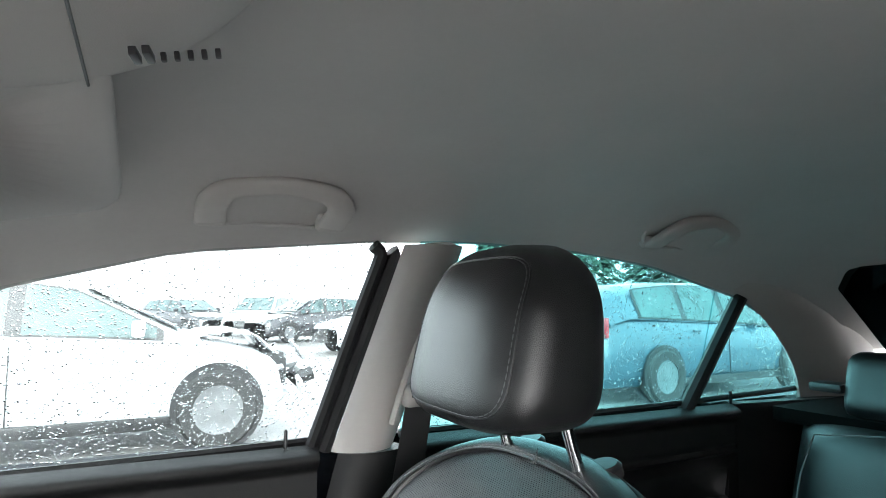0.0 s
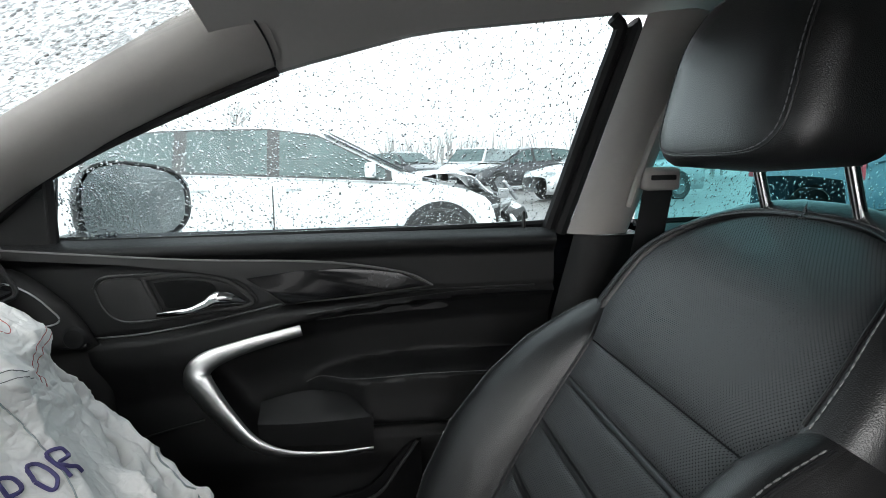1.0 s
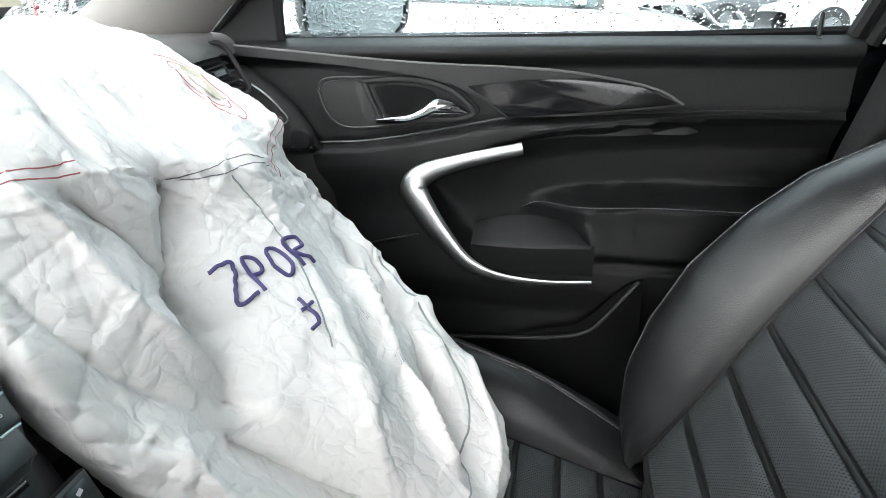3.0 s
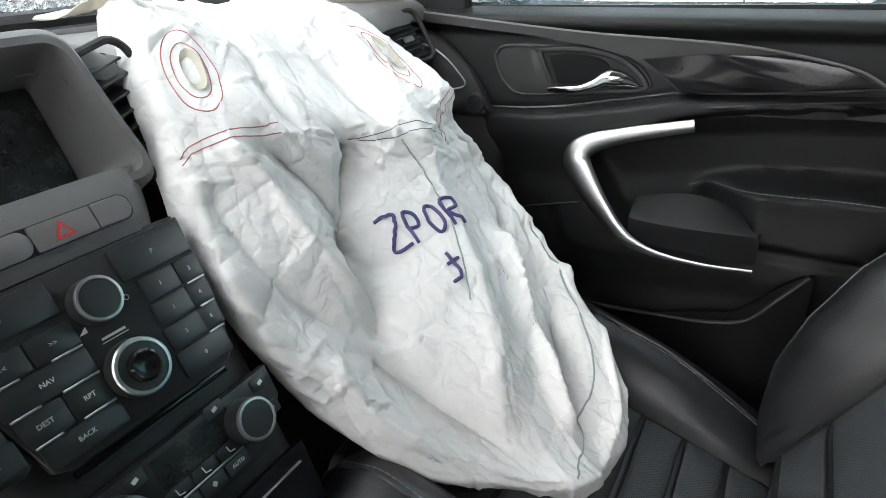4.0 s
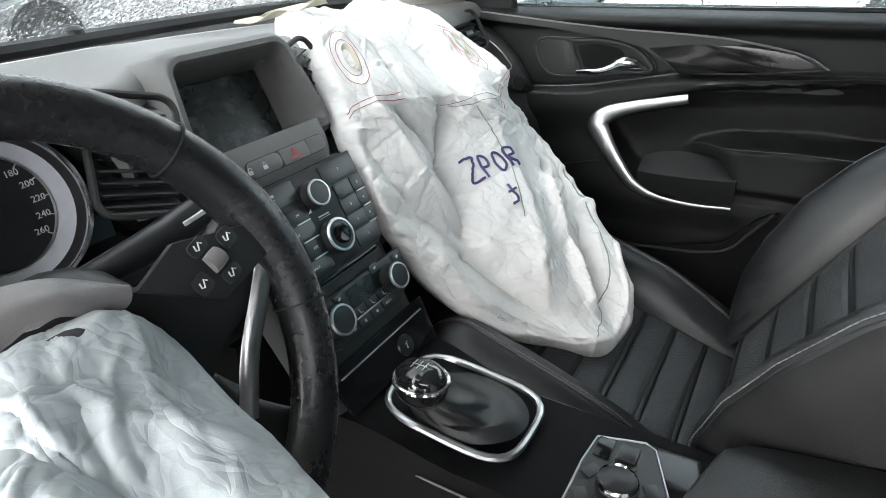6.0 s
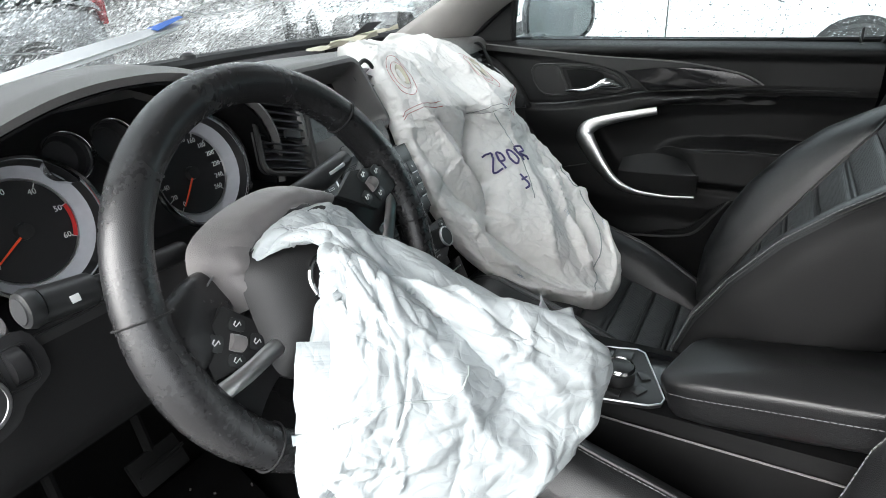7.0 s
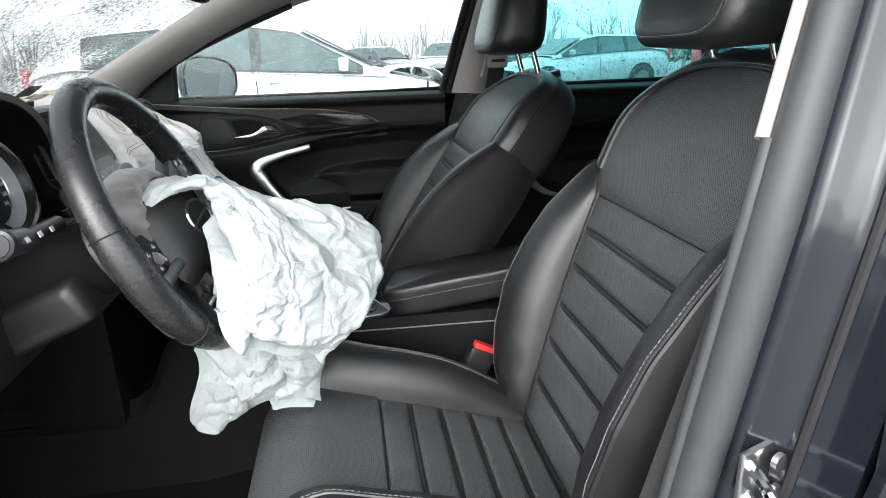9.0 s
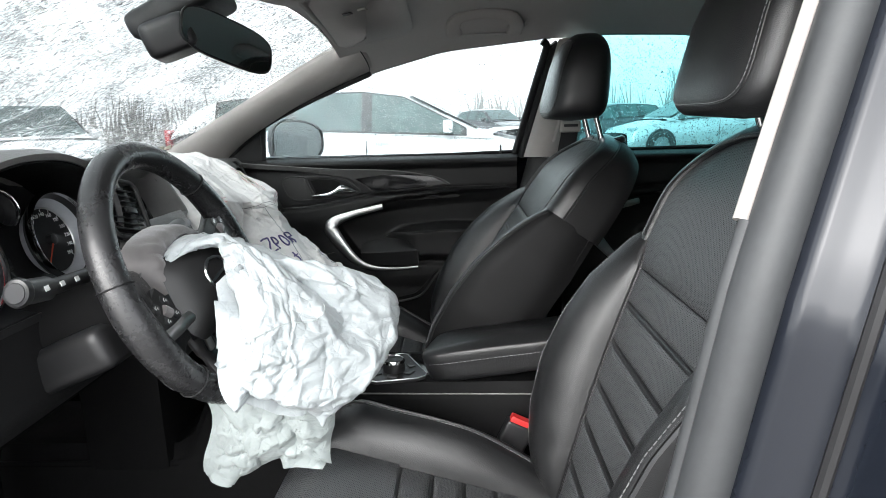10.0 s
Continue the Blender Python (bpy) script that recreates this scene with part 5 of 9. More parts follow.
LIP = spline([(-0.368, -0.548, 0.862), (-0.366, -0.566, 0.900), (-0.362, -0.578, 0.940), (-0.358, -0.577, 0.968), (-0.355, -0.562, 0.990), (-0.353, -0.530, 1.007), (-0.351, -0.487, 1.022), (-0.350, -0.445, 1.032), (-0.350, -0.395, 1.036), (-0.352, -0.335, 1.032), (-0.356, -0.275, 1.014), (-0.362, -0.225, 0.980), (-0.370, -0.196, 0.935), (-0.378, -0.188, 0.880)], 72)
SIDE_ROLL = [(0.0, 0.0), (0.005, 0.007), (0.001, 0.013), (-0.020, 0.017), (-0.060, 0.019), (-0.10, 0.019)]
TOP_ROLL = [(0.0, 0.0), (0.003, 0.008), (-0.018, 0.014), (-0.075, 0.014), (-0.150, 0.000), (-0.26, -0.030)]


def dial_hood(a, b):
    """The brow over the dials: a rounded lip that runs back into the dash top, and down both sides."""
    p = along(LIP, a)
    d = Vector((0, (p.y + 0.383) / 0.20, max(0.0, p.z - 0.935) / 0.10))
    d.normalize()
    top = sstep(0.35, 0.9, d.z)
    i = b * 5
    k = min(int(i), 4)
    t = i - k
    row = [[s + (u - s) * top for s, u in zip(SIDE_ROLL[q], TOP_ROLL[q])] for q in (k, k + 1)]
    dx, out = [row[0][q] + (row[1][q] - row[0][q]) * t for q in (0, 1)]
    return Vector((p.x + dx, p.y + d.y * out, p.z + d.z * out))


part("dial_hood", sheet(dial_hood, 72, 20, 0.004), SOFTGREY, DASH, sharp=60)

PANEL = [
    quad_ring([(-0.388, -0.652, 0.950), (-0.374, -0.628, 0.868), (-0.374, -0.552, 0.868), (-0.388, -0.588, 0.956)], 0.014),
    quad_ring([(-0.378, -0.655, 0.953), (-0.364, -0.630, 0.864), (-0.364, -0.548, 0.864), (-0.378, -0.586, 0.959)], 0.016),
    quad_ring([(-0.380, -0.662, 0.962), (-0.362, -0.636, 0.857), (-0.360, -0.544, 0.856), (-0.378, -0.583, 0.966)], 0.018),
    quad_ring([(-0.388, -0.676, 0.978), (-0.368, -0.650, 0.848), (-0.366, -0.542, 0.848), (-0.384, -0.582, 0.978)], 0.020),
    quad_ring([(-0.430, -0.700, 1.000), (-0.400, -0.685, 0.838), (-0.385, -0.541, 0.836), (-0.420, -0.580, 1.010)], 0.022),
    quad_ring([(-0.520, -0.712, 1.000), (-0.470, -0.705, 0.830), (-0.440, -0.541, 0.828), (-0.520, -0.580, 1.022)], 0.022),
]


def vent_panel(a, b):
    """The moulded panel round the outer vent, curving away to the door and up into the dash top."""
    n = len(PANEL[0])
    k = int(round(a * n)) % n
    i = b * (len(PANEL) - 1)
    q = min(int(i), len(PANEL) - 2)
    return PANEL[q][k].lerp(PANEL[q + 1][k], i - q)


part("vent_panel", sheet(vent_panel, len(PANEL[0]), 15, 0.004, True), SOFTGREY, DASH, "grey moulded panel round the outer vent", sharp=50)


def hood_lining(a, b):
    p = along(LIP, a)
    c = Vector((p.x, -0.383, 0.930))
    return c + (p - c) * (0.99 - 0.06 * b) + Vector((-0.13 * b, 0, 0))


# added sheet in the shade-dark plastic, so the hood's inside reads dark
part("hood_lining", sheet(hood_lining, 48, 8, 0.002), SHADEPLASTIC, DASH, "near-black sheet darkening the inside of the dial hood", sharp=60)


def cowl_floor(a, b):
    return (-0.46 + 0.10 * b, -0.585 + 0.41 * a, 0.842 - 0.008 * b)


part("dial_shelf", sheet(cowl_floor, 10, 4, 0.01), HARD, DASH)

# dials
DIALS = thing("instrument_cluster", (-0.43, -0.374, 0.85), "round black dials in chrome rings with red needles at rest", "instrument cluster")
DM = facing((-0.447, -0.378, 0.908), (0.965, 0, 0.26))
part("back_plate", plate(rounded(0.40, 0.20, 0.05), DM @ pose(0, 0, -0.012), 0.006), HARD, DIALS)


def dial(name, u, v, r, numbers, a0, a1, angle, needle=True):
    m = DM @ pose(u, v, 0.016 if needle else 0.022)
    dep = 0.028 if needle else 0.016
    face = part(name, turned([(0, 0), (r * 0.74, 0.0), (r * 0.75, 0.002), (r * 0.74, 0.003), (0.0, 0.003)], m, 40), DIAL, DIALS)
    part("scale_ring", turned([(r * 0.725, 0.003), (r * 0.74, 0.005), (r * 0.755, 0.004), (r * 0.74, 0.0)], m, 40, ring=True), SATIN if needle else DIAL, face)
    part("dial_surround", turned([(r * 0.75, 0.002), (r * 0.91, dep * 0.62), (r * 0.93, dep * 0.6), (r * 0.77, -0.002)], m, 48, ring=True), DIALGREY if needle else DIAL, face, "pale grey sloping dial surround" if needle else "")
    part("dial_cone", turned([(r * 0.90, dep * 0.58), (r * 0.97, dep), (r * 1.0, dep), (r * 0.94, dep * 0.5)], m, 48, ring=True), HARD, face)
    part("chrome_ring", turned([(r * 0.955, dep - 0.001), (r * 0.970, dep + 0.004), (r * 1.005, dep + 0.005), (r * 1.03, dep), (r * 1.02, dep - 0.006), (r * 0.97, dep - 0.004)], m, 56, ring=True), CHROME, face, "thin bright dial ring")
    n = len(numbers)
    for k, num in enumerate(numbers):
        g = radians(a0 + (a1 - a0) * k / max(1, n - 1))
        if num:
            lettering("number", num, r * 0.12, m @ pose(r * 0.59 * math.cos(g), r * 0.59 * math.sin(g), 0.0035), WHITEPRINT, face)
        part("tick", block((r * 0.08, r * 0.014, 0.0006), m @ pose(r * 0.695 * math.cos(g), r * 0.695 * math.sin(g), 0.0034, 0, 0, math.degrees(g))), WHITEPRINT, face, flat=True)
    if needle:
        g = radians(angle)
        part("needle", plate([(-0.1 * r, -0.02 * r), (0.66 * r, -0.009 * r), (0.66 * r, 0.009 * r), (-0.1 * r, 0.02 * r)], m @ pose(0, 0, 0.008, 0, 0, angle), 0.001), NEEDLE, face, "orange-red needle")
        part("needle_hub", turned([(0, 0), (r * 0.13, 0.0), (r * 0.11, 0.010), (0, 0.011)], m, 24), HARD, face)
    return face


TACH = dial("rev_counter", -0.099, 0.0, 0.067, ["0", "10", "20", "30", "40", "50", "60"], 215, -25, 212)
part("red_zone", plate([(0.0445 * math.cos(radians(k)), 0.0445 * math.sin(radians(k))) for k in range(-25, 16, 5)] + [(0.0485 * math.cos(radians(k)), 0.0485 * math.sin(radians(k))) for k in range(15, -26, -5)], DM @ pose(-0.099, 0.0, 0.0205), 0.0006), REDPLASTIC, TACH)
dial("speedometer", 0.099, 0.0, 0.067, ["0", "20", "40", "60", "80", "100", "120", "140", "160", "180", "200", "220", "240", "260"], 232, -40, 230)
dial("fuel_gauge", -0.042, 0.054, 0.0245, [], 0, 0, 0, False)
dial("temperature_gauge", 0.010, 0.056, 0.0245, [], 0, 0, 0, False)
part("info_display", plate(rounded(0.062, 0.06, 0.006), DM @ pose(0.0, -0.035, 0.0), 0.002), SCREEN, DIALS)

# centre stack: local frame with u across, v up its slope, w outwards
ST_O, ST_UP, ST_OUT = Vector((-0.32, 0.0, 0.79)), Vector((-0.467, 0, 0.884)), Vector((0.884, 0, 0.467))
SM = axes(ST_O, (0, 1, 0), ST_UP, ST_OUT)


def stack_body(a, b):
    v = 0.120 - 0.30 * b
    half = curve1([(-0.18, 0.105), (-0.05, 0.112), (0.05, 0.122), (0.12, 0.132)], v)
    s = 2 * a - 1
    return SM @ Vector((s * half, v, -0.012 - 0.035 * abs(s) ** 6))


part("centre_fascia", sheet(lambda a, b: SM @ Vector(((2 * a - 1) * (0.112 - 0.012 * b), 0.137 - 0.050 * b, -0.010 - 0.045 * abs(2 * a - 1) ** 8 + 0.004 * math.sin(math.pi * b))), 36, 8, -0.03), CHARCOAL, DASH, sharp=60)
part("lower_centre_fascia", sheet(lambda a, b: stack_body(a, 0.105 + 0.895 * b), 30, 24, -0.03), FASCIA, DASH, sharp=60)

RADIO = thing("radio_unit", SM @ Vector((0, 0.02, 0)), "black radio control unit with chrome-ringed knobs and printed buttons", "car radio")
part("face_plate", plate([(-0.0870, 0.0850), (0.0940, 0.0850), (0.0900, 0.0300), (0.0845, -0.0050), (0.0770, -0.0290), (0.0700, -0.0335), (-0.0580, -0.0335), (-0.0680, -0.0290), (-0.0780, 0.0150), (-0.0800, 0.0400)], SM @ pose(0, 0, -0.007), 0.008, 0.002), HARD, RADIO)
part("side_plate", plate([(-0.1340, 0.0860), (-0.0885, 0.0860), (-0.0810, 0.0400), (-0.0740, -0.0170), (-0.0800, -0.0210), (-0.1080, -0.0180), (-0.1190, 0.0030), (-0.1280, 0.0440)], SM @ pose(0, 0, -0.009), 0.008, 0.002), HARD, RADIO)


def button(parent, u0, u1, v0, v1, text="", size=0.006, rise=0.0022, lift=0.0):
    """A low key between two sides and two heights of the fascia, with its print."""
    u, v = (u0 + u1) / 2, (v0 + v1) / 2
    b = part("button", plate(rounded(u1 - u0 - 0.0011, v1 - v0 - 0.0011, 0.0018, 2), SM @ pose(u, v, 0.0005 + lift), rise, 0.0006), BUTTON, parent)
    if text:
        lettering("print", text, size, SM @ pose(u, v, rise + 0.0007 + lift), WHITEPRINT, b, 0.0002)
    return b


def silver_line(parent, u0, u1, v, lift=0.0):
    part("silver_line", block((u1 - u0, 0.0017, 0.0018), SM @ pose((u0 + u1) / 2, v, 0.0025 + lift), 0.0004, segments=1), SATIN, parent)


def knob(parent, m, r, h, cap=BUTTON):
    """A round turning knob with a ribbed wall and a thin bright ring round its top."""
    prof = [(r * 1.04, -0.002), (r * 1.04, h * 0.25), (r * 1.0, h * 0.80), (r * 0.97, h * 0.94), (r * 0.84, h * 0.96), (0, h * 0.93)]
    k = part("knob", turned(prof, m, 48), cap, parent)
    part("chrome_ring", turned([(r * 0.83, h * 0.94), (r * 0.86, h * 1.02), (r * 0.96, h * 1.01), (r * 1.01, h * 0.90), (r * 1.0, h * 0.84)], m, 48, ring=True), SATIN, k, "thin bright ring round the knob")
    return k


WIDE = button(RADIO, -0.0850, -0.0148, 0.0572, 0.0828)
part("skid_print", tube([SM @ Vector((-0.050 + 0.0025 * math.sin(2 * k), 0.0672 + 0.0016 * k, 0.0030)) for k in range(4)], 0.0005, 5), WHITEPRINT, WIDE)
part("skid_print", block((0.006, 0.003, 0.0004), SM @ pose(-0.050, 0.0736, 0.0029)), WHITEPRINT, WIDE, flat=True)
button(RADIO, 0.0296, 0.0918, 0.0562, 0.0820, "P", 0.005)
for k in range(6):
    u0 = 0.0385 if k % 2 == 0 else 0.0692
    v1 = 0.0548 - 0.0204 * (k // 2)
    button(RADIO, u0 - 0.0014 * (k // 2), (0.0690 if k % 2 == 0 else 0.0910) - 0.0026 * (k // 2) * (k % 2), v1 - 0.0200, v1, str(k + 1), 0.0048)
    if k % 2 and k < 5:
        silver_line(RADIO, 0.0725, 0.0885 - 0.0026 * (k // 2), v1 - 0.0202)
button(RADIO, 0.0345, 0.0800, -0.0285, -0.0066, "0", 0.0048)
silver_line(RADIO, 0.0680, 0.0825, -0.0068)
for u0, u1, v0, v1, text in ((-0.0768, -0.0460, 0.0330, 0.0520, "<<"), (-0.0456, -0.0138, 0.0330, 0.0520, ">>"), (-0.0755, -0.0142, 0.0122, 0.0324, "NAV"), (-0.0730, -0.0424, -0.0094, 0.0116, "DEST"), (-0.0420, -0.0142, -0.0094, 0.0116, "RPT"), (-0.0690, -0.0138, -0.0285, -0.0102, "BACK")):
    button(RADIO, u0, u1, v0, v1, text, 0.0048)
for u0, u1, v in ((-0.0755, -0.0560, 0.0327), (-0.0730, -0.0540, 0.0119), (-0.0695, -0.0520, -0.0098), (-0.0400, -0.0150, 0.0119), (-0.0380, -0.0150, -0.0098), (-0.0360, -0.0150, 0.0327)):
    silver_line(RADIO, u0, u1, v)
part("ring_print", block((0.018, 0.0018, 0.0004), SM @ pose(0.0065, 0.0290, 0.0012)), WHITEPRINT, RADIO, flat=True)
part("ring_print", block((0.020, 0.0006, 0.0004), SM @ pose(0.0065, 0.0262, 0.0012)), WHITEPRINT, RADIO, flat=True)
part("volume_print", plate([(-0.003, -0.0022), (0.003, -0.0022), (0.003, 0.0022)], SM @ pose(-0.0105, 0.0400, 0.0011), 0.0003), WHITEPRINT, RADIO, flat=True)
part("power_print", tube([SM @ Vector((0.0270 + 0.0018 * math.cos(t), 0.0470 + 0.0018 * math.sin(t), 0.0013)) for t in [2 * math.pi * k / 12 for k in range(12)]], 0.0003, 5, True, up=ST_OUT), WHITEPRINT, RADIO)
knob(RADIO, SM @ pose(0.0048, 0.0549, 0.001), 0.0160, 0.015)
KN2 = knob(RADIO, SM @ pose(0.0065, 0.0005, 0.001), 0.0205, 0.013)
part("inner_button", turned([(0.0115, 0.010), (0.0115, 0.017), (0.0095, 0.0182), (0.0, 0.0165)], SM @ pose(0.0065, 0.0005, 0.001), 32), PIANO, KN2)
part("disc_slot", block((0.128, 0.0045, 0.004), SM @ pose(0.0075, -0.0398, -0.0115), 0.001), PIANO, RADIO)
part("slot_lip", tube([SM @ Vector((-0.057, -0.0430, -0.0105)), SM @ Vector((0.072, -0.0430, -0.0105))], 0.0012, 6), HARD, RADIO)
for k, text in enumerate(("RADIO", "CD/AUX", "PHONE")):
    button(RADIO, -0.1255 + 0.0042 * k, -0.0800 + 0.0022 * k, 0.0250 - 0.0206 * k, 0.0448 - 0.0206 * k, text, 0.0048, lift=-0.002)
    if k:
        silver_line(RADIO, -0.1215 + 0.0042 * (k - 1), -0.1030 + 0.0042 * (k - 1), 0.0452 - 0.0206 * k, -0.002)
ECO = button(RADIO, -0.1325, -0.1020, 0.0545, 0.0835, "eco", 0.0090, lift=-0.002)
part("silver_frame", tube([SM @ Vector((-0.11725 + x, 0.0690 + y, 0.0012)) for x, y in rounded(0.0320, 0.0300, 0.0060)], 0.0014, 6, True, up=ST_OUT), SATIN, ECO, "silver frame round the button")

BIN = thing("storage_bin", SM @ Vector((0, -0.155, 0)), "gloss black storage bin with a silver lip and lighter socket mark", "storage bin")
part("bin_face", plate([(-0.095, -0.128), (0.095, -0.128), (0.088, -0.186), (-0.088, -0.186)], SM @ pose(0, 0, -0.010), 0.006, 0.002), PIANO, BIN)
part("silver_lip", block((0.165, 0.0016, 0.003), SM @ pose(0.0, -0.1412, -0.003), 0.0004, segments=1), SATIN, BIN)
part("socket_cap", turned([(0.0, 0.0), (0.014, 0.0), (0.013, 0.003), (0.0, 0.0035)], SM @ pose(0.029, -0.164, -0.004), 24), HARD, BIN)
part("lighter_mark", block((0.005, 0.0015, 0.0005), SM @ pose(0.029, -0.161, -0.0002, 0, 0, 25)), WHITEPRINT, BIN, flat=True)
part("lighter_mark", block((0.0015, 0.007, 0.0005), SM @ pose(0.0285, -0.165, -0.0002, 0, 0, -15)), WHITEPRINT, BIN, flat=True)

ROW = thing("switch_row", SM @ Vector((0, 0.098, 0)), "row of dark buttons with a red hazard triangle", "switch panel")
part("row_plate", plate(rounded(0.1270, 0.0205, 0.0085, 6), SM @ pose(0.0072, 0.1078, -0.009), 0.003), HARD, ROW)
for u0, u1 in ((-0.0545, -0.0048), (-0.0044, 0.0400), (0.0404, 0.0690)):
    u, w = (u0 + u1) / 2, u1 - u0 - 0.0008
    outline = rounded(w, 0.0182, 0.0078 if u < -0.01 or u > 0.045 else 0.001, 6)
    outline = [(x if (x < 0) == (u < 0.0) or abs(u) < 0.03 else (w / 2 if x > 0 else -w / 2), y if (x < 0) == (u < 0.0) or abs(u) < 0.03 else math.copysign(0.0091, y)) for x, y in outline]
    keep = []
    for q in outline:
        if not keep or (abs(q[0] - keep[-1][0]) + abs(q[1] - keep[-1][1])) > 1e-6:
            keep.append(q)
    if abs(keep[0][0] - keep[-1][0]) + abs(keep[0][1] - keep[-1][1]) < 1e-6:
        keep.pop()
    b = part("button", plate(keep, SM @ pose(u, 0.1078, -0.006), 0.0028, 0.0007), HUBGREY, ROW)
    if abs(u) < 0.03 and u > -0.01:
        tri = [(-0.0072, -0.0056), (0.0072, -0.0056), (0.0, 0.0070)]
        part("hazard_triangle", plate(tri, SM @ pose(0.0165, 0.1078, -0.0031), 0.0005), REDPLASTIC, b, "red warning triangle")
        part("inner_triangle", plate([(x * 0.55, y * 0.55 - 0.0006) for x, y in tri], SM @ pose(0.0165, 0.1078, -0.0026), 0.0004), HUBGREY, b)
    if u < -0.01:
        for du, open_lock in ((-0.0300, 1), (-0.0080, 0)):
            part("lock_print", block((0.0062, 0.0046, 0.0005), SM @ pose(u + du + 0.006, 0.1058, -0.0028)), WHITEPRINT, b, flat=True)
            part("lock_print", tube([SM @ Vector((u + du + 0.006 + 0.0020 * math.cos(radians(g)) + 0.001 * open_lock, 0.1088 + 0.0026 * math.sin(radians(g)), -0.0028)) for g in range(0, 181, 30)], 0.0004, 5), WHITEPRINT, b)

CLIM = thing("climate_panel", SM @ Vector((0, -0.085, 0)), "black climate panel with two chrome-ringed knobs", "climate control")
part("face_plate", plate([(-0.0960, -0.0570), (0.0980, -0.0550), (0.0960, -0.0820), (0.0800, -0.1020), (0.0600, -0.1140), (-0.0600, -0.1140), (-0.0840, -0.1060), (-0.0980, -0.0900)], SM @ pose(0, 0, -0.009), 0.008, 0.003), HARD, CLIM)
knob(CLIM, SM @ pose(-0.0548, -0.0815, 0.0), 0.0185, 0.019)
knob(CLIM, SM @ pose(0.0562, -0.0810, 0.0), 0.0170, 0.019)
part("climate_display", plate(rounded(0.0680, 0.0235, 0.002), SM @ pose(0.0145, -0.0722, -0.0012), 0.001), SCREEN, CLIM)
for k in range(3):
    b = button(CLIM, -0.0240 + 0.0235 * k, -0.0012 + 0.0235 * k, -0.0960, -0.0850, lift=-0.002)
    u = -0.0126 + 0.0235 * k
    part("seat_print", tube([SM @ Vector((u + x, -0.0905 + y, 0.0010)) for x, y in ((-0.0022, 0.0030), (-0.0012, -0.0022), (0.0030, -0.0030))], 0.0006, 5), WHITEPRINT, b)
    b = button(CLIM, -0.0240 + 0.0235 * k, -0.0012 + 0.0235 * k, -0.1100, -0.0975, "AUTO" if k == 2 else "", 0.0042, lift=-0.002)
    if k < 2:
        part("fan_print", block((0.0035, 0.0035, 0.0004), SM @ pose(u, -0.1040, 0.0009, 0, 0, 45 * k)), WHITEPRINT, b, flat=True)
silver_line(CLIM, -0.0235, 0.0445, -0.0967, -0.002)
for u, v in ((-0.0830, -0.0700), (-0.0835, -0.0960), (0.0840, -0.0640), (0.0820, -0.0880), (-0.0330, -0.0640), (0.0395, -0.0585), (-0.0330, -0.1040)):
    b = button(CLIM, u - 0.0088, u + 0.0088, v - 0.0060, v + 0.0060, lift=-0.002)
    part("mark_print", block((0.0046, 0.0030, 0.0004), SM @ pose(u, v, 0.0009, 0, 0, 20)), WHITEPRINT, b, flat=True)
silver_line(CLIM, -0.0930, -0.0760, -0.0830, -0.002)

SCR = thing("display_screen", (-0.47, 0.02, 0.88), "dark switched-off dusty display in a hooded frame", "screen")
DSM = facing((-0.470, 0.0075, 0.921), (0.91, 0, 0.41))
part("screen_glass", plate(rounded(0.143, 0.083, 0.004), DSM, 0.002), SCREEN, SCR)


HOOD = [
    quad_ring([(-0.0735, -0.0425, 0.0), (0.0735, -0.0425, 0.0), (0.0735, 0.0425, 0.0), (-0.0735, 0.0425, 0.0)], 0.005),
    quad_ring([(-0.0800, -0.0440, 0.020), (0.0800, -0.0440, 0.020), (0.0755, 0.0460, 0.022), (-0.0755, 0.0460, 0.022)], 0.008),
    quad_ring([(-0.0960, -0.0480, 0.050), (0.0960, -0.0480, 0.050), (0.0790, 0.0530, 0.054), (-0.0790, 0.0530, 0.054)], 0.014),
    quad_ring([(-0.1000, -0.0520, 0.060), (0.1000, -0.0520, 0.060), (0.0810, 0.0560, 0.060), (-0.0810, 0.0560, 0.060)], 0.016),
    quad_ring([(-0.1060, -0.0580, 0.060), (0.1060, -0.0580, 0.060), (0.0860, 0.0620, 0.060), (-0.0860, 0.0620, 0.060)], 0.020),
    quad_ring([(-0.1120, -0.0640, 0.050), (0.1120, -0.0640, 0.050), (0.0930, 0.0700, 0.050), (-0.0930, 0.0700, 0.050)], 0.024),
    quad_ring([(-0.1200, -0.0680, 0.015), (0.1200, -0.0680, 0.015), (0.1080, 0.0780, 0.010), (-0.1080, 0.0780, 0.010)], 0.028),
]


def screen_hood(a, b):
    """The deep frame of the display: walls that flare out from the glass, a rounded lip, and a back that sinks into the dash."""
    n = len(HOOD[0])
    k = int(round(a * n)) % n
    i = b * (len(HOOD) - 1)
    q = min(int(i), len(HOOD) - 2)
    return DSM @ HOOD[q][k].lerp(HOOD[q + 1][k], i - q)


part("screen_hood", sheet(screen_hood, len(HOOD[0]), 18, -0.003, True), CHARCOAL, SCR, sharp=50)

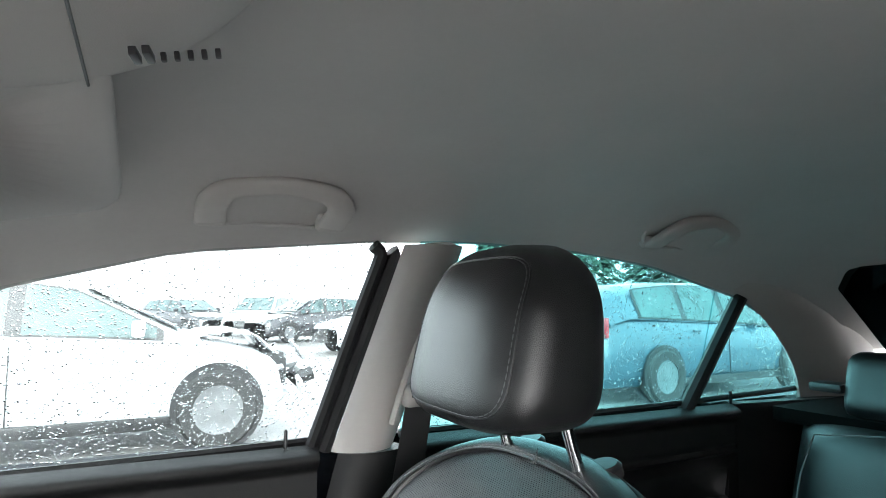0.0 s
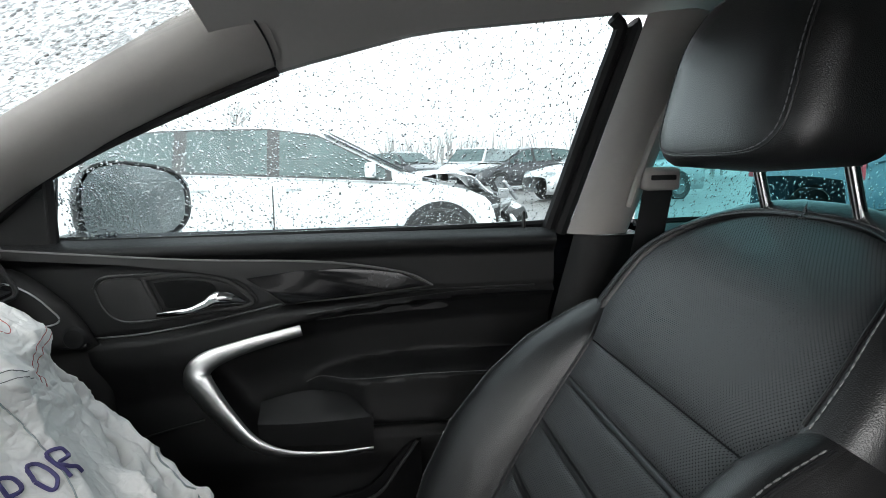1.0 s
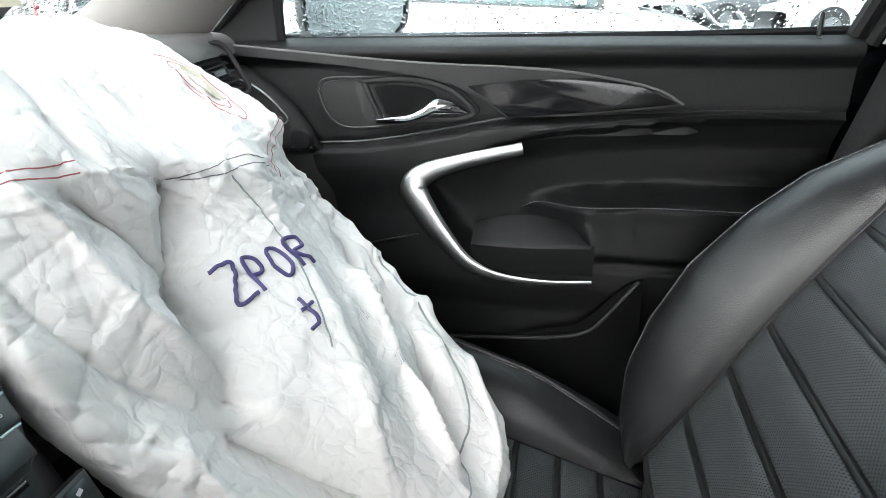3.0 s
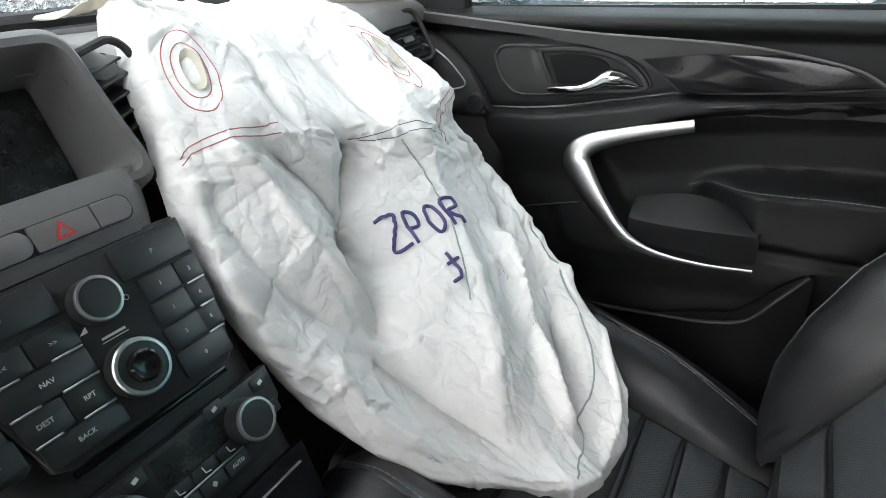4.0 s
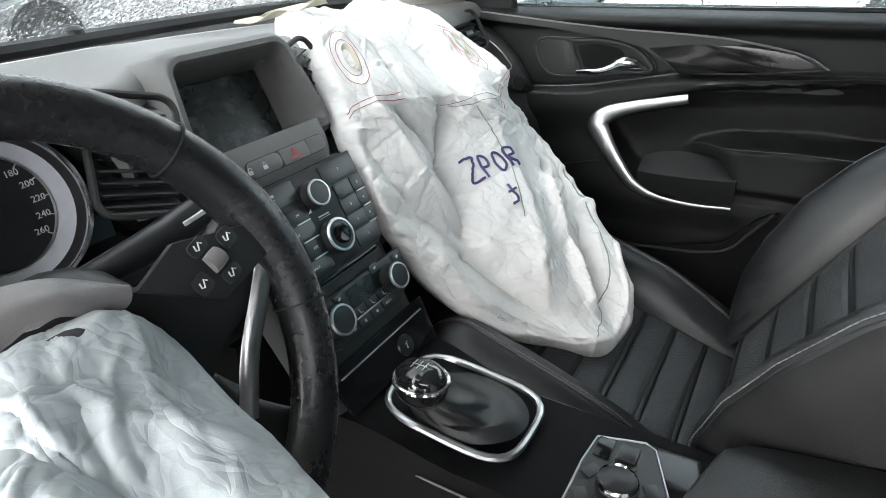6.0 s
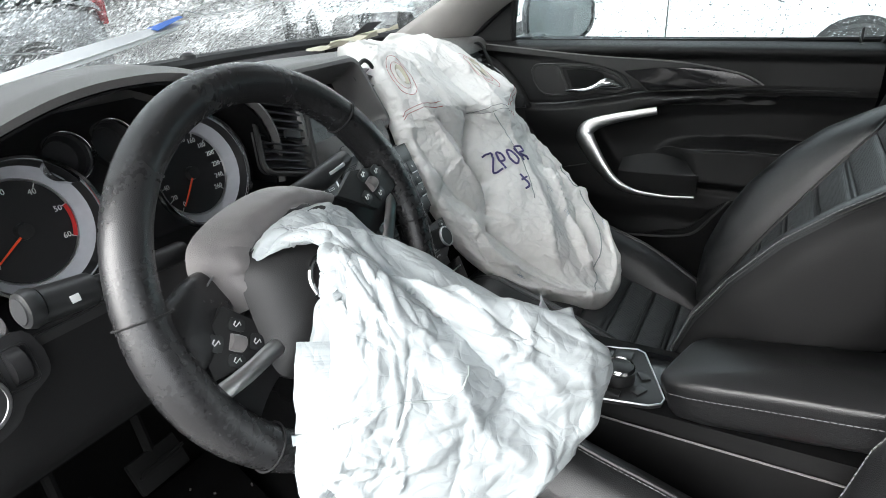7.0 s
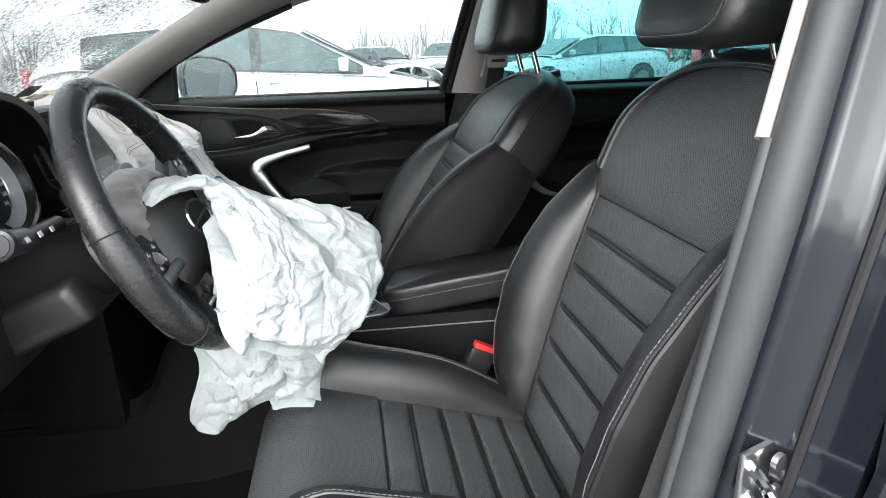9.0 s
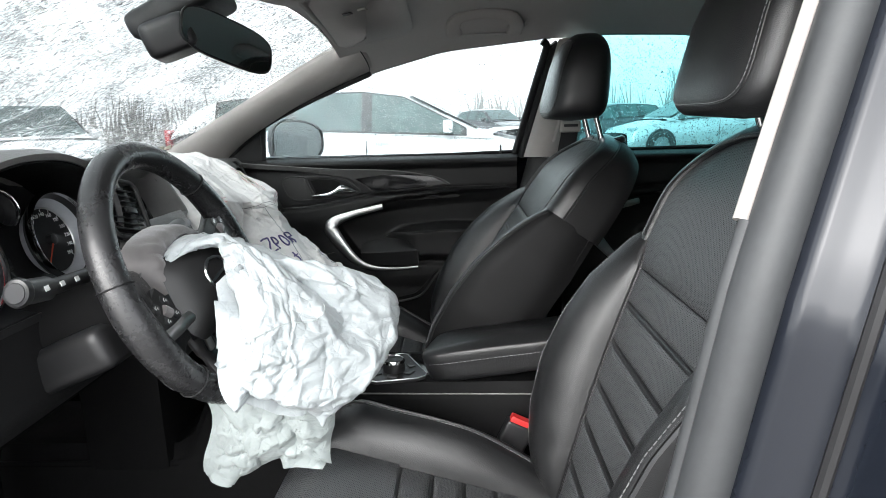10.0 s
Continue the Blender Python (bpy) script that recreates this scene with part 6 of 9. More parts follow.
# light switch and stalks
LSW = thing("light_switch", (-0.36, -0.545, 0.80), "black headlight dial with a chrome ring in a notched plate", "light switch")
LM = facing((-0.342, -0.597, 0.824), (0.97, 0, 0.22))
part("switch_plate", plate(spline([(-0.040, -0.02, 0), (-0.030, 0.028, 0), (0.010, 0.034, 0), (0.056, 0.038, 0), (0.064, -0.002, 0), (0.038, -0.018, 0), (0.020, -0.034, 0), (-0.02, -0.038, 0), (-0.040, -0.02, 0)], 40)[:-1] and [(p.x, p.y) for p in spline([(-0.040, -0.02, 0), (-0.030, 0.028, 0), (0.010, 0.034, 0), (0.056, 0.038, 0), (0.064, -0.002, 0), (0.038, -0.018, 0), (0.020, -0.034, 0), (-0.02, -0.038, 0), (-0.040, -0.02, 0)], 40)[:-1]], LM, 0.004, 0.001), HARD, LSW)
LK = knob(LSW, LM @ pose(0.0, 0.0, 0.004), 0.024, 0.014, BUTTON)
for dy in (0.007, -0.007):
    part("lamp_print", block((0.010, 0.004, 0.0006), LM @ pose(0, dy, 0.0185)), WHITEPRINT, LK, flat=True)
part("thumb_wheel", turned([(0.0, -0.006), (0.016, -0.006), (0.016, 0.006), (0.0, 0.006)], LM @ pose(0.040, 0.014, 0.002, 0, 90, 0), 24), HARD, LSW)
part("thumb_wheel_frame", tube([LM @ Vector((x + 0.040, y + 0.012, 0.005)) for x, y in rounded(0.026, 0.034, 0.004)], 0.0015, 6, True, up=OUT), HARD, LSW)

STALK = thing("indicator_stalk", (-0.29, -0.45, 0.90), "black indicator stalk with a round end button", "column stalk")
part("arm", tube(spline([(-0.285, -0.42, 0.895), (-0.280, -0.50, 0.900), (-0.277, -0.535, 0.905)], 8), 0.0095, 12), HARD, STALK)
part("sleeve", tube([(-0.279, -0.515, 0.902), (-0.277, -0.535, 0.905), (-0.275, -0.557, 0.909)], 0.0138, 16), BUTTON, STALK)
for k in range(3):
    part("stalk_print", block((0.0012, 0.007, 0.006), pose(-0.2625, -0.535 + 0.026 * k, 0.9075 - 0.0015 * k, 0, -20, 0), 0.0003), WHITEPRINT, STALK)
part("end_button", turned([(0.0, 0.0), (0.0155, 0.0), (0.0165, 0.006), (0.0145, 0.012), (0.011, 0.0135), (0.0, 0.012)], axes((-0.275, -0.557, 0.909), (0, 0, 1), (1, 0, 0.2), (0.25, -0.95, 0.2)), 28), BUTTON, STALK)
part("end_face", turned([(0.0, 0.0), (0.0112, 0.0), (0.0106, 0.0012), (0.0, 0.0016)], axes((-0.275 + 0.25 * 0.0133, -0.557 - 0.95 * 0.0133, 0.909 + 0.2 * 0.0133), (0, 0, 1), (1, 0, 0.2), (0.25, -0.95, 0.2)), 28), STALKGREY, STALK, "grey end of the stalk button")
STALK2 = thing("wiper_stalk", (-0.29, -0.28, 0.90), "black wiper stalk with grey markings", "column stalk")
part("arm", tube(spline([(-0.285, -0.30, 0.895), (-0.283, -0.22, 0.903), (-0.285, -0.165, 0.915)], 8), [0.010, 0.011, 0.012, 0.013, 0.014, 0.014, 0.013, 0.012, 0.010], 12), HARD, STALK2)
part("stalk_print", block((0.004, 0.03, 0.004), pose(-0.272, -0.20, 0.912, 8, 0, 0), 0.001), WHITEPRINT, STALK2)

# ---- centre console ----
CON = thing("centre_console", (0.1, 0, 0.30), "black centre console with armrest, silver edges and control panel", "centre console")


def con_body(a, b):
    """The console's top and sides as one saddle along the tunnel."""
    x = -0.72 + 1.40 * a
    w = 0.088 + 0.014 * sstep(-0.05, -0.28, x)
    top = 0.588 + 0.030 * sstep(-0.10, -0.24, x) - 0.14 * sstep(-0.27, -0.36, x)
    prof = [(-w - 0.012, 0.28), (-w - 0.008, 0.45), (-w - 0.002, top - 0.03), (-w + 0.01, top), (w - 0.01, top), (w + 0.002, top - 0.03), (w + 0.008, 0.45), (w + 0.012, 0.28)]
    i = b * (len(prof) - 1)
    k = min(int(i), len(prof) - 2)
    t = i - k
    return (x, prof[k][0] + (prof[k + 1][0] - prof[k][0]) * t, prof[k][1] + (prof[k + 1][1] - prof[k][1]) * t)


# console in the shade-dark plastic: footwell darkness is put into its colour
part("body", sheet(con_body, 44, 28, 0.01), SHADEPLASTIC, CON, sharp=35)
for s in (-1, 1):
    part("silver_edge", tube([(-0.16, s * 0.092, 0.577), (0.1, s * 0.0915, 0.571), (0.42, s * 0.0915, 0.566)], 0.0014, 6), HUBGREY, CON)


def arm_top(a, b):
    """The padded lid: a slab with soft edges and a slanting front, wider to the rear."""
    ang = 2 * math.pi * a
    px, py = math.cos(ang), math.sin(ang)
    sq = (abs(px) ** 9 + abs(py) ** 9) ** (-1 / 9)
    z = -1 + 2 * b
    r = (1 - abs(z) ** 8) ** 0.125
    X, Y = 0.170 * px * sq * r, (0.070 + 0.006 * px) * py * sq * r
    return (0.290 + X + 0.28 * Y - 0.012 * z * (px < 0), -0.010 + Y, 0.612 + 0.033 * z + 0.045 * (X / 0.17 + 1) * 0.5 - 0.003 * (Y / 0.07) ** 2)


arm = part("armrest", sheet(arm_top, 48, 16, 0, True), LEATHER, CON, "black leather armrest lid", sharp=80)
part("armrest_seam", stitches([arm_top(k / 48, 0.62) for k in range(49)], 0.0008), GREYTHREAD, arm)
part("armrest_back", block((0.13, 0.130, 0.12), pose(0.50, 0.0, 0.645, 0, -25, 0), 0.025, segments=3), LEATHER, CON)
part("tray", block((0.10, 0.105, 0.012), pose(0.095, 0.01, 0.584), 0.004), PIANO, CON)
panel = part("control_panel", plate([(-0.032, -0.064), (0.044, -0.050), (0.058, -0.040), (0.060, -0.028), (0.016, 0.070), (0.004, 0.076), (-0.046, 0.062), (-0.050, 0.020), (-0.050, -0.045), (-0.044, -0.060)], pose(0.048, -0.022, 0.588), 0.006, 0.002), HARD, CON)
part("panel_edge", tube([(0.048 + x, -0.022 + y, 0.594) for x, y in [(-0.032, -0.064), (0.044, -0.050), (0.058, -0.040), (0.060, -0.028), (0.016, 0.070), (0.004, 0.076), (-0.046, 0.062), (-0.050, 0.020), (-0.050, -0.045), (-0.044, -0.060)]], 0.0014, 6, True), SATIN, panel)
DK = part("rotary_knob", turned([(0.022, 0), (0.022, 0.008), (0.0205, 0.020), (0.017, 0.0225), (0.0, 0.0225)], pose(0.043, -0.030, 0.594), 36), HARD, panel)
part("chrome_ring", turned([(0.0175, 0.021), (0.0195, 0.0235), (0.0215, 0.021), (0.0218, 0.017)], pose(0.043, -0.030, 0.594), 36, ring=True), CHROME, DK)
for k in range(6):
    g = radians(60 * k + 30)
    part("button", block((0.020, 0.014, 0.004), pose(0.043 + 0.036 * math.cos(g), -0.030 + 0.036 * math.sin(g), 0.595, 0, 0, math.degrees(g) + 90), 0.0015), BUTTON, panel)
part("parking_brake_switch", block((0.022, 0.026, 0.010), pose(0.040, 0.024, 0.596), 0.003), BUTTON, panel, "parking brake switch")
part("coin_slot", block((0.018, 0.030, 0.002), pose(0.014, 0.026, 0.5948), 0.001), PIANO, panel)

GEAR = thing("gear_lever", (-0.16, -0.01, 0.58), "black gear knob with chrome band in a leather gaiter", "gear lever")
gring = [(-0.15 + 0.085 * math.cos(t) * (abs(math.cos(t)) ** 4 + abs(math.sin(t)) ** 4) ** -0.25, 0.005 + 0.062 * math.sin(t) * (abs(math.cos(t)) ** 4 + abs(math.sin(t)) ** 4) ** -0.25, 0.607 - 0.12 * 0.085 * math.cos(t)) for t in [2 * math.pi * k / 48 for k in range(48)]]
part("chrome_frame", tube(gring, 0.0048, 8, True), SATIN, GEAR, "chrome frame round the gaiter")


def gaiter(a, b):
    ang = 2 * math.pi * a
    r = 1 - 0.80 * b ** 0.7
    fold = 1 + 0.07 * math.sin(5 * ang + 9 * b) * math.sin(math.pi * b)
    return (-0.15 + 0.08 * r * math.cos(ang) * fold - 0.015 * b, 0.005 - 0.045 * b + 0.058 * r * math.sin(ang) * fold, 0.604 + 0.045 * b + 0.006 * math.sin(12 * b) * (1 - b))


part("gaiter", sheet(gaiter, 40, 14, 0.002, True), LEATHER, GEAR)
part("lever", tube([(-0.15, -0.015, 0.62), (-0.165, -0.045, 0.655)], 0.009, 12, up=(1, 0, 0)), CHROME, GEAR)


def gknob(a, b):
    ang = 2 * math.pi * a
    z = -1 + 2 * b
    r = max(0.0, 1 - abs(z) ** 2.6) ** (1 / 2.6)
    return (-0.170 + 0.031 * r * math.cos(ang), -0.052 + 0.026 * r * math.sin(ang), 0.672 + 0.024 * z)


gk = part("knob", sheet(gknob, 32, 16, 0, True), GLOSSKNOB, GEAR, sharp=80)
part("chrome_band", tube([gknob(k / 32, 0.60) for k in range(32)], 0.003, 8, True), CHROME, gk)
part("shift_print", block((0.018, 0.001, 0.0006), pose(-0.170, -0.052, 0.6963)), WHITEPRINT, gk, flat=True)
for dy in (-0.007, 0.0, 0.007):
    part("shift_print", block((0.001, 0.014, 0.0006), pose(-0.170 + dy, -0.052, 0.6963)), WHITEPRINT, gk, flat=True)
# ---- steering wheel, turned a little to the left ----
WC, WTILT, WTURN = Vector((-0.19, -0.357, 0.873)), 25.0, 17.0
WN = Vector((math.cos(radians(WTILT)), 0, math.sin(radians(WTILT))))
WM = axes(WC, (0, 1, 0), WN.cross(Vector((0, 1, 0))), WN)
WS = WM @ pose(0, 0, 0, 0, 0, WTURN)
WHEEL = thing("steering_wheel", WC, "worn black leather steering wheel with a burst-open hub cover", "steering wheel")
R0, RT = 0.1670, 23.0
RN = Vector((math.cos(radians(RT)), 0, math.sin(radians(RT))))
RM = axes((-0.179, -0.370, 0.884), (0, 1, 0), RN.cross(Vector((0, 1, 0))), RN)
ring = [RM @ Vector((R0 * math.cos(2 * math.pi * k / 96), R0 * math.sin(2 * math.pi * k / 96), 0)) for k in range(96)]
rads = [0.0178 + 0.0025 * math.exp(-((((k * 3.75 - WTURN + 180) % 360 - 180) / 22) ** 2)) + 0.0025 * math.exp(-((((k * 3.75 - WTURN) % 360 - 180) / 22) ** 2)) for k in range(96)]
rim = part("rim", tube(ring, rads, 18, True, up=RN), RIMHIDE, WHEEL, "scuffed black leather rim", sharp=80)
for g in (WTURN - 25, WTURN + 25, WTURN + 155, WTURN + 205):
    c = RM @ Vector((R0 * math.cos(radians(g)), R0 * math.sin(radians(g)), 0))
    t = (RM.to_3x3() @ Vector((-math.sin(radians(g)), math.cos(radians(g)), 0))).normalized()
    s = (RM.to_3x3() @ Vector((math.cos(radians(g)), math.sin(radians(g)), 0))).normalized()
    part("rim_seam", tube([c + 0.0196 * (math.cos(a) * s + math.sin(a) * RN) for a in [2 * math.pi * k / 24 for k in range(24)]], 0.0009, 6, True, up=t), RUBBER, rim)


def spoke(sgn):
    """A side spoke that carries a switch pod."""
    def f(a, b):
        u = 0.055 + 0.120 * a
        h = 0.045 - 0.016 * math.sin(math.pi * a)
        ang = 2 * math.pi * b
        px, py = math.cos(ang), math.sin(ang)
        sq = (abs(px) ** 4 + abs(py) ** 4) ** -0.25
        return WS @ Vector((sgn * u, -0.012 + h * px * sq, -0.012 + 0.012 * py * sq + 0.012 * a))

    bm = bmesh.new()
    n, k = 12, 20
    rows = [[bm.verts.new(f(i / n, j / k)) for j in range(k)] for i in range(n + 1)]
    for i in range(n):
        for j in range(k):
            bm.faces.new((rows[i][j], rows[i][(j + 1) % k], rows[i + 1][(j + 1) % k], rows[i + 1][j]))
    bm.faces.new(rows[0])
    bm.faces.new(rows[-1])
    sp = part("spoke", bm, HARD, WHEEL)
    outline = [(-0.152, -0.008), (-0.118, 0.010), (-0.088, -0.026), (-0.104, -0.044), (-0.154, -0.036)] if sgn < 0 else [(0.044, 0.046), (0.078, 0.062), (0.134, 0.052), (0.142, 0.028), (0.092, 0.014)]
    cx, cy = sum(x for x, y in outline) / 5, sum(y for x, y in outline) / 5
    pod = part("switch_pod", plate(outline[::-1] if sgn > 0 else outline[::-1], WM @ pose(0, 0, 0.012 if sgn < 0 else 0.022), 0.006, 0.002), FASCIA, sp)
    turn = -40 if sgn < 0 else 20
    pm = WM @ pose(cx, cy, 0.018 if sgn < 0 else 0.028, 0, 0, turn)
    for x, y, w, h in ((-0.018, -0.004, 0.013, 0.013), (-0.002, 0.014, 0.015, 0.010), (0.018, 0.004, 0.013, 0.013), (0.002, -0.014, 0.015, 0.010)):
        b = part("button", plate(rounded(w, h, 0.003, 2), pm @ pose(x, y, -0.0005), 0.002, 0.0006), BUTTON, pod)
        part("print", tube([pm @ Vector((x + 0.0032 * math.cos(g), y + 0.0026 * math.sin(2 * g), 0.0018)) for g in (0, 1, 2, 3, 4)], 0.0006, 5), WHITEPRINT, b)
    part("thumb_roller", turned([(0.0, -0.006), (0.0065, -0.006), (0.0070, 0.0), (0.0065, 0.006), (0.0, 0.006)], pm @ pose(0, 0, 0.0, 0, 90, 0), 20), HUBGREY, pod)
    line = [(-0.163, -0.047, 0.016), (-0.130, -0.045, 0.022), (-0.098, -0.041, 0.026), (-0.088, -0.049, 0.026), (-0.080, -0.064, 0.022), (-0.066, -0.090, 0.012)] if sgn < 0 else [(0.150, 0.062, 0.012), (0.150, 0.036, 0.016), (0.128, 0.006, 0.014), (0.100, -0.030, 0.008), (0.08, -0.07, 0.0)]
    part("spoke_trim", tube(spline([WM @ Vector(p) for p in line], 20), 0.0075, 10, up=WN, flat=0.6), SATIN, sp, "satin silver spoke trim")


spoke(-1)
spoke(1)
for sgn in (-1, 1):
    part("lower_spoke", tube(spline([WS @ Vector((sgn * 0.045, -0.05, -0.02)), WS @ Vector((sgn * 0.058, -0.10, -0.015)), WS @ Vector((sgn * 0.085, -0.160, 0.0))], 12), [0.024] * 5 + [0.020] * 8, 12, up=WN, flat=0.5), HARD, WHEEL)


def hub(a, b):
    ang = 2 * math.pi * a
    px, py = math.cos(ang), math.sin(ang)
    sq = (abs(px) ** 3 + abs(py) ** 3) ** (-1 / 3)
    r = math.sin(math.pi * 0.5 * b)
    return WS @ Vector((0.085 * px * sq * r, -0.008 + 0.075 * py * sq * r, -0.055 + 0.035 * math.cos(math.pi * 0.5 * b)))


part("hub_base", sheet(hub, 32, 10, 0.006, True), HARD, WHEEL)


def wl(x, y, z):
    return WM @ Vector((x, y, z))


LIP_OUT = spline([(-0.092, -0.004, -0.004), (-0.106, 0.024, -0.012), (-0.107, 0.048, -0.012), (-0.090, 0.066, -0.008), (-0.033, 0.077, -0.004), (0.011, 0.072, -0.002), (0.047, 0.050, 0.0)], 60)
LIP_IN = spline([(-0.088, -0.002, 0.014), (-0.083, 0.018, 0.020), (-0.078, 0.035, 0.020), (-0.060, 0.043, 0.018), (-0.035, 0.050, 0.020), (0.0, 0.054, 0.022), (0.040, 0.044, 0.014)], 60)


def lip(a, b):
    """The torn edge of the hub cover: a crescent bent outwards, widest on its left."""
    p = along(LIP_OUT, a).lerp(along(LIP_IN, a), b)
    z = p.z + 0.012 * math.sin(math.pi * b) + 0.003 * noise.noise(Vector((a * 9, b * 3, 5.0)))
    return wl(p.x + 0.002 * b * noise.noise(Vector((a * 22, 0.3, 2.0))), p.y + 0.003 * b * noise.noise(Vector((a * 22, 4.3, 2.0))), z)


part("torn_cover", sheet(lip, 60, 12, 0.004), HUBGREY, WHEEL, "torn grey hub cover bent open", sharp=60)
part("leather_spoke", strap(spline([wl(-0.098, 0.022, -0.010), wl(-0.116, 0.016, -0.002), wl(-0.138, 0.008, 0.006), wl(-0.160, -0.002, 0.010), wl(-0.172, -0.008, 0.006)], 24), [0.040 + 0.014 * math.sin(math.pi * k / 24) + 0.010 * sstep(16, 24, k) for k in range(25)], 0.024, WN, 20, 3.0), RIMHIDE, WHEEL, "scuffed leather-wrapped spoke", sharp=70)
part("spoke_stitching", tube([wl(-0.100 - 0.062 * t, 0.034 - 0.026 * t, 0.004 + 0.012 * t) for t in [k / 16 for k in range(17)]], 0.0009, 5), GREYTHREAD, WHEEL)
part("tear", tube([wl(-0.094, 0.044, 0.017), wl(-0.078, 0.041, 0.021), wl(-0.068, 0.042, 0.020)], [0.0006, 0.0014, 0.0016], 6), PIANO, WHEEL)


def pad(a, b):
    """The thick centre pad, hinged out of the hub and tipped."""
    x = -0.084 + 0.092 * a
    y = 0.026 + 0.014 * a - 0.095 * b
    edge = (1 - abs(2 * a - 1) ** 5) * (1 - abs(2 * b - 1) ** 5)
    return wl(x - 0.012 * b, y, 0.012 + 0.016 * edge + 0.026 * a)


cover = part("centre_pad", sheet(pad, 20, 20, 0.012), FASCIA, WHEEL, "dark centre pad with a plain silver ring")
bc = wl(-0.034, -0.012, 0.056)
part("badge_ring", tube([bc + 0.022 * (math.cos(t) * (WM.to_3x3() @ Vector((0.95, 0.0, 0.30))) + math.sin(t) * (WM.to_3x3() @ Vector((0.0, 1, 0)))) for t in [2 * math.pi * k / 32 for k in range(32)]], 0.0026, 8, True, up=WN), CHROME, cover, "plain silver ring badge")
part("badge_bar", tube([bc + WM.to_3x3() @ Vector((-0.024, -0.008, -0.008)), bc + WM.to_3x3() @ Vector((0.020, 0.006, 0.008))], 0.0022, 6, up=WN), CHROME, cover)

COL = thing("steering_column", (-0.33, -0.40, 0.80), "black plastic steering column shroud", "steering column")
# shroud and backing take the same shade-dark colour
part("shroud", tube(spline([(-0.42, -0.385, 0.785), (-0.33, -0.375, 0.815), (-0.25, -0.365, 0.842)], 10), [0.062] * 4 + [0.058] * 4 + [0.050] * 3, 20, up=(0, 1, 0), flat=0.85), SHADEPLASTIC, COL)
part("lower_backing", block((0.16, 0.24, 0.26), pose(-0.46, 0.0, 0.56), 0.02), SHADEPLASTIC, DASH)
part("lower_shroud", block((0.16, 0.13, 0.06), pose(-0.34, -0.38, 0.775, 0, -22, 0), 0.02, segments=3), HARD, COL)

# ---- burst airbags ----
SKIN = {}


def facets(x, y, cell, seed, turn=0.0, stretch=1.0):
    """Height of crumpled cloth made of flat facets that meet in sharp creases, for a slope of about one."""
    rng = np.random.RandomState(seed)
    c, s = math.cos(turn), math.sin(turn)
    u, v = (c * x + s * y) / stretch / cell, (c * y - s * x) / cell
    out = np.zeros_like(u)
    for sign in (1, -1):
        gx, gy = np.meshgrid(np.arange(math.floor(u.min()) - 1, math.ceil(u.max()) + 2), np.arange(math.floor(v.min()) - 1, math.ceil(v.max()) + 2))
        px = (gx + rng.uniform(-0.5, 0.5, gx.shape)).ravel()
        py = (gy + rng.uniform(-0.5, 0.5, gy.shape)).ravel()
        off = rng.uniform(-0.12, 0.12, px.shape)
        best = np.full(u.shape, -1e9)
        for a, b, o in zip(px, py, off):
            best = np.maximum(best, a * u + b * v - 0.5 * (a * a + b * b) + o)
        out += sign * best
    return out * cell


def crease(x, y, line, size):
    """Distance, in metres, from a bent line given by its (a, b) places."""
    pts = [(p.x * size[0], p.y * size[1]) for p in spline([(a, b, 0) for a, b in line], 16)]
    best = np.full(x.shape, 1e9)
    for (ax, ay), (bx, by) in zip(pts, pts[1:]):
        dx, dy = bx - ax, by - ay
        t = np.clip(((x - ax) * dx + (y - ay) * dy) / (dx * dx + dy * dy + 1e-12), 0, 1)
        best = np.minimum(best, np.hypot(x - ax - t * dx, y - ay - t * dy))
    return best


def settle(p, n, h, seed, slack, rounds=120, hold=0.003, bend=0.006):
    """Lets slack cloth buckle: the sheet keeps its own lengths, a little longer than the form it lies on."""
    goal = p + n * h[..., None]
    rng = np.random.RandomState(seed + 5)
    nu, nv = h.shape
    rough = np.zeros_like(h)
    for step, size in ((28, 0.0035), (13, 0.0022), (6, 0.0010)):
        low = rng.normal(size=(nu // step + 3, nv // step + 3))
        i, j = np.arange(nu) / step, np.arange(nv) / step
        k, q = i.astype(int), j.astype(int)
        s, t = (i - k)[:, None], (j - q)[None, :]
        rough += size * ((1 - s) * (1 - t) * low[k][:, q] + s * (1 - t) * low[k + 1][:, q] + (1 - s) * t * low[k][:, q + 1] + s * t * low[k + 1][:, q + 1])
    spot = 0.4 + 0.6 * np.clip(0.5 + 130 * rough, 0, 2)
    x = goal + n * rough[..., None]
    ends = [((slice(1, None), slice(None)), (slice(None, -1), slice(None))), ((slice(None), slice(1, None)), (slice(None), slice(None, -1))), ((slice(1, None), slice(1, None)), (slice(None, -1), slice(None, -1))), ((slice(1, None), slice(None, -1)), (slice(None, -1), slice(1, None)))]
    rest = [np.linalg.norm(goal[a] - goal[b], axis=-1) * (1 + slack * spot[a]) for a, b in ends]
    for _ in range(rounds):
        move = np.zeros_like(x)
        for (a, b), r in zip(ends, rest):
            d = x[a] - x[b]
            size = np.linalg.norm(d, axis=-1) + 1e-9
            c = d * (0.5 * (r - size) / size)[..., None]
            move[a] += c
            move[b] -= c
        x += 0.22 * move + hold * (goal - x)
        x[1:-1, 1:-1] += bend * (0.25 * (x[2:, 1:-1] + x[:-2, 1:-1] + x[1:-1, 2:] + x[1:-1, :-2]) - x[1:-1, 1:-1])
    return x


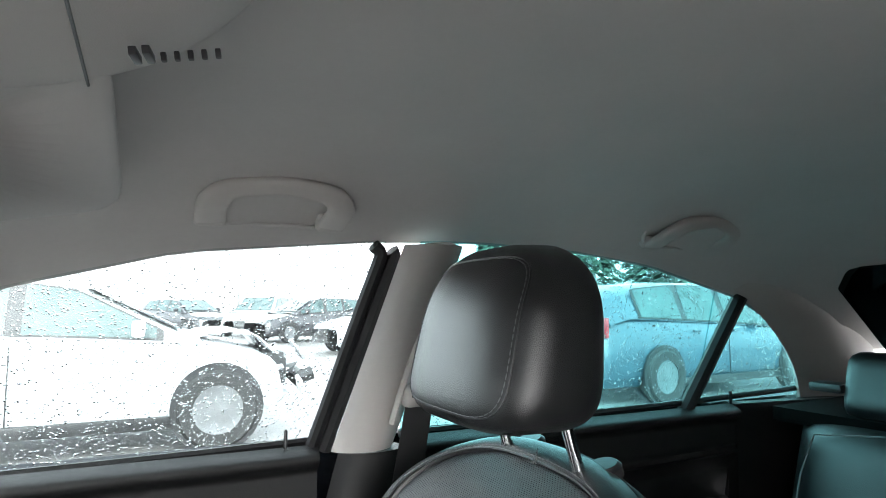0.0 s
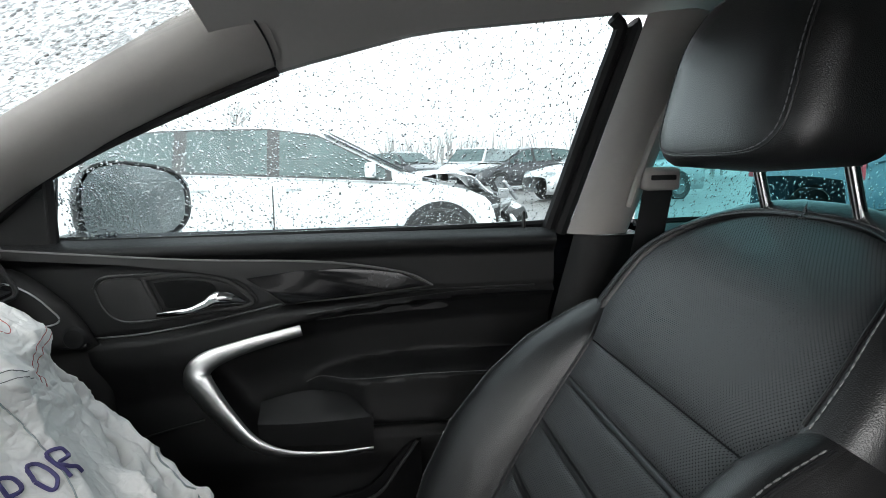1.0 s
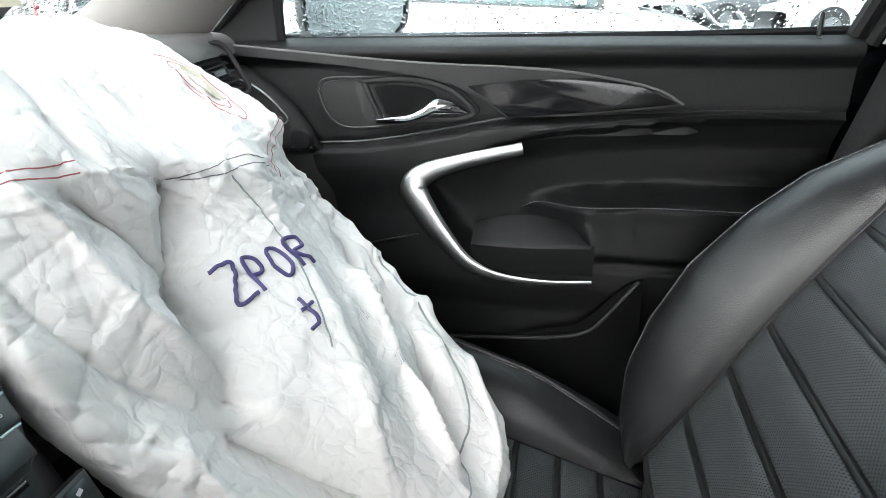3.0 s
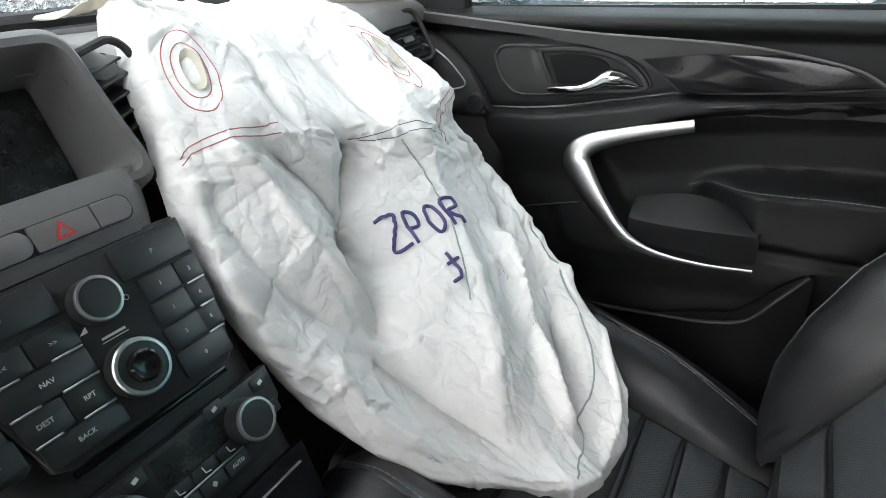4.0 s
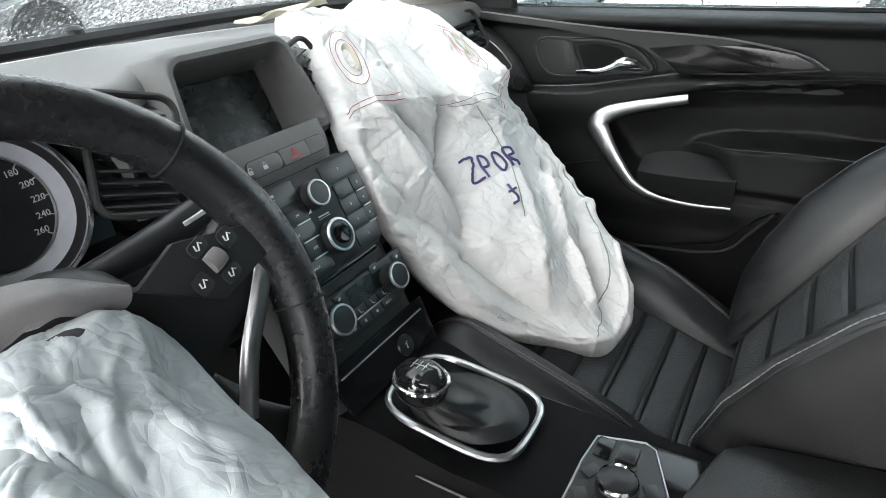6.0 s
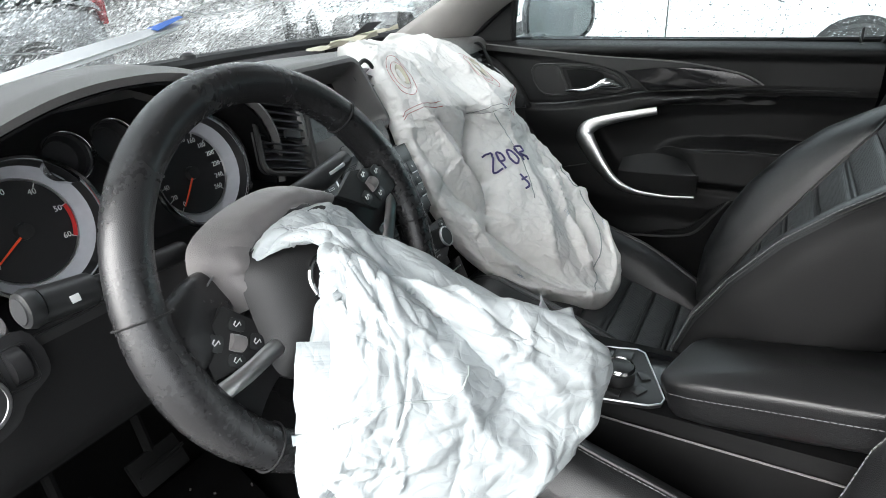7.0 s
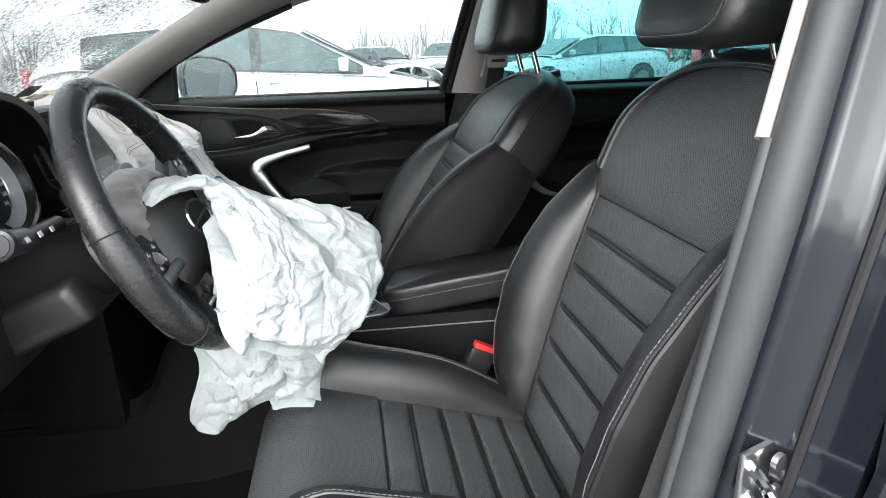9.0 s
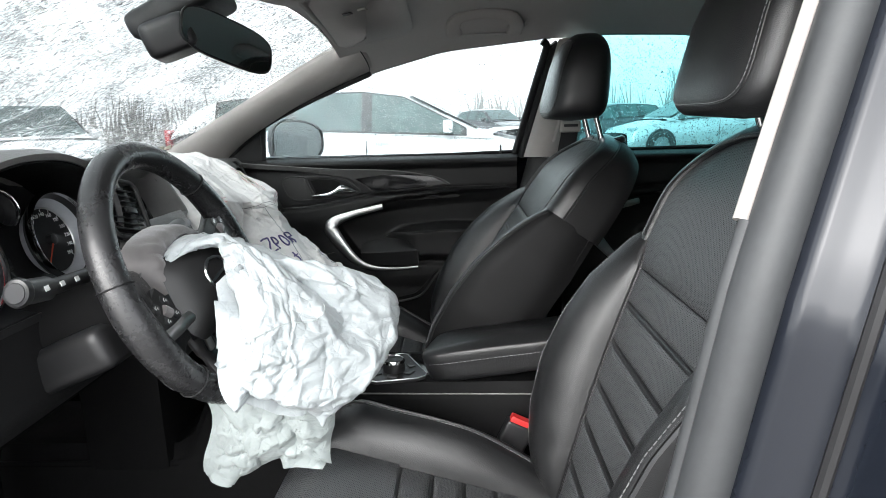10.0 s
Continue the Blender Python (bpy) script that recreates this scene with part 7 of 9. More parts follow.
def bag(name, f, seed, parent, mat, size, folds=(), crumples=(), creases=(0, 0.0, 0.004), label="", grid=(160, 220), thick=0.0012, rim=0.03, keep=(1, 1, 1, 1), slack=0.02, fold=0.60):
    """Burst airbag cloth over the smooth form f(a, b): long folds, then facets of several sizes, and hems that turn back at the edges."""
    nu, nv = grid
    p = np.array([[f(i / nu, j / nv) for j in range(nv + 1)] for i in range(nu + 1)], float)
    n = np.cross(np.gradient(p, axis=0), np.gradient(p, axis=1))
    n /= np.linalg.norm(n, axis=-1, keepdims=True) + 1e-12
    n *= np.sign(np.sum(n * np.array([0.7, -0.3, 0.6]), axis=-1, keepdims=True))
    a, b = np.meshgrid(np.linspace(0, 1, nu + 1), np.linspace(0, 1, nv + 1), indexing="ij")
    x, y = a * size[0], b * size[1]
    warp = np.array([[noise.noise(Vector((i / nu * 4 * size[0] / 0.4, j / nv * 4 * size[1] / 0.4, seed))) for j in range(nv + 1)] for i in range(nu + 1)])
    h = np.zeros_like(a)
    xw, yw = x + 0.012 * warp, y - 0.012 * np.roll(warp, 11, 1)
    for line, depth, wide in folds:
        h += fold * depth * np.exp(-np.abs(crease(xw, yw, line, size) / (0.8 * wide)) ** 1.15)
    fine = np.zeros_like(a)
    for k, (cell, slope, turn, stretch, zone) in enumerate(crumples):
        z = 1.0 if zone is None else np.exp(-(((a - zone[0]) / zone[2]) ** 4) - ((b - zone[1]) / zone[3]) ** 4)
        bump = slope * z * (0.65 + 0.7 * np.clip(warp + 0.5, 0, 1)) * facets(xw, yw, cell, seed + int(cell * 1000), turn, stretch)
        h, fine = (h + bump, fine) if k == 0 else (h, fine + bump)
    rng = np.random.RandomState(seed + 77)
    for _ in range(creases[0]):
        ca, cb, g, size_of = rng.uniform(0, size[0]), rng.uniform(0.1, 1) * size[1], rng.normal(1.0, 1.4), rng.uniform(0.12, 0.55) * min(size)
        mid = 0.12 * size_of * rng.normal()
        ends = [(ca - math.cos(g) * size_of / 2, cb - math.sin(g) * size_of / 2), (ca - mid * math.sin(g), cb + mid * math.cos(g)), (ca + math.cos(g) * size_of / 2, cb + math.sin(g) * size_of / 2)]
        d = crease(x, y, [(u / size[0], v / size[1]) for u, v in ends], size)
        fade = np.clip(1 - np.hypot(x - ca, y - cb) / (0.55 * size_of), 0, 1) ** 0.6
        fine += rng.choice([1, 1, -1]) * creases[1] * rng.uniform(0.4, 1.2) * fade * np.exp(-d / (creases[2] * rng.uniform(0.7, 1.6)))
    edge = np.minimum(np.minimum(np.where(keep[0], x, 9), np.where(keep[1], size[0] - x, 9)), np.minimum(np.where(keep[2], y, 9), np.where(keep[3], size[1] - y, 9)))
    h *= 0.30 + 0.70 * np.clip(edge / 0.018, 0, 1)
    h -= rim * np.clip(1 - edge / 0.02, 0, 1) ** 2
    p = settle(p, n, h, seed, slack)
    n = np.cross(np.gradient(p, axis=0), np.gradient(p, axis=1))
    n /= np.linalg.norm(n, axis=-1, keepdims=True) + 1e-12
    n *= np.sign(np.sum(n * np.array([0.7, -0.3, 0.6]), axis=-1, keepdims=True))
    p = p + n * (fine * np.clip(edge / 0.012, 0.2, 1))[..., None]

    def g(a, b):
        u, v = min(max(a, 0), 1) * nu, min(max(b, 0), 1) * nv
        k, q = min(int(u), nu - 1), min(int(v), nv - 1)
        s, t = u - k, v - q
        return Vector(((1 - s) * (1 - t) * p[k, q] + s * (1 - t) * p[k + 1, q] + (1 - s) * t * p[k, q + 1] + s * t * p[k + 1, q + 1]).tolist())

    SKIN[name, seed] = g
    return part(name, sheet(g, nu, nv, thick), mat, parent, label, sharp=75)


def coons(top, low, left, right, a, b):
    """The smooth patch between four edges."""
    p = along(top, a) * (1 - b) + along(low, a) * b + along(left, b) * (1 - a) + along(right, b) * a
    return p - top[0] * (1 - a) * (1 - b) - top[-1] * a * (1 - b) - low[0] * (1 - a) * b - low[-1] * a * b


# passenger's bag: hangs from the open dash lid over the fascia onto the seat
PB = thing("passenger_airbag", (-0.3, 0.3, 0.53), "deflated white airbag hanging crumpled from the dash onto the seat", "airbag")
P_L = spline([(-0.560, 0.200, 1.008), (-0.500, 0.180, 1.010), (-0.445, 0.155, 0.995), (-0.400, 0.125, 0.940), (-0.372, 0.108, 0.889), (-0.337, 0.093, 0.827), (-0.305, 0.100, 0.755), (-0.265, 0.118, 0.675), (-0.190, 0.160, 0.590)], 60)
P_R = spline([(-0.590, 0.480, 0.995), (-0.530, 0.487, 0.994), (-0.470, 0.492, 0.983), (-0.400, 0.500, 0.945), (-0.318, 0.482, 0.900), (-0.322, 0.530, 0.840), (-0.290, 0.550, 0.785), (-0.220, 0.510, 0.730), (-0.155, 0.465, 0.690), (-0.085, 0.420, 0.630), (-0.044, 0.385, 0.580)], 60)
P_T = spline([(-0.560, 0.200, 1.008), (-0.575, 0.330, 1.005), (-0.590, 0.480, 0.995)], 40)
P_B = spline([(-0.190, 0.160, 0.590), (-0.130, 0.215, 0.550), (-0.062, 0.268, 0.522), (-0.035, 0.335, 0.535), (-0.044, 0.385, 0.580)], 40)


def pbag(a, b):
    p = coons(P_T, P_B, P_L, P_R, a, b)
    s = 4 * a * (1 - a)
    over = -0.004 * math.exp(-(((b - 0.26) / 0.16) ** 2)) * s
    return p + Vector((0.55, 0, 0.83)) * over + Vector((0.7, 0, 0.7)) * 0.012 * s * sstep(0.30, 0.50, b)


PSIZE = (0.46, 0.74)
PFOLDS = [
    ([(0.48, 0.44), (0.41, 0.52), (0.34, 0.62), (0.30, 0.74)], -0.042, 0.026),
    ([(0.66, 0.46), (0.60, 0.56), (0.56, 0.68), (0.48, 0.80), (0.41, 0.90)], 0.024, 0.050),
    ([(0.97, 0.46), (0.90, 0.56), (0.82, 0.67), (0.66, 0.80)], -0.022, 0.018),
    ([(0.72, 0.68), (0.68, 0.78), (0.62, 0.89)], 0.030, 0.018),
    ([(0.85, 0.76), (0.76, 0.84), (0.68, 0.90)], -0.028, 0.020),
    ([(0.98, 0.80), (0.86, 0.77), (0.80, 0.80)], 0.016, 0.014),
    ([(0.25, 0.80), (0.33, 0.85), (0.38, 0.90)], -0.044, 0.045),
    ([(0.12, 0.80), (0.17, 0.90), (0.35, 0.95), (0.55, 0.96)], 0.016, 0.016),
    ([(0.12, 0.46), (0.20, 0.58), (0.28, 0.68), (0.34, 0.76)], 0.018, 0.020),
    ([(0.25, 0.46), (0.33, 0.56), (0.37, 0.64)], -0.022, 0.022),
    ([(0.06, 0.55), (0.12, 0.66), (0.20, 0.74)], -0.012, 0.020),
    ([(0.30, 0.15), (0.33, 0.38)], -0.014, 0.018),
    ([(0.55, 0.12), (0.60, 0.25), (0.62, 0.40)], -0.016, 0.018),
    ([(0.78, 0.14), (0.76, 0.30)], 0.012, 0.016),
    ([(0.10, 0.96), (0.45, 0.97), (0.80, 0.95), (0.95, 0.88)], 0.010, 0.012),
]
bag("cloth", pbag, 3, PB, CLOTH, PSIZE, PFOLDS, [(0.110, 0.16, 0.9, 1.5, None), (0.055, 0.09, 0.2, 1.5, None), (0.028, 0.045, 1.1, 1.6, None), (0.022, 0.85, 0.5, 1.1, (0.91, 0.63, 0.13, 0.14))], (230, 0.0030, 0.0022), "", (170, 270), keep=(1, 1, 0, 1), fold=0.95)

for k, (p, q, w) in enumerate((((-0.610, 0.175, 0.998), (-0.500, 0.250, 1.024), 0.020), ((-0.585, 0.165, 1.000), (-0.480, 0.215, 1.026), 0.012), ((-0.620, 0.260, 1.002), (-0.560, 0.420, 1.022), 0.014))):
    p, q = Vector(p), Vector(q)
    part("torn_strip", sheet(lambda a, b, p=p, q=q, w=w, k=k: p.lerp(q, a) + Vector((0.4, -0.8, 0.1)) * w * (b - 0.5) * (1 + 0.4 * math.sin(7 * a + k)) + Vector((0, 0, 0.004 * math.sin(11 * a + 3 * b))), 24, 4, 0.001), CLOTHWARM, PB, "yellowed torn cloth strip")

DB = thing("driver_airbag", (-0.05, -0.42, 0.70), "deflated pale blue-white airbag hanging from the steering wheel hub", "airbag")
TOP = spline([(-0.131, -0.412, 0.938), (-0.090, -0.410, 0.932), (-0.029, -0.388, 0.908), (0.064, -0.322, 0.860)], 40)
RIGHT_E = spline([(0.064, -0.322, 0.860), (0.106, -0.310, 0.800), (0.078, -0.380, 0.742), (0.013, -0.460, 0.706)], 40)
LOW = spline([(-0.086, -0.478, 0.797), (-0.080, -0.490, 0.758), (-0.035, -0.478, 0.730), (0.013, -0.460, 0.706)], 40)
LEFT_E = spline([(-0.131, -0.412, 0.938), (-0.108, -0.438, 0.885), (-0.090, -0.468, 0.835), (-0.086, -0.478, 0.797)], 40)


def dbag(a, b):
    s, t = 2 * a - 1, 2 * b - 1
    out = Vector((0.35, -0.85, 0.38)).normalized()
    return coons(TOP, LOW, LEFT_E, RIGHT_E, a, b) + out * (0.026 * (1 - s**4) * (1 - t**4) + 0.014 * math.exp(-(((a - 0.3) / 0.25) ** 2) - ((b - 0.62) / 0.25) ** 2))


DSIZE = (0.24, 0.20)
DFOLDS = [
    ([(0.486, 0.03), (0.58, 0.17), (0.66, 0.29), (0.74, 0.41)], -0.030, 0.016),
    ([(0.45, 0.0), (0.66, 0.09), (0.74, 0.24), (0.82, 0.36)], 0.013, 0.014),
    ([(0.086, 0.736), (0.38, 0.536), (0.55, 0.48), (0.60, 0.37)], 0.007, 0.008),
    ([(0.04, 0.02), (0.18, 0.20), (0.24, 0.41)], 0.008, 0.010),
    ([(0.12, 0.0), (0.36, 0.12), (0.42, 0.29)], 0.009, 0.010),
    ([(0.26, 0.79), (0.55, 0.66), (0.77, 0.63)], 0.008, 0.008),
    ([(0.73, 0.41), (0.84, 0.54), (0.91, 0.81)], 0.015, 0.012),
    ([(0.74, 0.46), (0.83, 0.52)], -0.016, 0.012),
    ([(0.16, 0.97), (0.59, 0.91), (0.86, 0.86)], 0.010, 0.010),
    ([(0.47, 0.70), (0.64, 0.89)], 0.006, 0.006),
    ([(0.60, 0.41), (0.69, 0.54), (0.81, 0.62)], 0.012, 0.010),
    ([(0.94, 0.10), (0.90, 0.30), (0.95, 0.50)], 0.008, 0.010),
]
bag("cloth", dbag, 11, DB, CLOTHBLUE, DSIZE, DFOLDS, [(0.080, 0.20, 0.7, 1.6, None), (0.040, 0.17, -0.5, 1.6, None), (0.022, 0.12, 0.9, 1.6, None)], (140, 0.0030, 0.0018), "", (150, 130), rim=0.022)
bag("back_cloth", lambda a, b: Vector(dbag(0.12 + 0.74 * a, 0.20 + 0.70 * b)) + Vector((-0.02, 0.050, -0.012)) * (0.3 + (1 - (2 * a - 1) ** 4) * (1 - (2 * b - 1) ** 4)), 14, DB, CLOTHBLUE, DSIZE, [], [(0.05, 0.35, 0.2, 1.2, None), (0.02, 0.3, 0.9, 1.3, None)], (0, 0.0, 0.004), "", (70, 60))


def lobe(a, b):
    """The lower flap under the wheel rim."""
    p = Vector((-0.166, -0.405, 0.735)).lerp(Vector((-0.005, -0.400, 0.725)), a)
    q = Vector((-0.182, -0.365, 0.586 - 0.02 * math.sin(math.pi * a))).lerp(Vector((-0.004, -0.365, 0.596)), a)
    bow = 0.012 * math.sin(2 * math.pi * a + 0.6) * b
    return p.lerp(q, b) + Vector((0.1, -0.9, 0.2)) * 0.03 * math.sin(math.pi * a) * math.sin(math.pi * b) + Vector((0.01 * math.sin(5 * b), 0, -bow))


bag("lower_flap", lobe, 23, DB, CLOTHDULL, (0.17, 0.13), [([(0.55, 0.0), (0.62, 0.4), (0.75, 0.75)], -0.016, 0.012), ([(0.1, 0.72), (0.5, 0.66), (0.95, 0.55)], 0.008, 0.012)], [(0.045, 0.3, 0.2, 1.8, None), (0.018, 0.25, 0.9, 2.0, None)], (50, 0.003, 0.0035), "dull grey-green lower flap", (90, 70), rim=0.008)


def stitched(skin, line, radius, mat, parent, name="stitching", lift=0.0012, n=40, closed=False):
    """A thread laid on the cloth along (a, b) places."""
    pts = spline([(a, b, 0) for a, b in line], n)
    out = []
    for p in pts:
        q, r, t = Vector(skin(p.x, p.y)), Vector(skin(p.x + 0.004, p.y)), Vector(skin(p.x, p.y + 0.004))
        nn = (r - q).cross(t - q)
        nn = nn.normalized() if nn.length > 1e-12 else Vector((0, 0, 1))
        if nn.dot(Vector((0.7, -0.3, 0.6))) < 0:
            nn = -nn
        out.append(q + nn * lift)
    return part(name, tube(out, radius, 5, False), mat, parent)


PSKIN = SKIN["cloth", 3]
PCLOTH = [o for o in PB.children if o.name.startswith("cloth")][0]
for dz in (0.0, 0.014):
    stitched(PSKIN, [(0.03, 0.465 + dz), (0.06, 0.440 + dz), (0.14, 0.420 + dz), (0.27, 0.405 + dz)], 0.0006, REDTHREAD, PCLOTH, "red_stitching")
    stitched(PSKIN, [(0.50, 0.425 + dz), (0.58, 0.430 + dz), (0.66, 0.425 + dz), (0.72, 0.440 + dz)], 0.0006, GREYTHREAD, PCLOTH)
    stitched(PSKIN, [(0.74, 0.475 + dz), (0.79, 0.440 + dz), (0.86, 0.418 + dz), (0.97, 0.402 + dz)], 0.0006, REDTHREAD, PCLOTH, "red_stitching")
for cx, cy in ((0.12, 0.315), (0.84, 0.310)):
    for r in (1.0, 1.5):
        ring = [(cx + 0.040 * r * math.cos(t), cy + 0.046 * r * math.sin(t)) for t in [2 * math.pi * k / 10 for k in range(11)]]
        stitched(PSKIN, ring, 0.0006, REDTHREAD, PCLOTH, "red_stitching")
    hole = [Vector(PSKIN(cx + 0.026 * math.cos(t), cy + 0.034 * math.sin(t))) for t in [2 * math.pi * k / 16 for k in range(16)]]
    mid = sum(hole, Vector()) / 16
    bm = bmesh.new()
    vs = [bm.verts.new(p + Vector((0.004, 0, 0.003))) for p in hole]
    c = bm.verts.new(mid + Vector((-0.006, 0, -0.004)))
    for k in range(16):
        bm.faces.new((vs[k], vs[(k + 1) % 16], c))
    part("vent_hole", bm, CLOTHWARM, PCLOTH, "oval vent hole in the airbag")
# marker writing, stroke by stroke
STROKES = [[(0, 1), (0.6, 1.05), (0.05, 0.0), (0.7, 0.05)], [(0.85, 0.0), (0.9, 1.0), (1.25, 0.95), (1.25, 0.55), (0.9, 0.5)], [(1.6, 0.5), (1.75, 0.95), (2.05, 0.9), (2.1, 0.3), (1.8, 0.05), (1.6, 0.5)], [(2.4, 0.05), (2.4, 0.95), (2.75, 0.9), (2.75, 0.55), (2.45, 0.5), (2.85, 0.0)]]
for name, strokes in (("marker_letter", STROKES), ("marker_mark", ([(1.5, -0.55), (1.6, -1.2), (1.2, -1.35)], [(1.3, -0.85), (1.8, -0.8)]))):
    for st in strokes:
        stitched(PSKIN, [(0.410 + 0.064 * x, 0.628 - 0.046 * y) for x, y in st], 0.0021, INK, PCLOTH, name, 0.0022, 60)
for a, b in ((0.66, 0.77), (0.93, 0.86), (0.15, 0.92), (0.55, 0.95), (0.64, 0.70)):
    for k in range(5):
        stitched(PSKIN, [(a + 0.006 * k, b), (a + 0.006 * k + 0.001, b + 0.022)], 0.0010, PALEINK, PCLOTH, "printed_bar", 0.0003, 4)
stitched(PSKIN, [(0.60, 0.45), (0.58, 0.54), (0.55, 0.64), (0.50, 0.72)], 0.0010, CLOTHDULL, PCLOTH, "seam")
stitched(PSKIN, [(0.95, 0.70), (0.86, 0.86), (0.68, 0.915), (0.49, 0.957)], 0.0013, CLOTHDULL, PCLOTH, "seam")
DSKIN = SKIN["cloth", 11]
DCLOTH = [o for o in DB.children if o.name.startswith("cloth")][0]
stitched(DSKIN, [(0.086, 0.74), (0.38, 0.54), (0.55, 0.485), (0.60, 0.38)], 0.0010, CLOTHDULL, DCLOTH, "seam")
for (a0, b0, da, db, n) in ((0.12, 0.50, 0.040, 0.012, 6), (0.60, 0.02, 0.014, 0.046, 7)):
    for k in range(n):
        a, b = a0 + da * k, b0 + db * k
        stitched(DSKIN, [(a, b), (a + 0.014, b + 0.004), (a + 0.006, b + 0.022), (a + 0.016, b + 0.026)], 0.0007, PALEINK, DCLOTH, "printed_bar", 0.0003, 8)


TEAR = spline([wl(-0.086, 0.022, 0.014), wl(-0.066, 0.040, 0.016), wl(-0.035, 0.049, 0.018), wl(0.0, 0.052, 0.018), wl(0.036, 0.042, 0.012), wl(0.060, 0.020, 0.0)], 40)


def neck(a, b):
    """The cloth's upper side, gathered out of the torn hub and running forward to the bag's ridge."""
    p, q = along(TEAR, a), Vector(DSKIN(0.01 + 0.84 * a, 0.025))
    return p.lerp(q, b) + Vector((0.1, -0.1, 1.0)) * (0.016 * math.sin(math.pi * b ** 0.8) * (0.5 + 0.5 * math.sin(math.pi * a)))


bag("neck_cloth", neck, 31, DB, CLOTHBLUE, (0.17, 0.09), [([(0.05, 0.3), (0.4, 0.45), (0.9, 0.4)], -0.014, 0.012), ([(0.2, 0.9), (0.5, 0.7), (0.95, 0.75)], 0.010, 0.010)], [(0.05, 0.25, 0.3, 1.5, None), (0.024, 0.2, 0.9, 1.4, None)], (30, 0.003, 0.002), "", (90, 50), rim=0.002)
# ---- roof fittings ----
def grab_handle(x0, x1, y, z, side, label):
    """A moulded bracket: two broad legs and a bowed bar, standing a finger's width off the roof lining."""
    ob = thing("grab_handle", ((x0 + x1) / 2, side * y, z), label, "grab handle", "roof grab handles")
    up = Vector((0, -side * 0.72, 0.69)).normalized()
    out = Vector((0, -side * 0.69, -0.72)).normalized()
    base = Vector((0, side * y, z))
    pts = [(x0 + 0.020, 0.004, 0.010), (x0 + 0.018, 0.030, 0.022), (x0 + 0.020, 0.052, 0.031), (x0 + 0.036, 0.074, 0.035), (x0 + 0.075, 0.084, 0.036), ((x0 + x1) / 2, 0.087, 0.036), (x1 - 0.075, 0.084, 0.036), (x1 - 0.036, 0.074, 0.035), (x1 - 0.020, 0.052, 0.031), (x1 - 0.018, 0.030, 0.022), (x1 - 0.020, 0.004, 0.010)]
    line = [base + Vector((p.x, 0, 0)) + up * p.y + out * p.z for p in spline(pts, 50)]
    wide = [curve1([(0, 0.040), (10, 0.038), (17, 0.028), (25, 0.026), (33, 0.028), (40, 0.038), (50, 0.040)], k) for k in range(51)]
    part("grip", strap(line, wide, 0.017, out), TRIM, ob, sharp=60)
    m = axes(base + Vector(((x0 + x1) / 2, 0, 0)) + up * 0.045 + out * 0.002, (1, 0, 0), up, Vector((1, 0, 0)).cross(up))
    ring = [m @ Vector((px, py, 0)) for px, py in rounded(x1 - x0 + 0.022, 0.104, 0.040, 8)]
    part("recess_rim", tube(ring, 0.0035, 8, True, up=out), LINER, ob, "rolled edge of the handle's recess")
    for x in (x0 + 0.020, x1 - 0.020):
        part("mount", block((0.042, 0.030, 0.022), axes(base + Vector((x, 0, 0)) + out * 0.002 + up * 0.006, (1, 0, 0), up, up.cross(Vector((1, 0, 0))) * -1), 0.008, segments=3), TRIM, ob)
    return ob


grab_handle(0.152, 0.356, 0.612, 1.304, 1, "light grey plastic grab handle above the passenger door")
grab_handle(0.93, 1.12, 0.605, 1.302, 1, "light grey plastic grab handle above the rear door")

VISOR = thing("sun_visor", (-0.05, 0.33, 1.31), "light grey sun visor folded up against the roof", "sun visor")


def visor(a, b):
    ang = 2 * math.pi * a
    px, py = math.cos(ang), math.sin(ang)
    sq = (abs(px) ** 7 + abs(py) ** 7) ** (-1 / 7)
    z = -1 + 2 * b
    r = (1 - abs(z) ** 3) ** (1 / 3)
    X, Y = 0.096 * px * sq * (0.95 + 0.05 * r), 0.200 * py * sq * (0.95 + 0.05 * r)
    slant = 0.10 * sstep(0.05, 0.20, Y) * (X - 0.096)
    return (-0.022 + X * r, 0.285 + Y * r + slant, 1.298 + 0.20 * X - 0.12 * Y + 0.010 * z)


part("panel", sheet(visor, 44, 10, 0, True), LINER, VISOR, sharp=70)
part("hinge_rod", tube([(-0.115, 0.05, 1.300), (-0.115, 0.40, 1.262)], 0.006, 8), TRIM, VISOR)
part("clip", block((0.03, 0.04, 0.02), pose(-0.112, 0.035, 1.302), 0.006), TRIM, VISOR)
part("mirror_latch", block((0.018, 0.034, 0.004), pose(-0.048, 0.200, 1.2935, 7, -11, 0), 0.0015), HARD, VISOR, "dark latch of the vanity mirror flap")
part("mirror_latch", block((0.018, 0.040, 0.004), pose(-0.016, 0.195, 1.3005, 7, -11, 0), 0.0015), TRIM, VISOR)

OVER = thing("overhead_console", (-0.02, 0, 1.32), "light grey overhead console with small dark switches", "overhead console")


def over(a, b):
    ang = 2 * math.pi * a
    px, py = math.cos(ang), math.sin(ang)
    sq = (abs(px) ** 2.5 + abs(py) ** 2.5) ** -0.4
    r = math.sin(math.pi * 0.5 * b)
    return (-0.03 + 0.180 * px * sq * r, (0.205 - 0.02 * px) * py * sq * r, 1.344 - 0.030 * math.cos(math.pi * 0.5 * b) ** 0.5 + 0.022 * px * r - 0.012 * abs(py * sq * r) ** 3)


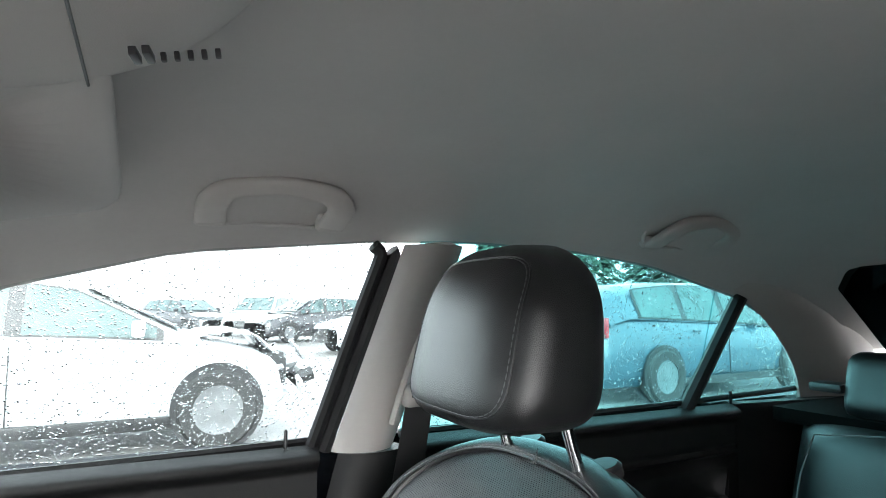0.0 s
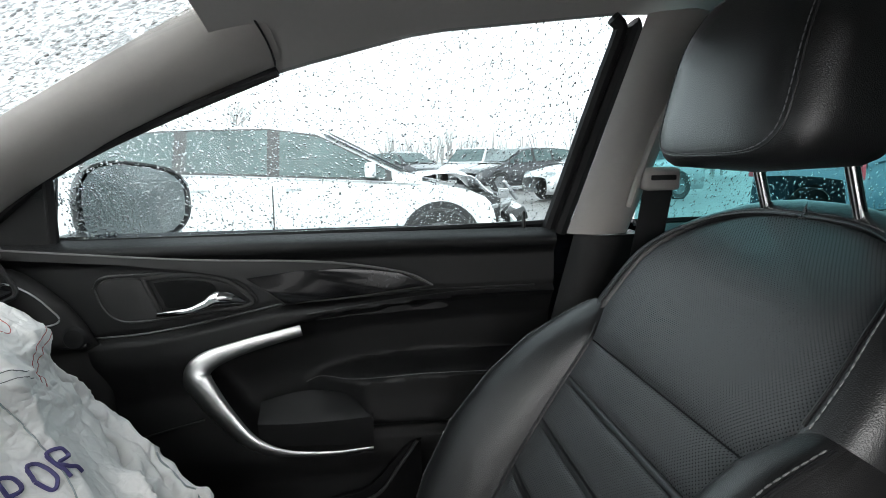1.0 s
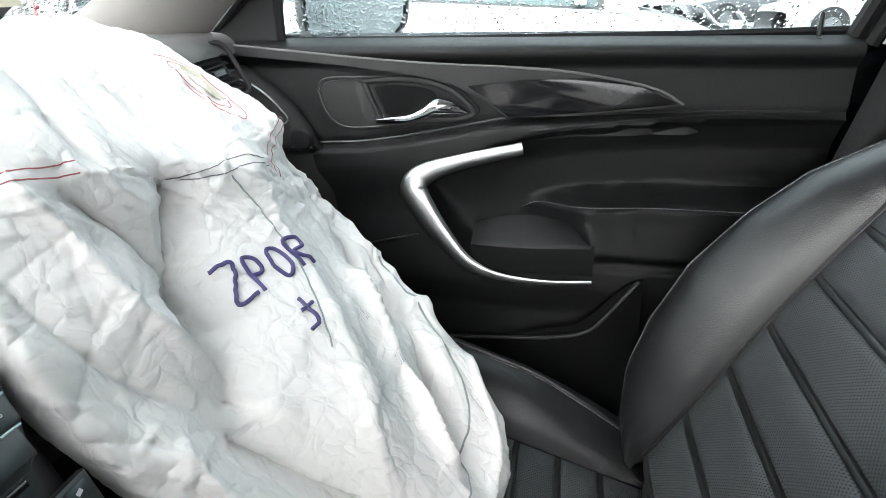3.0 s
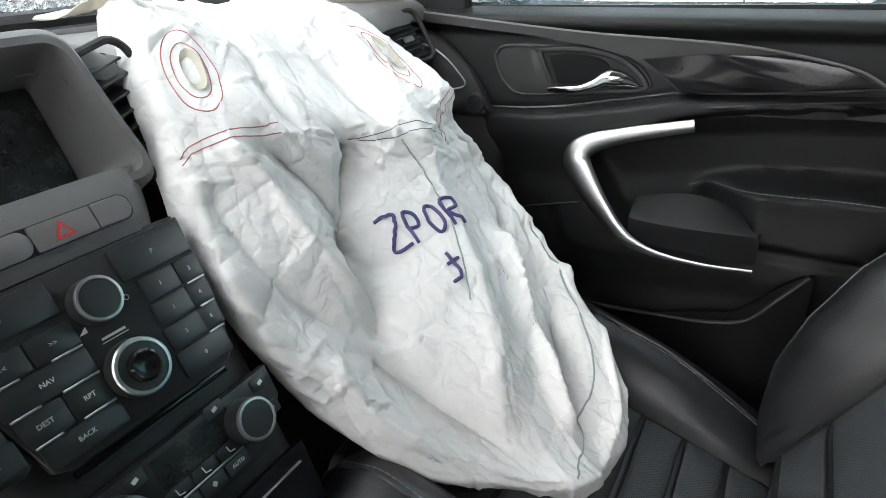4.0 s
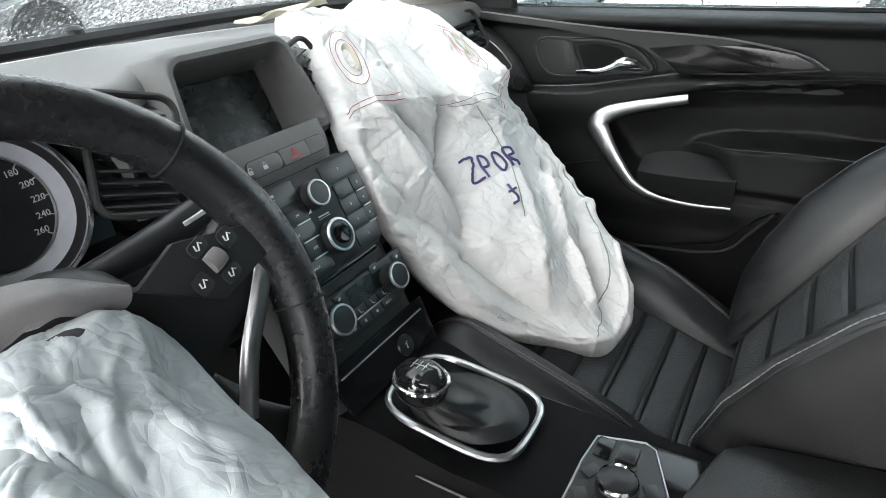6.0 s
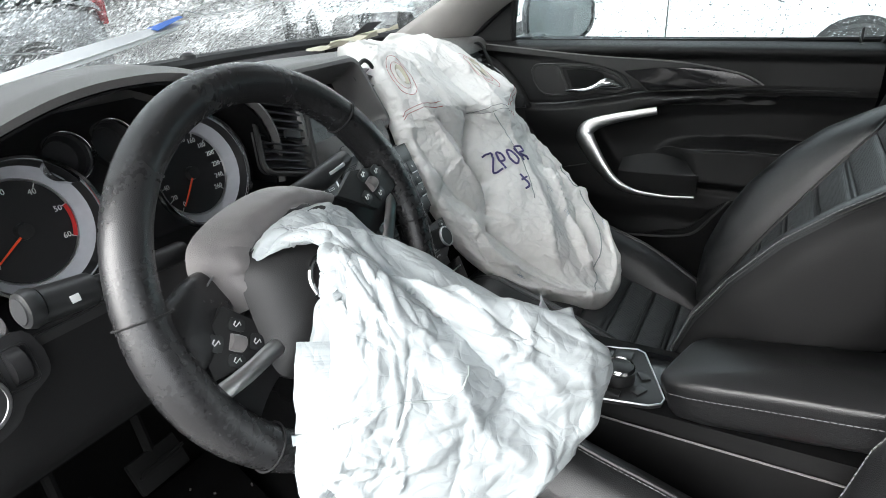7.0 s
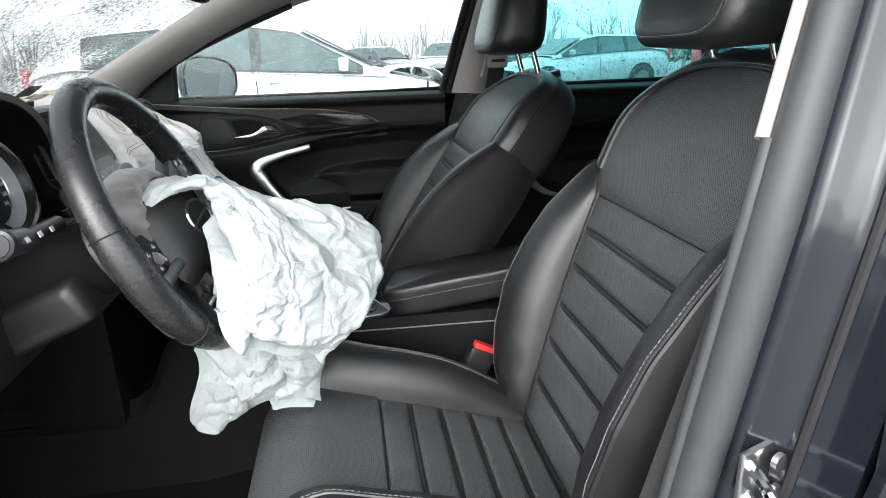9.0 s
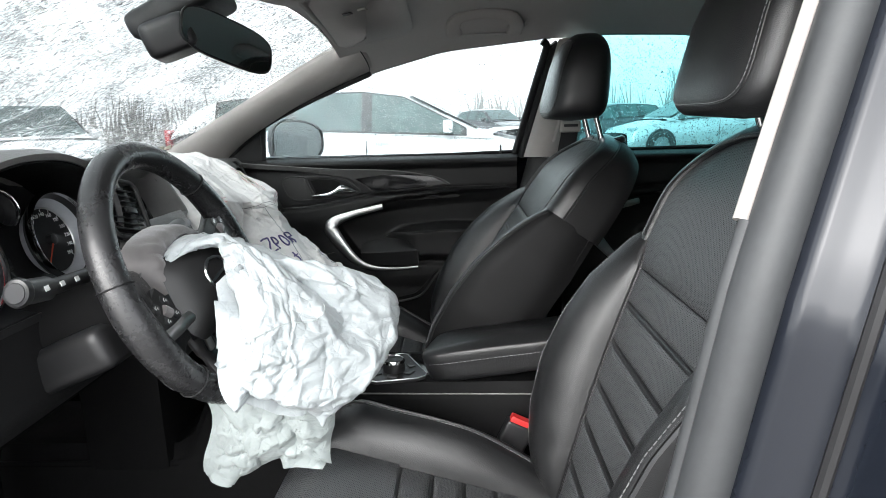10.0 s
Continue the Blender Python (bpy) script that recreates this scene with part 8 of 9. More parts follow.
part("housing", sheet(over, 44, 12, -0.004, True), TRIM, OVER, sharp=70)
part("housing_split", tube([(0.062, -0.16, 1.3190), (0.062, 0.0, 1.3185), (0.062, 0.16, 1.3190)], 0.0010, 6), HARD, OVER)
part("flange", tube([Vector(over(k / 60, 1.0)) + Vector((0, 0, -0.004)) for k in range(60)], 0.0065, 8, True), TRIM, OVER, "rolled edge of the console")
for k in range(7):
    part("switch", block((0.0042 if k < 2 else 0.003, 0.015 if k < 2 else 0.004, 0.005), pose(0.088 + 0.0066 * k + (0.001 if k > 1 else 0), 0.104 - 0.0045 * k + (0.005 if k > 1 else 0), 1.3215, 0, -8, -12), 0.0008), HARD, OVER)

RVM = thing("rear_view_mirror", (-0.19, -0.12, 1.23), "black interior rear-view mirror on a windscreen stalk", "mirror")
VM = axes((-0.185, -0.128, 1.204), (0.36, 0.91, -0.20), (0.08, 0.18, 0.98), (0.93, -0.37, 0.0))


def mirror_cup(a, b):
    ang = 2 * math.pi * a
    px, py = math.cos(ang), math.sin(ang)
    sq = (abs(px) ** 3.5 + abs(py) ** 3.5) ** (-1 / 3.5)
    r = math.sin(math.pi * 0.5 * b)
    return VM @ Vector((0.104 * px * sq * r * (1 if px > 0 else 0.98), 0.036 * py * sq * r, -0.028 * math.cos(math.pi * 0.5 * b)))


part("housing", sheet(mirror_cup, 40, 10, 0.003, True), HARD, RVM, sharp=70)
part("glass", plate([(x * 0.985, y * 0.97) for x, y in [(0.101 * math.cos(t) * (abs(math.cos(t)) ** 3.5 + abs(math.sin(t)) ** 3.5) ** (-1 / 3.5), 0.034 * math.sin(t) * (abs(math.cos(t)) ** 3.5 + abs(math.sin(t)) ** 3.5) ** (-1 / 3.5)) for t in [2 * math.pi * k / 40 for k in range(40)]]], VM @ pose(0, 0, -0.002), 0.003), MIRROR, RVM, "mirror glass")
part("stalk", tube(spline([(-0.205, -0.115, 1.20), (-0.24, -0.08, 1.225), (-0.30, -0.06, 1.255)], 10), 0.011, 10), HARD, RVM)
part("sensor_cover", block((0.15, 0.13, 0.045), pose(-0.275, -0.085, 1.258, 0, -25, 0), 0.016, segments=3), HARD, RVM)
part("camera_box", block((0.075, 0.095, 0.055), pose(-0.258, -0.175, 1.206, 0, -20, 15), 0.016, segments=3), HARD, RVM)

# ---- belts, buckles, rear seat ----
BELT = thing("seat_belt", (0.49, 0.66, 0.95), "black seat belt hanging from a grey height adjuster on the pillar", "seat belt")
part("strap", sheet(lambda a, b: (0.478 + 0.048 * a - 0.10 * b - 0.02 * b * b, 0.655 - 0.015 * b, 1.045 - 0.55 * b), 4, 24, 0.0015), RUBBER, BELT)
part("adjuster", block((0.060, 0.030, 0.036), pose(0.500, 0.655, 1.043, 0, 0, 0), 0.010, segments=3), TRIM, BELT, "grey plastic belt guide")
part("adjuster_slot", block((0.040, 0.004, 0.008), pose(0.500, 0.639, 1.045), 0.002), HARD, BELT)
part("adjuster_rail", tube(spline([(0.455, 0.660, 1.00), (0.470, 0.650, 1.06), (0.495, 0.635, 1.14), (0.515, 0.628, 1.17)], 14), 0.006, 8, up=(0, 1, 0)), TRIM, BELT)


def buckle(at, lean, label, red=True):
    ob = thing("belt_buckle", at, label, "belt buckle", "seat belt buckles")
    m = pose(*at, 0, lean, 0)
    part("body", block((0.052, 0.026, 0.085), m @ pose(0, 0, -0.048), 0.006, segments=3), HARD, ob)
    part("release_button", block((0.044, 0.020, 0.016), m @ pose(0, 0, -0.003), 0.004), REDPLASTIC if red else HARD, ob, "red release button")
    part("stem", block((0.024, 0.008, 0.16), m @ pose(0, 0, -0.15), 0.002), HARD, ob)
    return ob


buckle((0.285, -0.118, 0.528), 25, "black belt buckle with a red release button")
buckle((0.10, 0.07, 0.50), 25, "black belt buckle with a red release button beside the passenger seat")
BK2 = thing("belt_anchor", (0.155, 0.60, 0.50), "grey belt anchor beside the passenger seat", "belt anchor")
part("anchor_cover", block((0.05, 0.025, 0.085), pose(0.155, 0.605, 0.515, 0, 20, 0), 0.009, segments=3), SOFTGREY, BK2)

REAR = thing("rear_bench", (1.2, 0, 0.25), "black leather rear bench with stitched backrests", "bench seat")


def rear_back(y0, y1):
    def f(a, b):
        s = 2 * a - 1
        v = 0.62 * b
        puff = 0.035 * (1 - abs(s) ** 5) * (1 - abs(2 * b - 1) ** 6)
        top = -0.09 * sstep(0.86, 1.0, b)
        return (1.18 + 0.30 * v - puff + 0.16 * sstep(0.85, 1.0, b) ** 2 + 0.05 * abs(s) ** 6, y0 + (y1 - y0) * a, 0.42 + v * 0.94 + top * abs(s) ** 4 * 0.5)

    return sheet(f, 24, 30, -0.08)


for y0, y1 in ((-0.62, -0.17), (-0.165, 0.165), (0.17, 0.62)):
    rb = part("backrest", rear_back(y0, y1), LEATHER, REAR, sharp=70)
    c, w = (y0 + y1) / 2, (y1 - y0) * 0.36
    part("stitching", tube([(1.152 + 0.30 * (v - 0.42) / 0.94 - 0.008, c + sgn, v) for sgn, v in [(-w, 0.55), (-w, 0.85), (-w * 0.9, 0.93), (0, 0.95), (w * 0.9, 0.93), (w, 0.85), (w, 0.55)]], 0.002, 6), GREYTHREAD, rb)
part("cushion", block((0.50, 1.24, 0.18), pose(0.98, 0, 0.42, 0, 6, 0), 0.05, segments=3), LEATHER, REAR)
part("rear_headrest", block((0.09, 0.26, 0.14), pose(1.42, 0.40, 1.02, 0, 15, 0), 0.04, segments=4), LEATHER, REAR)
part("rear_headrest", block((0.09, 0.26, 0.14), pose(1.42, -0.40, 1.02, 0, 15, 0), 0.04, segments=4), LEATHER, REAR)
part("belt_guide", block((0.05, 0.07, 0.02), pose(1.40, 0.56, 1.015), 0.008), HARD, REAR)

# ---- footwell and loose things ----
PED = thing("brake_pedal", (-0.62, -0.33, 0.42), "dark brake pedal with ribbed rubber pad", "pedal", "pedals")
part("arm", tube(spline([(-0.66, -0.33, 0.72), (-0.62, -0.33, 0.58), (-0.585, -0.335, 0.46)], 10), 0.008, 8, up=(0, 1, 0)), PEDAL, PED)
pp = part("pad", block((0.012, 0.085, 0.055), pose(-0.575, -0.335, 0.45, 0, -30, 0), 0.004), PEDAL, PED)
for k in range(4):
    part("rib", block((0.004, 0.075, 0.005), pose(-0.566 + 0.006 * k - 0.01, -0.335, 0.432 + 0.012 * k, 0, -30, 0), 0.001, segments=1), PEDAL, pp)
CLP = thing("clutch_pedal", (-0.62, -0.47, 0.42), "dark clutch pedal with ribbed rubber pad", "pedal", "pedals")
part("arm", tube(spline([(-0.66, -0.46, 0.72), (-0.61, -0.468, 0.58), (-0.575, -0.475, 0.46)], 10), 0.008, 8, up=(0, 1, 0)), PEDAL, CLP)
part("pad", block((0.012, 0.080, 0.060), pose(-0.565, -0.475, 0.45, 0, -30, 0), 0.004), PEDAL, CLP)
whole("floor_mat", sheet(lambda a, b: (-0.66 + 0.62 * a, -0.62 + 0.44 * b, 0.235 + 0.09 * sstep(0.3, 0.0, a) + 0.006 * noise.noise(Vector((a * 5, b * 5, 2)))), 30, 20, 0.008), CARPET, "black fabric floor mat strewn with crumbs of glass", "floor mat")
rng = random.Random(5)
bits = bmesh.new()
for k in range(60):
    x, y = -0.62 + 0.55 * rng.random(), -0.60 + 0.42 * rng.random()
    t = (x + 0.66) / 0.62
    z = 0.245 + 0.09 * sstep(0.3, 0.0, t)
    s = rng.uniform(0.0015, 0.0045)
    block((s, s * rng.uniform(0.5, 2.0), s * 0.6), pose(x, y, z + 0.004, rng.uniform(0, 90), rng.uniform(0, 90), rng.uniform(0, 180)), bm=bits)
whole("crumbs", bits, CRUMB, "pale crumbs and glass splinters on the floor mat", "debris", kind="stuff", flat=True)

DOC = thing("paper_sheets", (-0.66, -0.20, 0.985), "white paper sheets with a blue corner on the dash", "papers")
PM = axes((-0.650, -0.24, 1.028), (0.0, 1.0, 0.12), (-0.98, 0.0, 0.15), (0.15, -0.12, 1.0))
for k, (w, h, dx) in enumerate(((0.34, 0.075, 0.0), (0.36, 0.06, 0.01))):
    part("sheet", sheet(lambda a, b, w=w, h=h, dx=dx, k=k: PM @ Vector(((a - 0.5) * w + dx, (b - 0.5) * h * (0.36 - 0.22 * a), 0.006 * k + 0.010 * math.sin(3 * a) * b + 0.012 * a * a)), 12, 4, 0.0008), PAPER, DOC)
part("blue_corner", sheet(lambda a, b: PM @ Vector((0.125 + 0.055 * a, (b - 0.5) * (0.022 - 0.012 * a), 0.0195 + 0.008 * a)), 4, 3, 0.0006), BLUEPRINT, DOC, "blue printed corner")
whole("windscreen_sticker", sheet(lambda a, b: Vector(windscreen(0.872 + 0.028 * a, 0.085 + 0.075 * b)) + Vector((0.003, 0, -0.004)), 6, 3, 0.001), DARKPAINT, "small dark sticker in the windscreen corner", "sticker")

# chalk marks and scratches on the windscreen
MARKS = thing("windscreen_writing", (-0.66, -0.29, 1.07), "smeared white chalk strokes written on the outside of the windscreen", "chalk marks")


def on_screen(y, b, lift=0.012):
    p = Vector(windscreen(0.5 + y / (1.40 - 0.20 * b), b))
    return p + Vector((-0.5, 0, 0.85)) * lift


for k, (y, b, slope, tall) in enumerate(((-0.40, 0.33, 0.02, 0.10), (-0.365, 0.33, -0.025, 0.10), (-0.330, 0.33, 0.0, 0.10), (-0.300, 0.33, 0.03, 0.10), (-0.270, 0.33, -0.02, 0.10), (-0.245, 0.33, 0.0, 0.10), (-0.215, 0.33, 0.025, 0.10), (-0.190, 0.33, 0.0, 0.10))):
    part("chalk_bar", sheet(lambda a, t, y=y, b=b, slope=slope, tall=tall, k=k: on_screen(y + slope * t + 0.011 * a + 0.002 * math.sin(9 * t + k), b + tall * t), 4, 12, 0.0006), CHALK, MARKS)
part("blue_patch", sheet(lambda a, t: on_screen(-0.155 + 0.03 * a + 0.01 * t, 0.34 + 0.08 * t), 6, 6, 0.0006), BLUEPRINT, MARKS, "blue smear on the glass")
CRACK = thing("glass_crack", (-0.8, 0.1, 1.01), "thin white crack wandering over the windscreen", "crack")
for line in ([(-0.42, 0.17), (-0.30, 0.185), (-0.18, 0.16), (-0.10, 0.145)], [(-0.14, 0.40), (-0.08, 0.32), (0.0, 0.28), (0.10, 0.25), (0.20, 0.29)], [(0.02, 0.27), (0.06, 0.36), (0.05, 0.46)]):
    part("crack_line", tube([on_screen(p.x, p.y, 0.006) for p in spline([(y, b, 0) for y, b in line], 30)], 0.0007, 5), CHALK, CRACK)
whole("light_sensor", turned([(0.0, 0.0), (0.014, 0.0), (0.013, 0.006), (0.008, 0.010), (0.0, 0.011)], pose(-0.73, 0.005, 1.004), 20), HARD, "small round black light sensor on the dash top", "sensor")
whole("windscreen_base_strip", tube([(-0.90 + 0.20 * (y / 0.68) ** 2, y, 0.978 - 0.004 * math.cos(6 * y)) for y in [-0.68 + 0.034 * k for k in range(41)]], 0.014, 8), HARD, "black rubber strip along the base of the windscreen", "rubber strip")
# ---- outside ----
def land(a, b):
    x, y = -250 + 500 * a, -250 + 500 * b
    return (x, y, 0.03 * noise.noise(Vector((x * 0.05, y * 0.05, 0))))


whole("ground", sheet(land, 60, 60), GRAVEL, "wet grey gravel yard", "ground", kind="structure")


def car(name, label, m, paint, length=4.5, height=1.5, wide=1.76, broken=False, glass=DARKGLASS):
    """A plain parked car: lofted body with wheel arches, windows, lamps and wheels. The pose's x points to its rear."""
    ob = thing(name, m.translation, label, "car", "parked cars")
    L, H, W = length, height, wide / 2
    # outline of the upper body along the length: (x, top of the body, top of the roof)
    belt = [(0.0, 0.60), (0.03, 0.72), (0.20, 0.88), (0.30, 0.91), (0.6, 0.98), (0.9, 1.04), (0.97, 0.98), (1.0, 0.80)]
    roofl = [(0.20, 0.93), (0.24, 0.96), (0.42, H - 0.06), (0.52, H), (0.72, H - 0.01), (0.86, H - 0.06), (0.93, H - 0.16), (0.972, 1.04), (0.985, 0.98)]

    def body(a, b):
        x = a * L
        top = curve1(belt, a)
        k = math.sin(math.pi * min(1, max(0, a * 1.0))) ** 0.22
        w = W * (0.80 + 0.20 * k)
        prof = [(-0.88, 0.22), (-0.98, 0.35), (-1.0, 0.6), (-0.97, 0.85), (-0.90, 1.0), (-0.5, 1.03), (0.0, 1.04), (0.5, 1.03), (0.90, 1.0), (0.97, 0.85), (1.0, 0.6), (0.98, 0.35), (0.88, 0.22)]
        i = b * (len(prof) - 1)
        q = min(int(i), len(prof) - 2)
        t = i - q
        py, pz = [prof[q][d] + (prof[q + 1][d] - prof[q][d]) * t for d in (0, 1)]
        z = pz * top if pz > 0.7 else 0.22 + (pz - 0.22) * (top * 0.7 - 0.22) / 0.48
        dent = 0.0
        if broken and a < 0.2:
            dent = 0.10 * noise.noise(Vector((a * 30, b * 9, 4.0))) * (1 - a / 0.2)
        return m @ Vector((x - L / 2 + dent + (0.25 * (1 - a / 0.12) if broken and a < 0.12 else 0), py * w, z + dent * 0.6))

    part("body", sheet(body, 60, 36), paint, ob, sharp=50)

    def cabin(a, b):
        a2 = 0.21 + 0.765 * a
        top = curve1(roofl, a2)
        low = curve1(belt, a2) - 0.02
        w = W * 0.93
        ang = math.pi * b
        sq = (abs(math.cos(ang)) ** 5 + abs(math.sin(ang)) ** 5) ** (-0.2)
        z = low + (top - low) * math.sin(ang) * sq
        shrink = 1 - 0.26 * max(0, (z - low) / max(0.1, H - low))
        return m @ Vector((a2 * L - L / 2, -w * math.cos(ang) * sq * shrink, z))

    part("roof", sheet(cabin, 40, 28), paint, ob, sharp=50)
    for s in (-1, 1):
        for x0, x1 in ((0.285, 0.495), (0.520, 0.675), (0.700, 0.86)):
            def pane(a, b, s=s, x0=x0, x1=x1):
                a2 = x0 + (x1 - x0) * a
                top, low = curve1(roofl, a2), curve1(belt, a2) - 0.02
                z = low + 0.03 + max(0.02, top - low - 0.10) * b
                shrink = 1 - 0.26 * max(0, (z - low) / max(0.1, H - low))
                return m @ Vector((a2 * L - L / 2, s * (W * 0.93 * shrink + 0.012), z))

            part("window", sheet(pane, 10, 6, 0.004 * s), glass, ob)

        def band(a, b, s=s):
            a2 = 0.272 + 0.598 * a
            top, low = curve1(roofl, a2), curve1(belt, a2) - 0.02
            z = low + 0.012 + max(0.02, top - low - 0.065) * b
            shrink = 1 - 0.26 * max(0, (z - low) / max(0.1, H - low))
            return m @ Vector((a2 * L - L / 2, s * (W * 0.93 * shrink + 0.007), z))

        part("window_surround", sheet(band, 24, 6, 0.003 * s), HARD, ob)
        part("mirror", block((0.10, 0.16, 0.13), m @ pose(0.315 * L - L / 2, s * (W + 0.08), 1.00), 0.03), paint, ob)
        part("door_gap", tube([m @ Vector((0.508 * L - L / 2, s * (W * 1.003), z)) for z in (0.3, 0.6, 0.88)], 0.006, 6, up=(1, 0, 0)), HARD, ob)
        for hx in (0.47, 0.65):
            part("door_handle", block((0.16, 0.03, 0.03), m @ pose(hx * L - L / 2, s * (W * 1.0), 0.86), 0.01), paint, ob)
        part("sill", block((L * 0.55, 0.04, 0.10), m @ pose(0.02 * L, s * W * 0.95, 0.24), 0.01), HARD, ob)
        for wx in (0.175, 0.79):
            part("wheel_arch", turned([(0.0, 0.0), (0.37, 0.0), (0.37, 0.03), (0.0, 0.03)], m @ pose(wx * L - L / 2, s * (W * 0.975), 0.34, -90 * s, 0, 0), 28), HARD, ob)
            wh = part("wheel", turned([(0.18, 0.0), (0.30, 0.0), (0.325, 0.03), (0.325, 0.16), (0.30, 0.19), (0.20, 0.19), (0.20, 0.15), (0.0, 0.15)], m @ pose(wx * L - L / 2, s * (W - 0.15), 0.325, -90 * s, 0, 0), 28), TYRE, ob)
            part("rim", turned([(0.0, 0.17), (0.06, 0.172), (0.10, 0.165), (0.205, 0.18), (0.205, 0.165)], m @ pose(wx * L - L / 2, s * (W - 0.15), 0.325, -90 * s, 0, 0), 28), ALLOY, wh)
        part("tail_lamp", block((0.05, 0.16, 0.24), m @ pose(0.485 * L, s * W * 0.84, 0.92), 0.02), REDPAINT, ob)
        if not broken:
            part("headlamp", block((0.14, 0.30, 0.13), m @ pose(-0.468 * L, s * W * 0.70, 0.68), 0.03), GLASS, ob)
    part("windscreen", sheet(lambda a, b: m @ Vector((((0.245 + 0.165 * b) * L - L / 2) - 0.012, (2 * a - 1) * W * (0.80 - 0.12 * b), curve1(roofl, 0.245 + 0.165 * b) + 0.012)), 10, 8, 0.004), glass, ob)
    part("rear_window", sheet(lambda a, b: m @ Vector((((0.96 - 0.05 * b) * L - L / 2) + 0.012, (2 * a - 1) * W * (0.75 - 0.10 * b), 1.04 + (H - 0.24 - 0.96) * b)), 8, 6, 0.004), glass, ob)
    return ob


WHITE = car("white_hatchback", "white family car with a crushed front, wet with rain", pose(-0.75, 6.1, 0, 0, 0, 180), WHITEPAINT, 4.4, 1.43, 1.76, True)
# the crushed nose of the white car
part("buckled_bonnet", sheet(lambda a, b: pose(-0.75, 6.1, 0, 0, 0, 180) @ Vector((-1.95 + 0.85 * a, (2 * b - 1) * 0.70, 0.86 + 0.10 * math.sin(math.pi * a) + 0.03 * noise.noise(Vector((a * 5, b * 4, 3))) - 0.10 * sstep(0.25, 0.0, a))), 20, 16, 0.01), WHITEPAINT, WHITE, "buckled white bonnet standing open")
part("engine_bay", block((0.62, 1.30, 0.30), pose(0.98, 6.1, 0.62), 0.05), HARD, WHITE)
rng = random.Random(8)
for k in range(16):
    part("broken_piece", block((rng.uniform(0.05, 0.25), rng.uniform(0.03, 0.2), rng.uniform(0.02, 0.10)), pose(1.35 + rng.uniform(-0.25, 0.15), 5.3 + rng.uniform(-0.05, 1.0), rng.uniform(0.35, 0.85), rng.uniform(-60, 60), rng.uniform(-60, 60), rng.uniform(0, 180)), 0.01), rng.choice((HARD, WHITEPAINT, SILVERPAINT)), WHITE)

# other cars of the yard
car("blue_estate_car", "blue estate car seen through the tinted rear window", pose(7.0, 6.3, 0, 0, 0, 185), BLUEPAINT, 4.5, 1.50, 1.76)
FARW = car("white_estate_car", "white car parked farther off in the yard", pose(4.4, 25.0, 0, 0, 0, 60), WHITEPAINT, 4.5, 1.55, 1.76)
FARD = car("dark_hatchback", "dark car parked in the yard", pose(5.2, 20.5, 0, 0, 0, 20), DARKPAINT, 4.2, 1.45, 1.72)
FARS = car("silver_saloon", "silver-grey car parked in the yard", pose(6.2, 14.8, 0, 0, 0, 10), SILVERPAINT, 4.4, 1.42, 1.75)
FRONT = car("silver_saloon", "pale silver car parked ahead, blurred by rain", pose(-6.8, 1.4, 0, 0, 0, 95), SILVERPAINT, 4.5, 1.45, 1.78)
copy_thing(FARD, pose(1.6, 26.5, 0, 0, 0, 100))
copy_thing(FARS, pose(9.6, 22.0, 0, 0, 0, 40))
copy_thing(FARW, pose(-7.5, 9.5, 0, 0, 0, 80))
copy_thing(FRONT, pose(-9.5, -2.5, 0, 0, 0, 80))
copy_thing(FARW, pose(10.5, 11.5, 0, 0, 0, 150))


# ---- trees ----
def bare_tree(name, seed, height, spread, label):
    rng = random.Random(seed)
    ob = thing(name, (0, 0, 0), label, "tree", "bare trees")
    trunk, twigs = bmesh.new(), bmesh.new()

    def grow(p, d, length, rad, depth):
        q = p + d * length
        mid = p.lerp(q, 0.5) + Vector((rng.uniform(-1, 1), rng.uniform(-1, 1), 0)) * length * 0.06
        tube([p, mid, q], [rad, rad * 0.8, rad * 0.6], 4 if depth > 1 else 6, bm=trunk if depth < 2 else twigs, up=(1, 0.3, 0))
        if depth < 5:
            for k in range(3 if depth < 4 else 2):
                e = (d + Vector((rng.uniform(-1, 1), rng.uniform(-1, 1), rng.uniform(-0.2, 0.7))) * spread).normalized()
                grow(p.lerp(q, rng.uniform(0.5, 1.0)), e, length * rng.uniform(0.55, 0.8), rad * 0.55, depth + 1)

    grow(Vector((0, 0, -0.1)), Vector((0, 0, 1)), height * 0.34, height * 0.016, 0)
    part("trunk", trunk, HAZEBARK, ob)
    part("twigs", twigs, HAZEBARK, ob)
    return ob


BT = [bare_tree("bare_tree", 1, 7.0, 0.65, "bare winter tree with fine grey twigs"), bare_tree("bare_tree", 2, 5.0, 0.85, "low bare winter tree with fine grey twigs")]
for k in range(46):
    ang = radians(rng.uniform(-75, 175))
    d = rng.uniform(34, 55)
    src = BT[k % 2]
    m = pose(d * math.cos(ang), d * math.sin(ang), 0, 0, 0, rng.uniform(0, 360)) @ Matrix.Scale(1, 4)
    t = copy_thing(src, m)
    s = rng.uniform(0.55, 0.95)
    t.scale = (s, s, s)
BT[0].location, BT[1].location = (-8.5, 40, 0), (6, 44, 0)


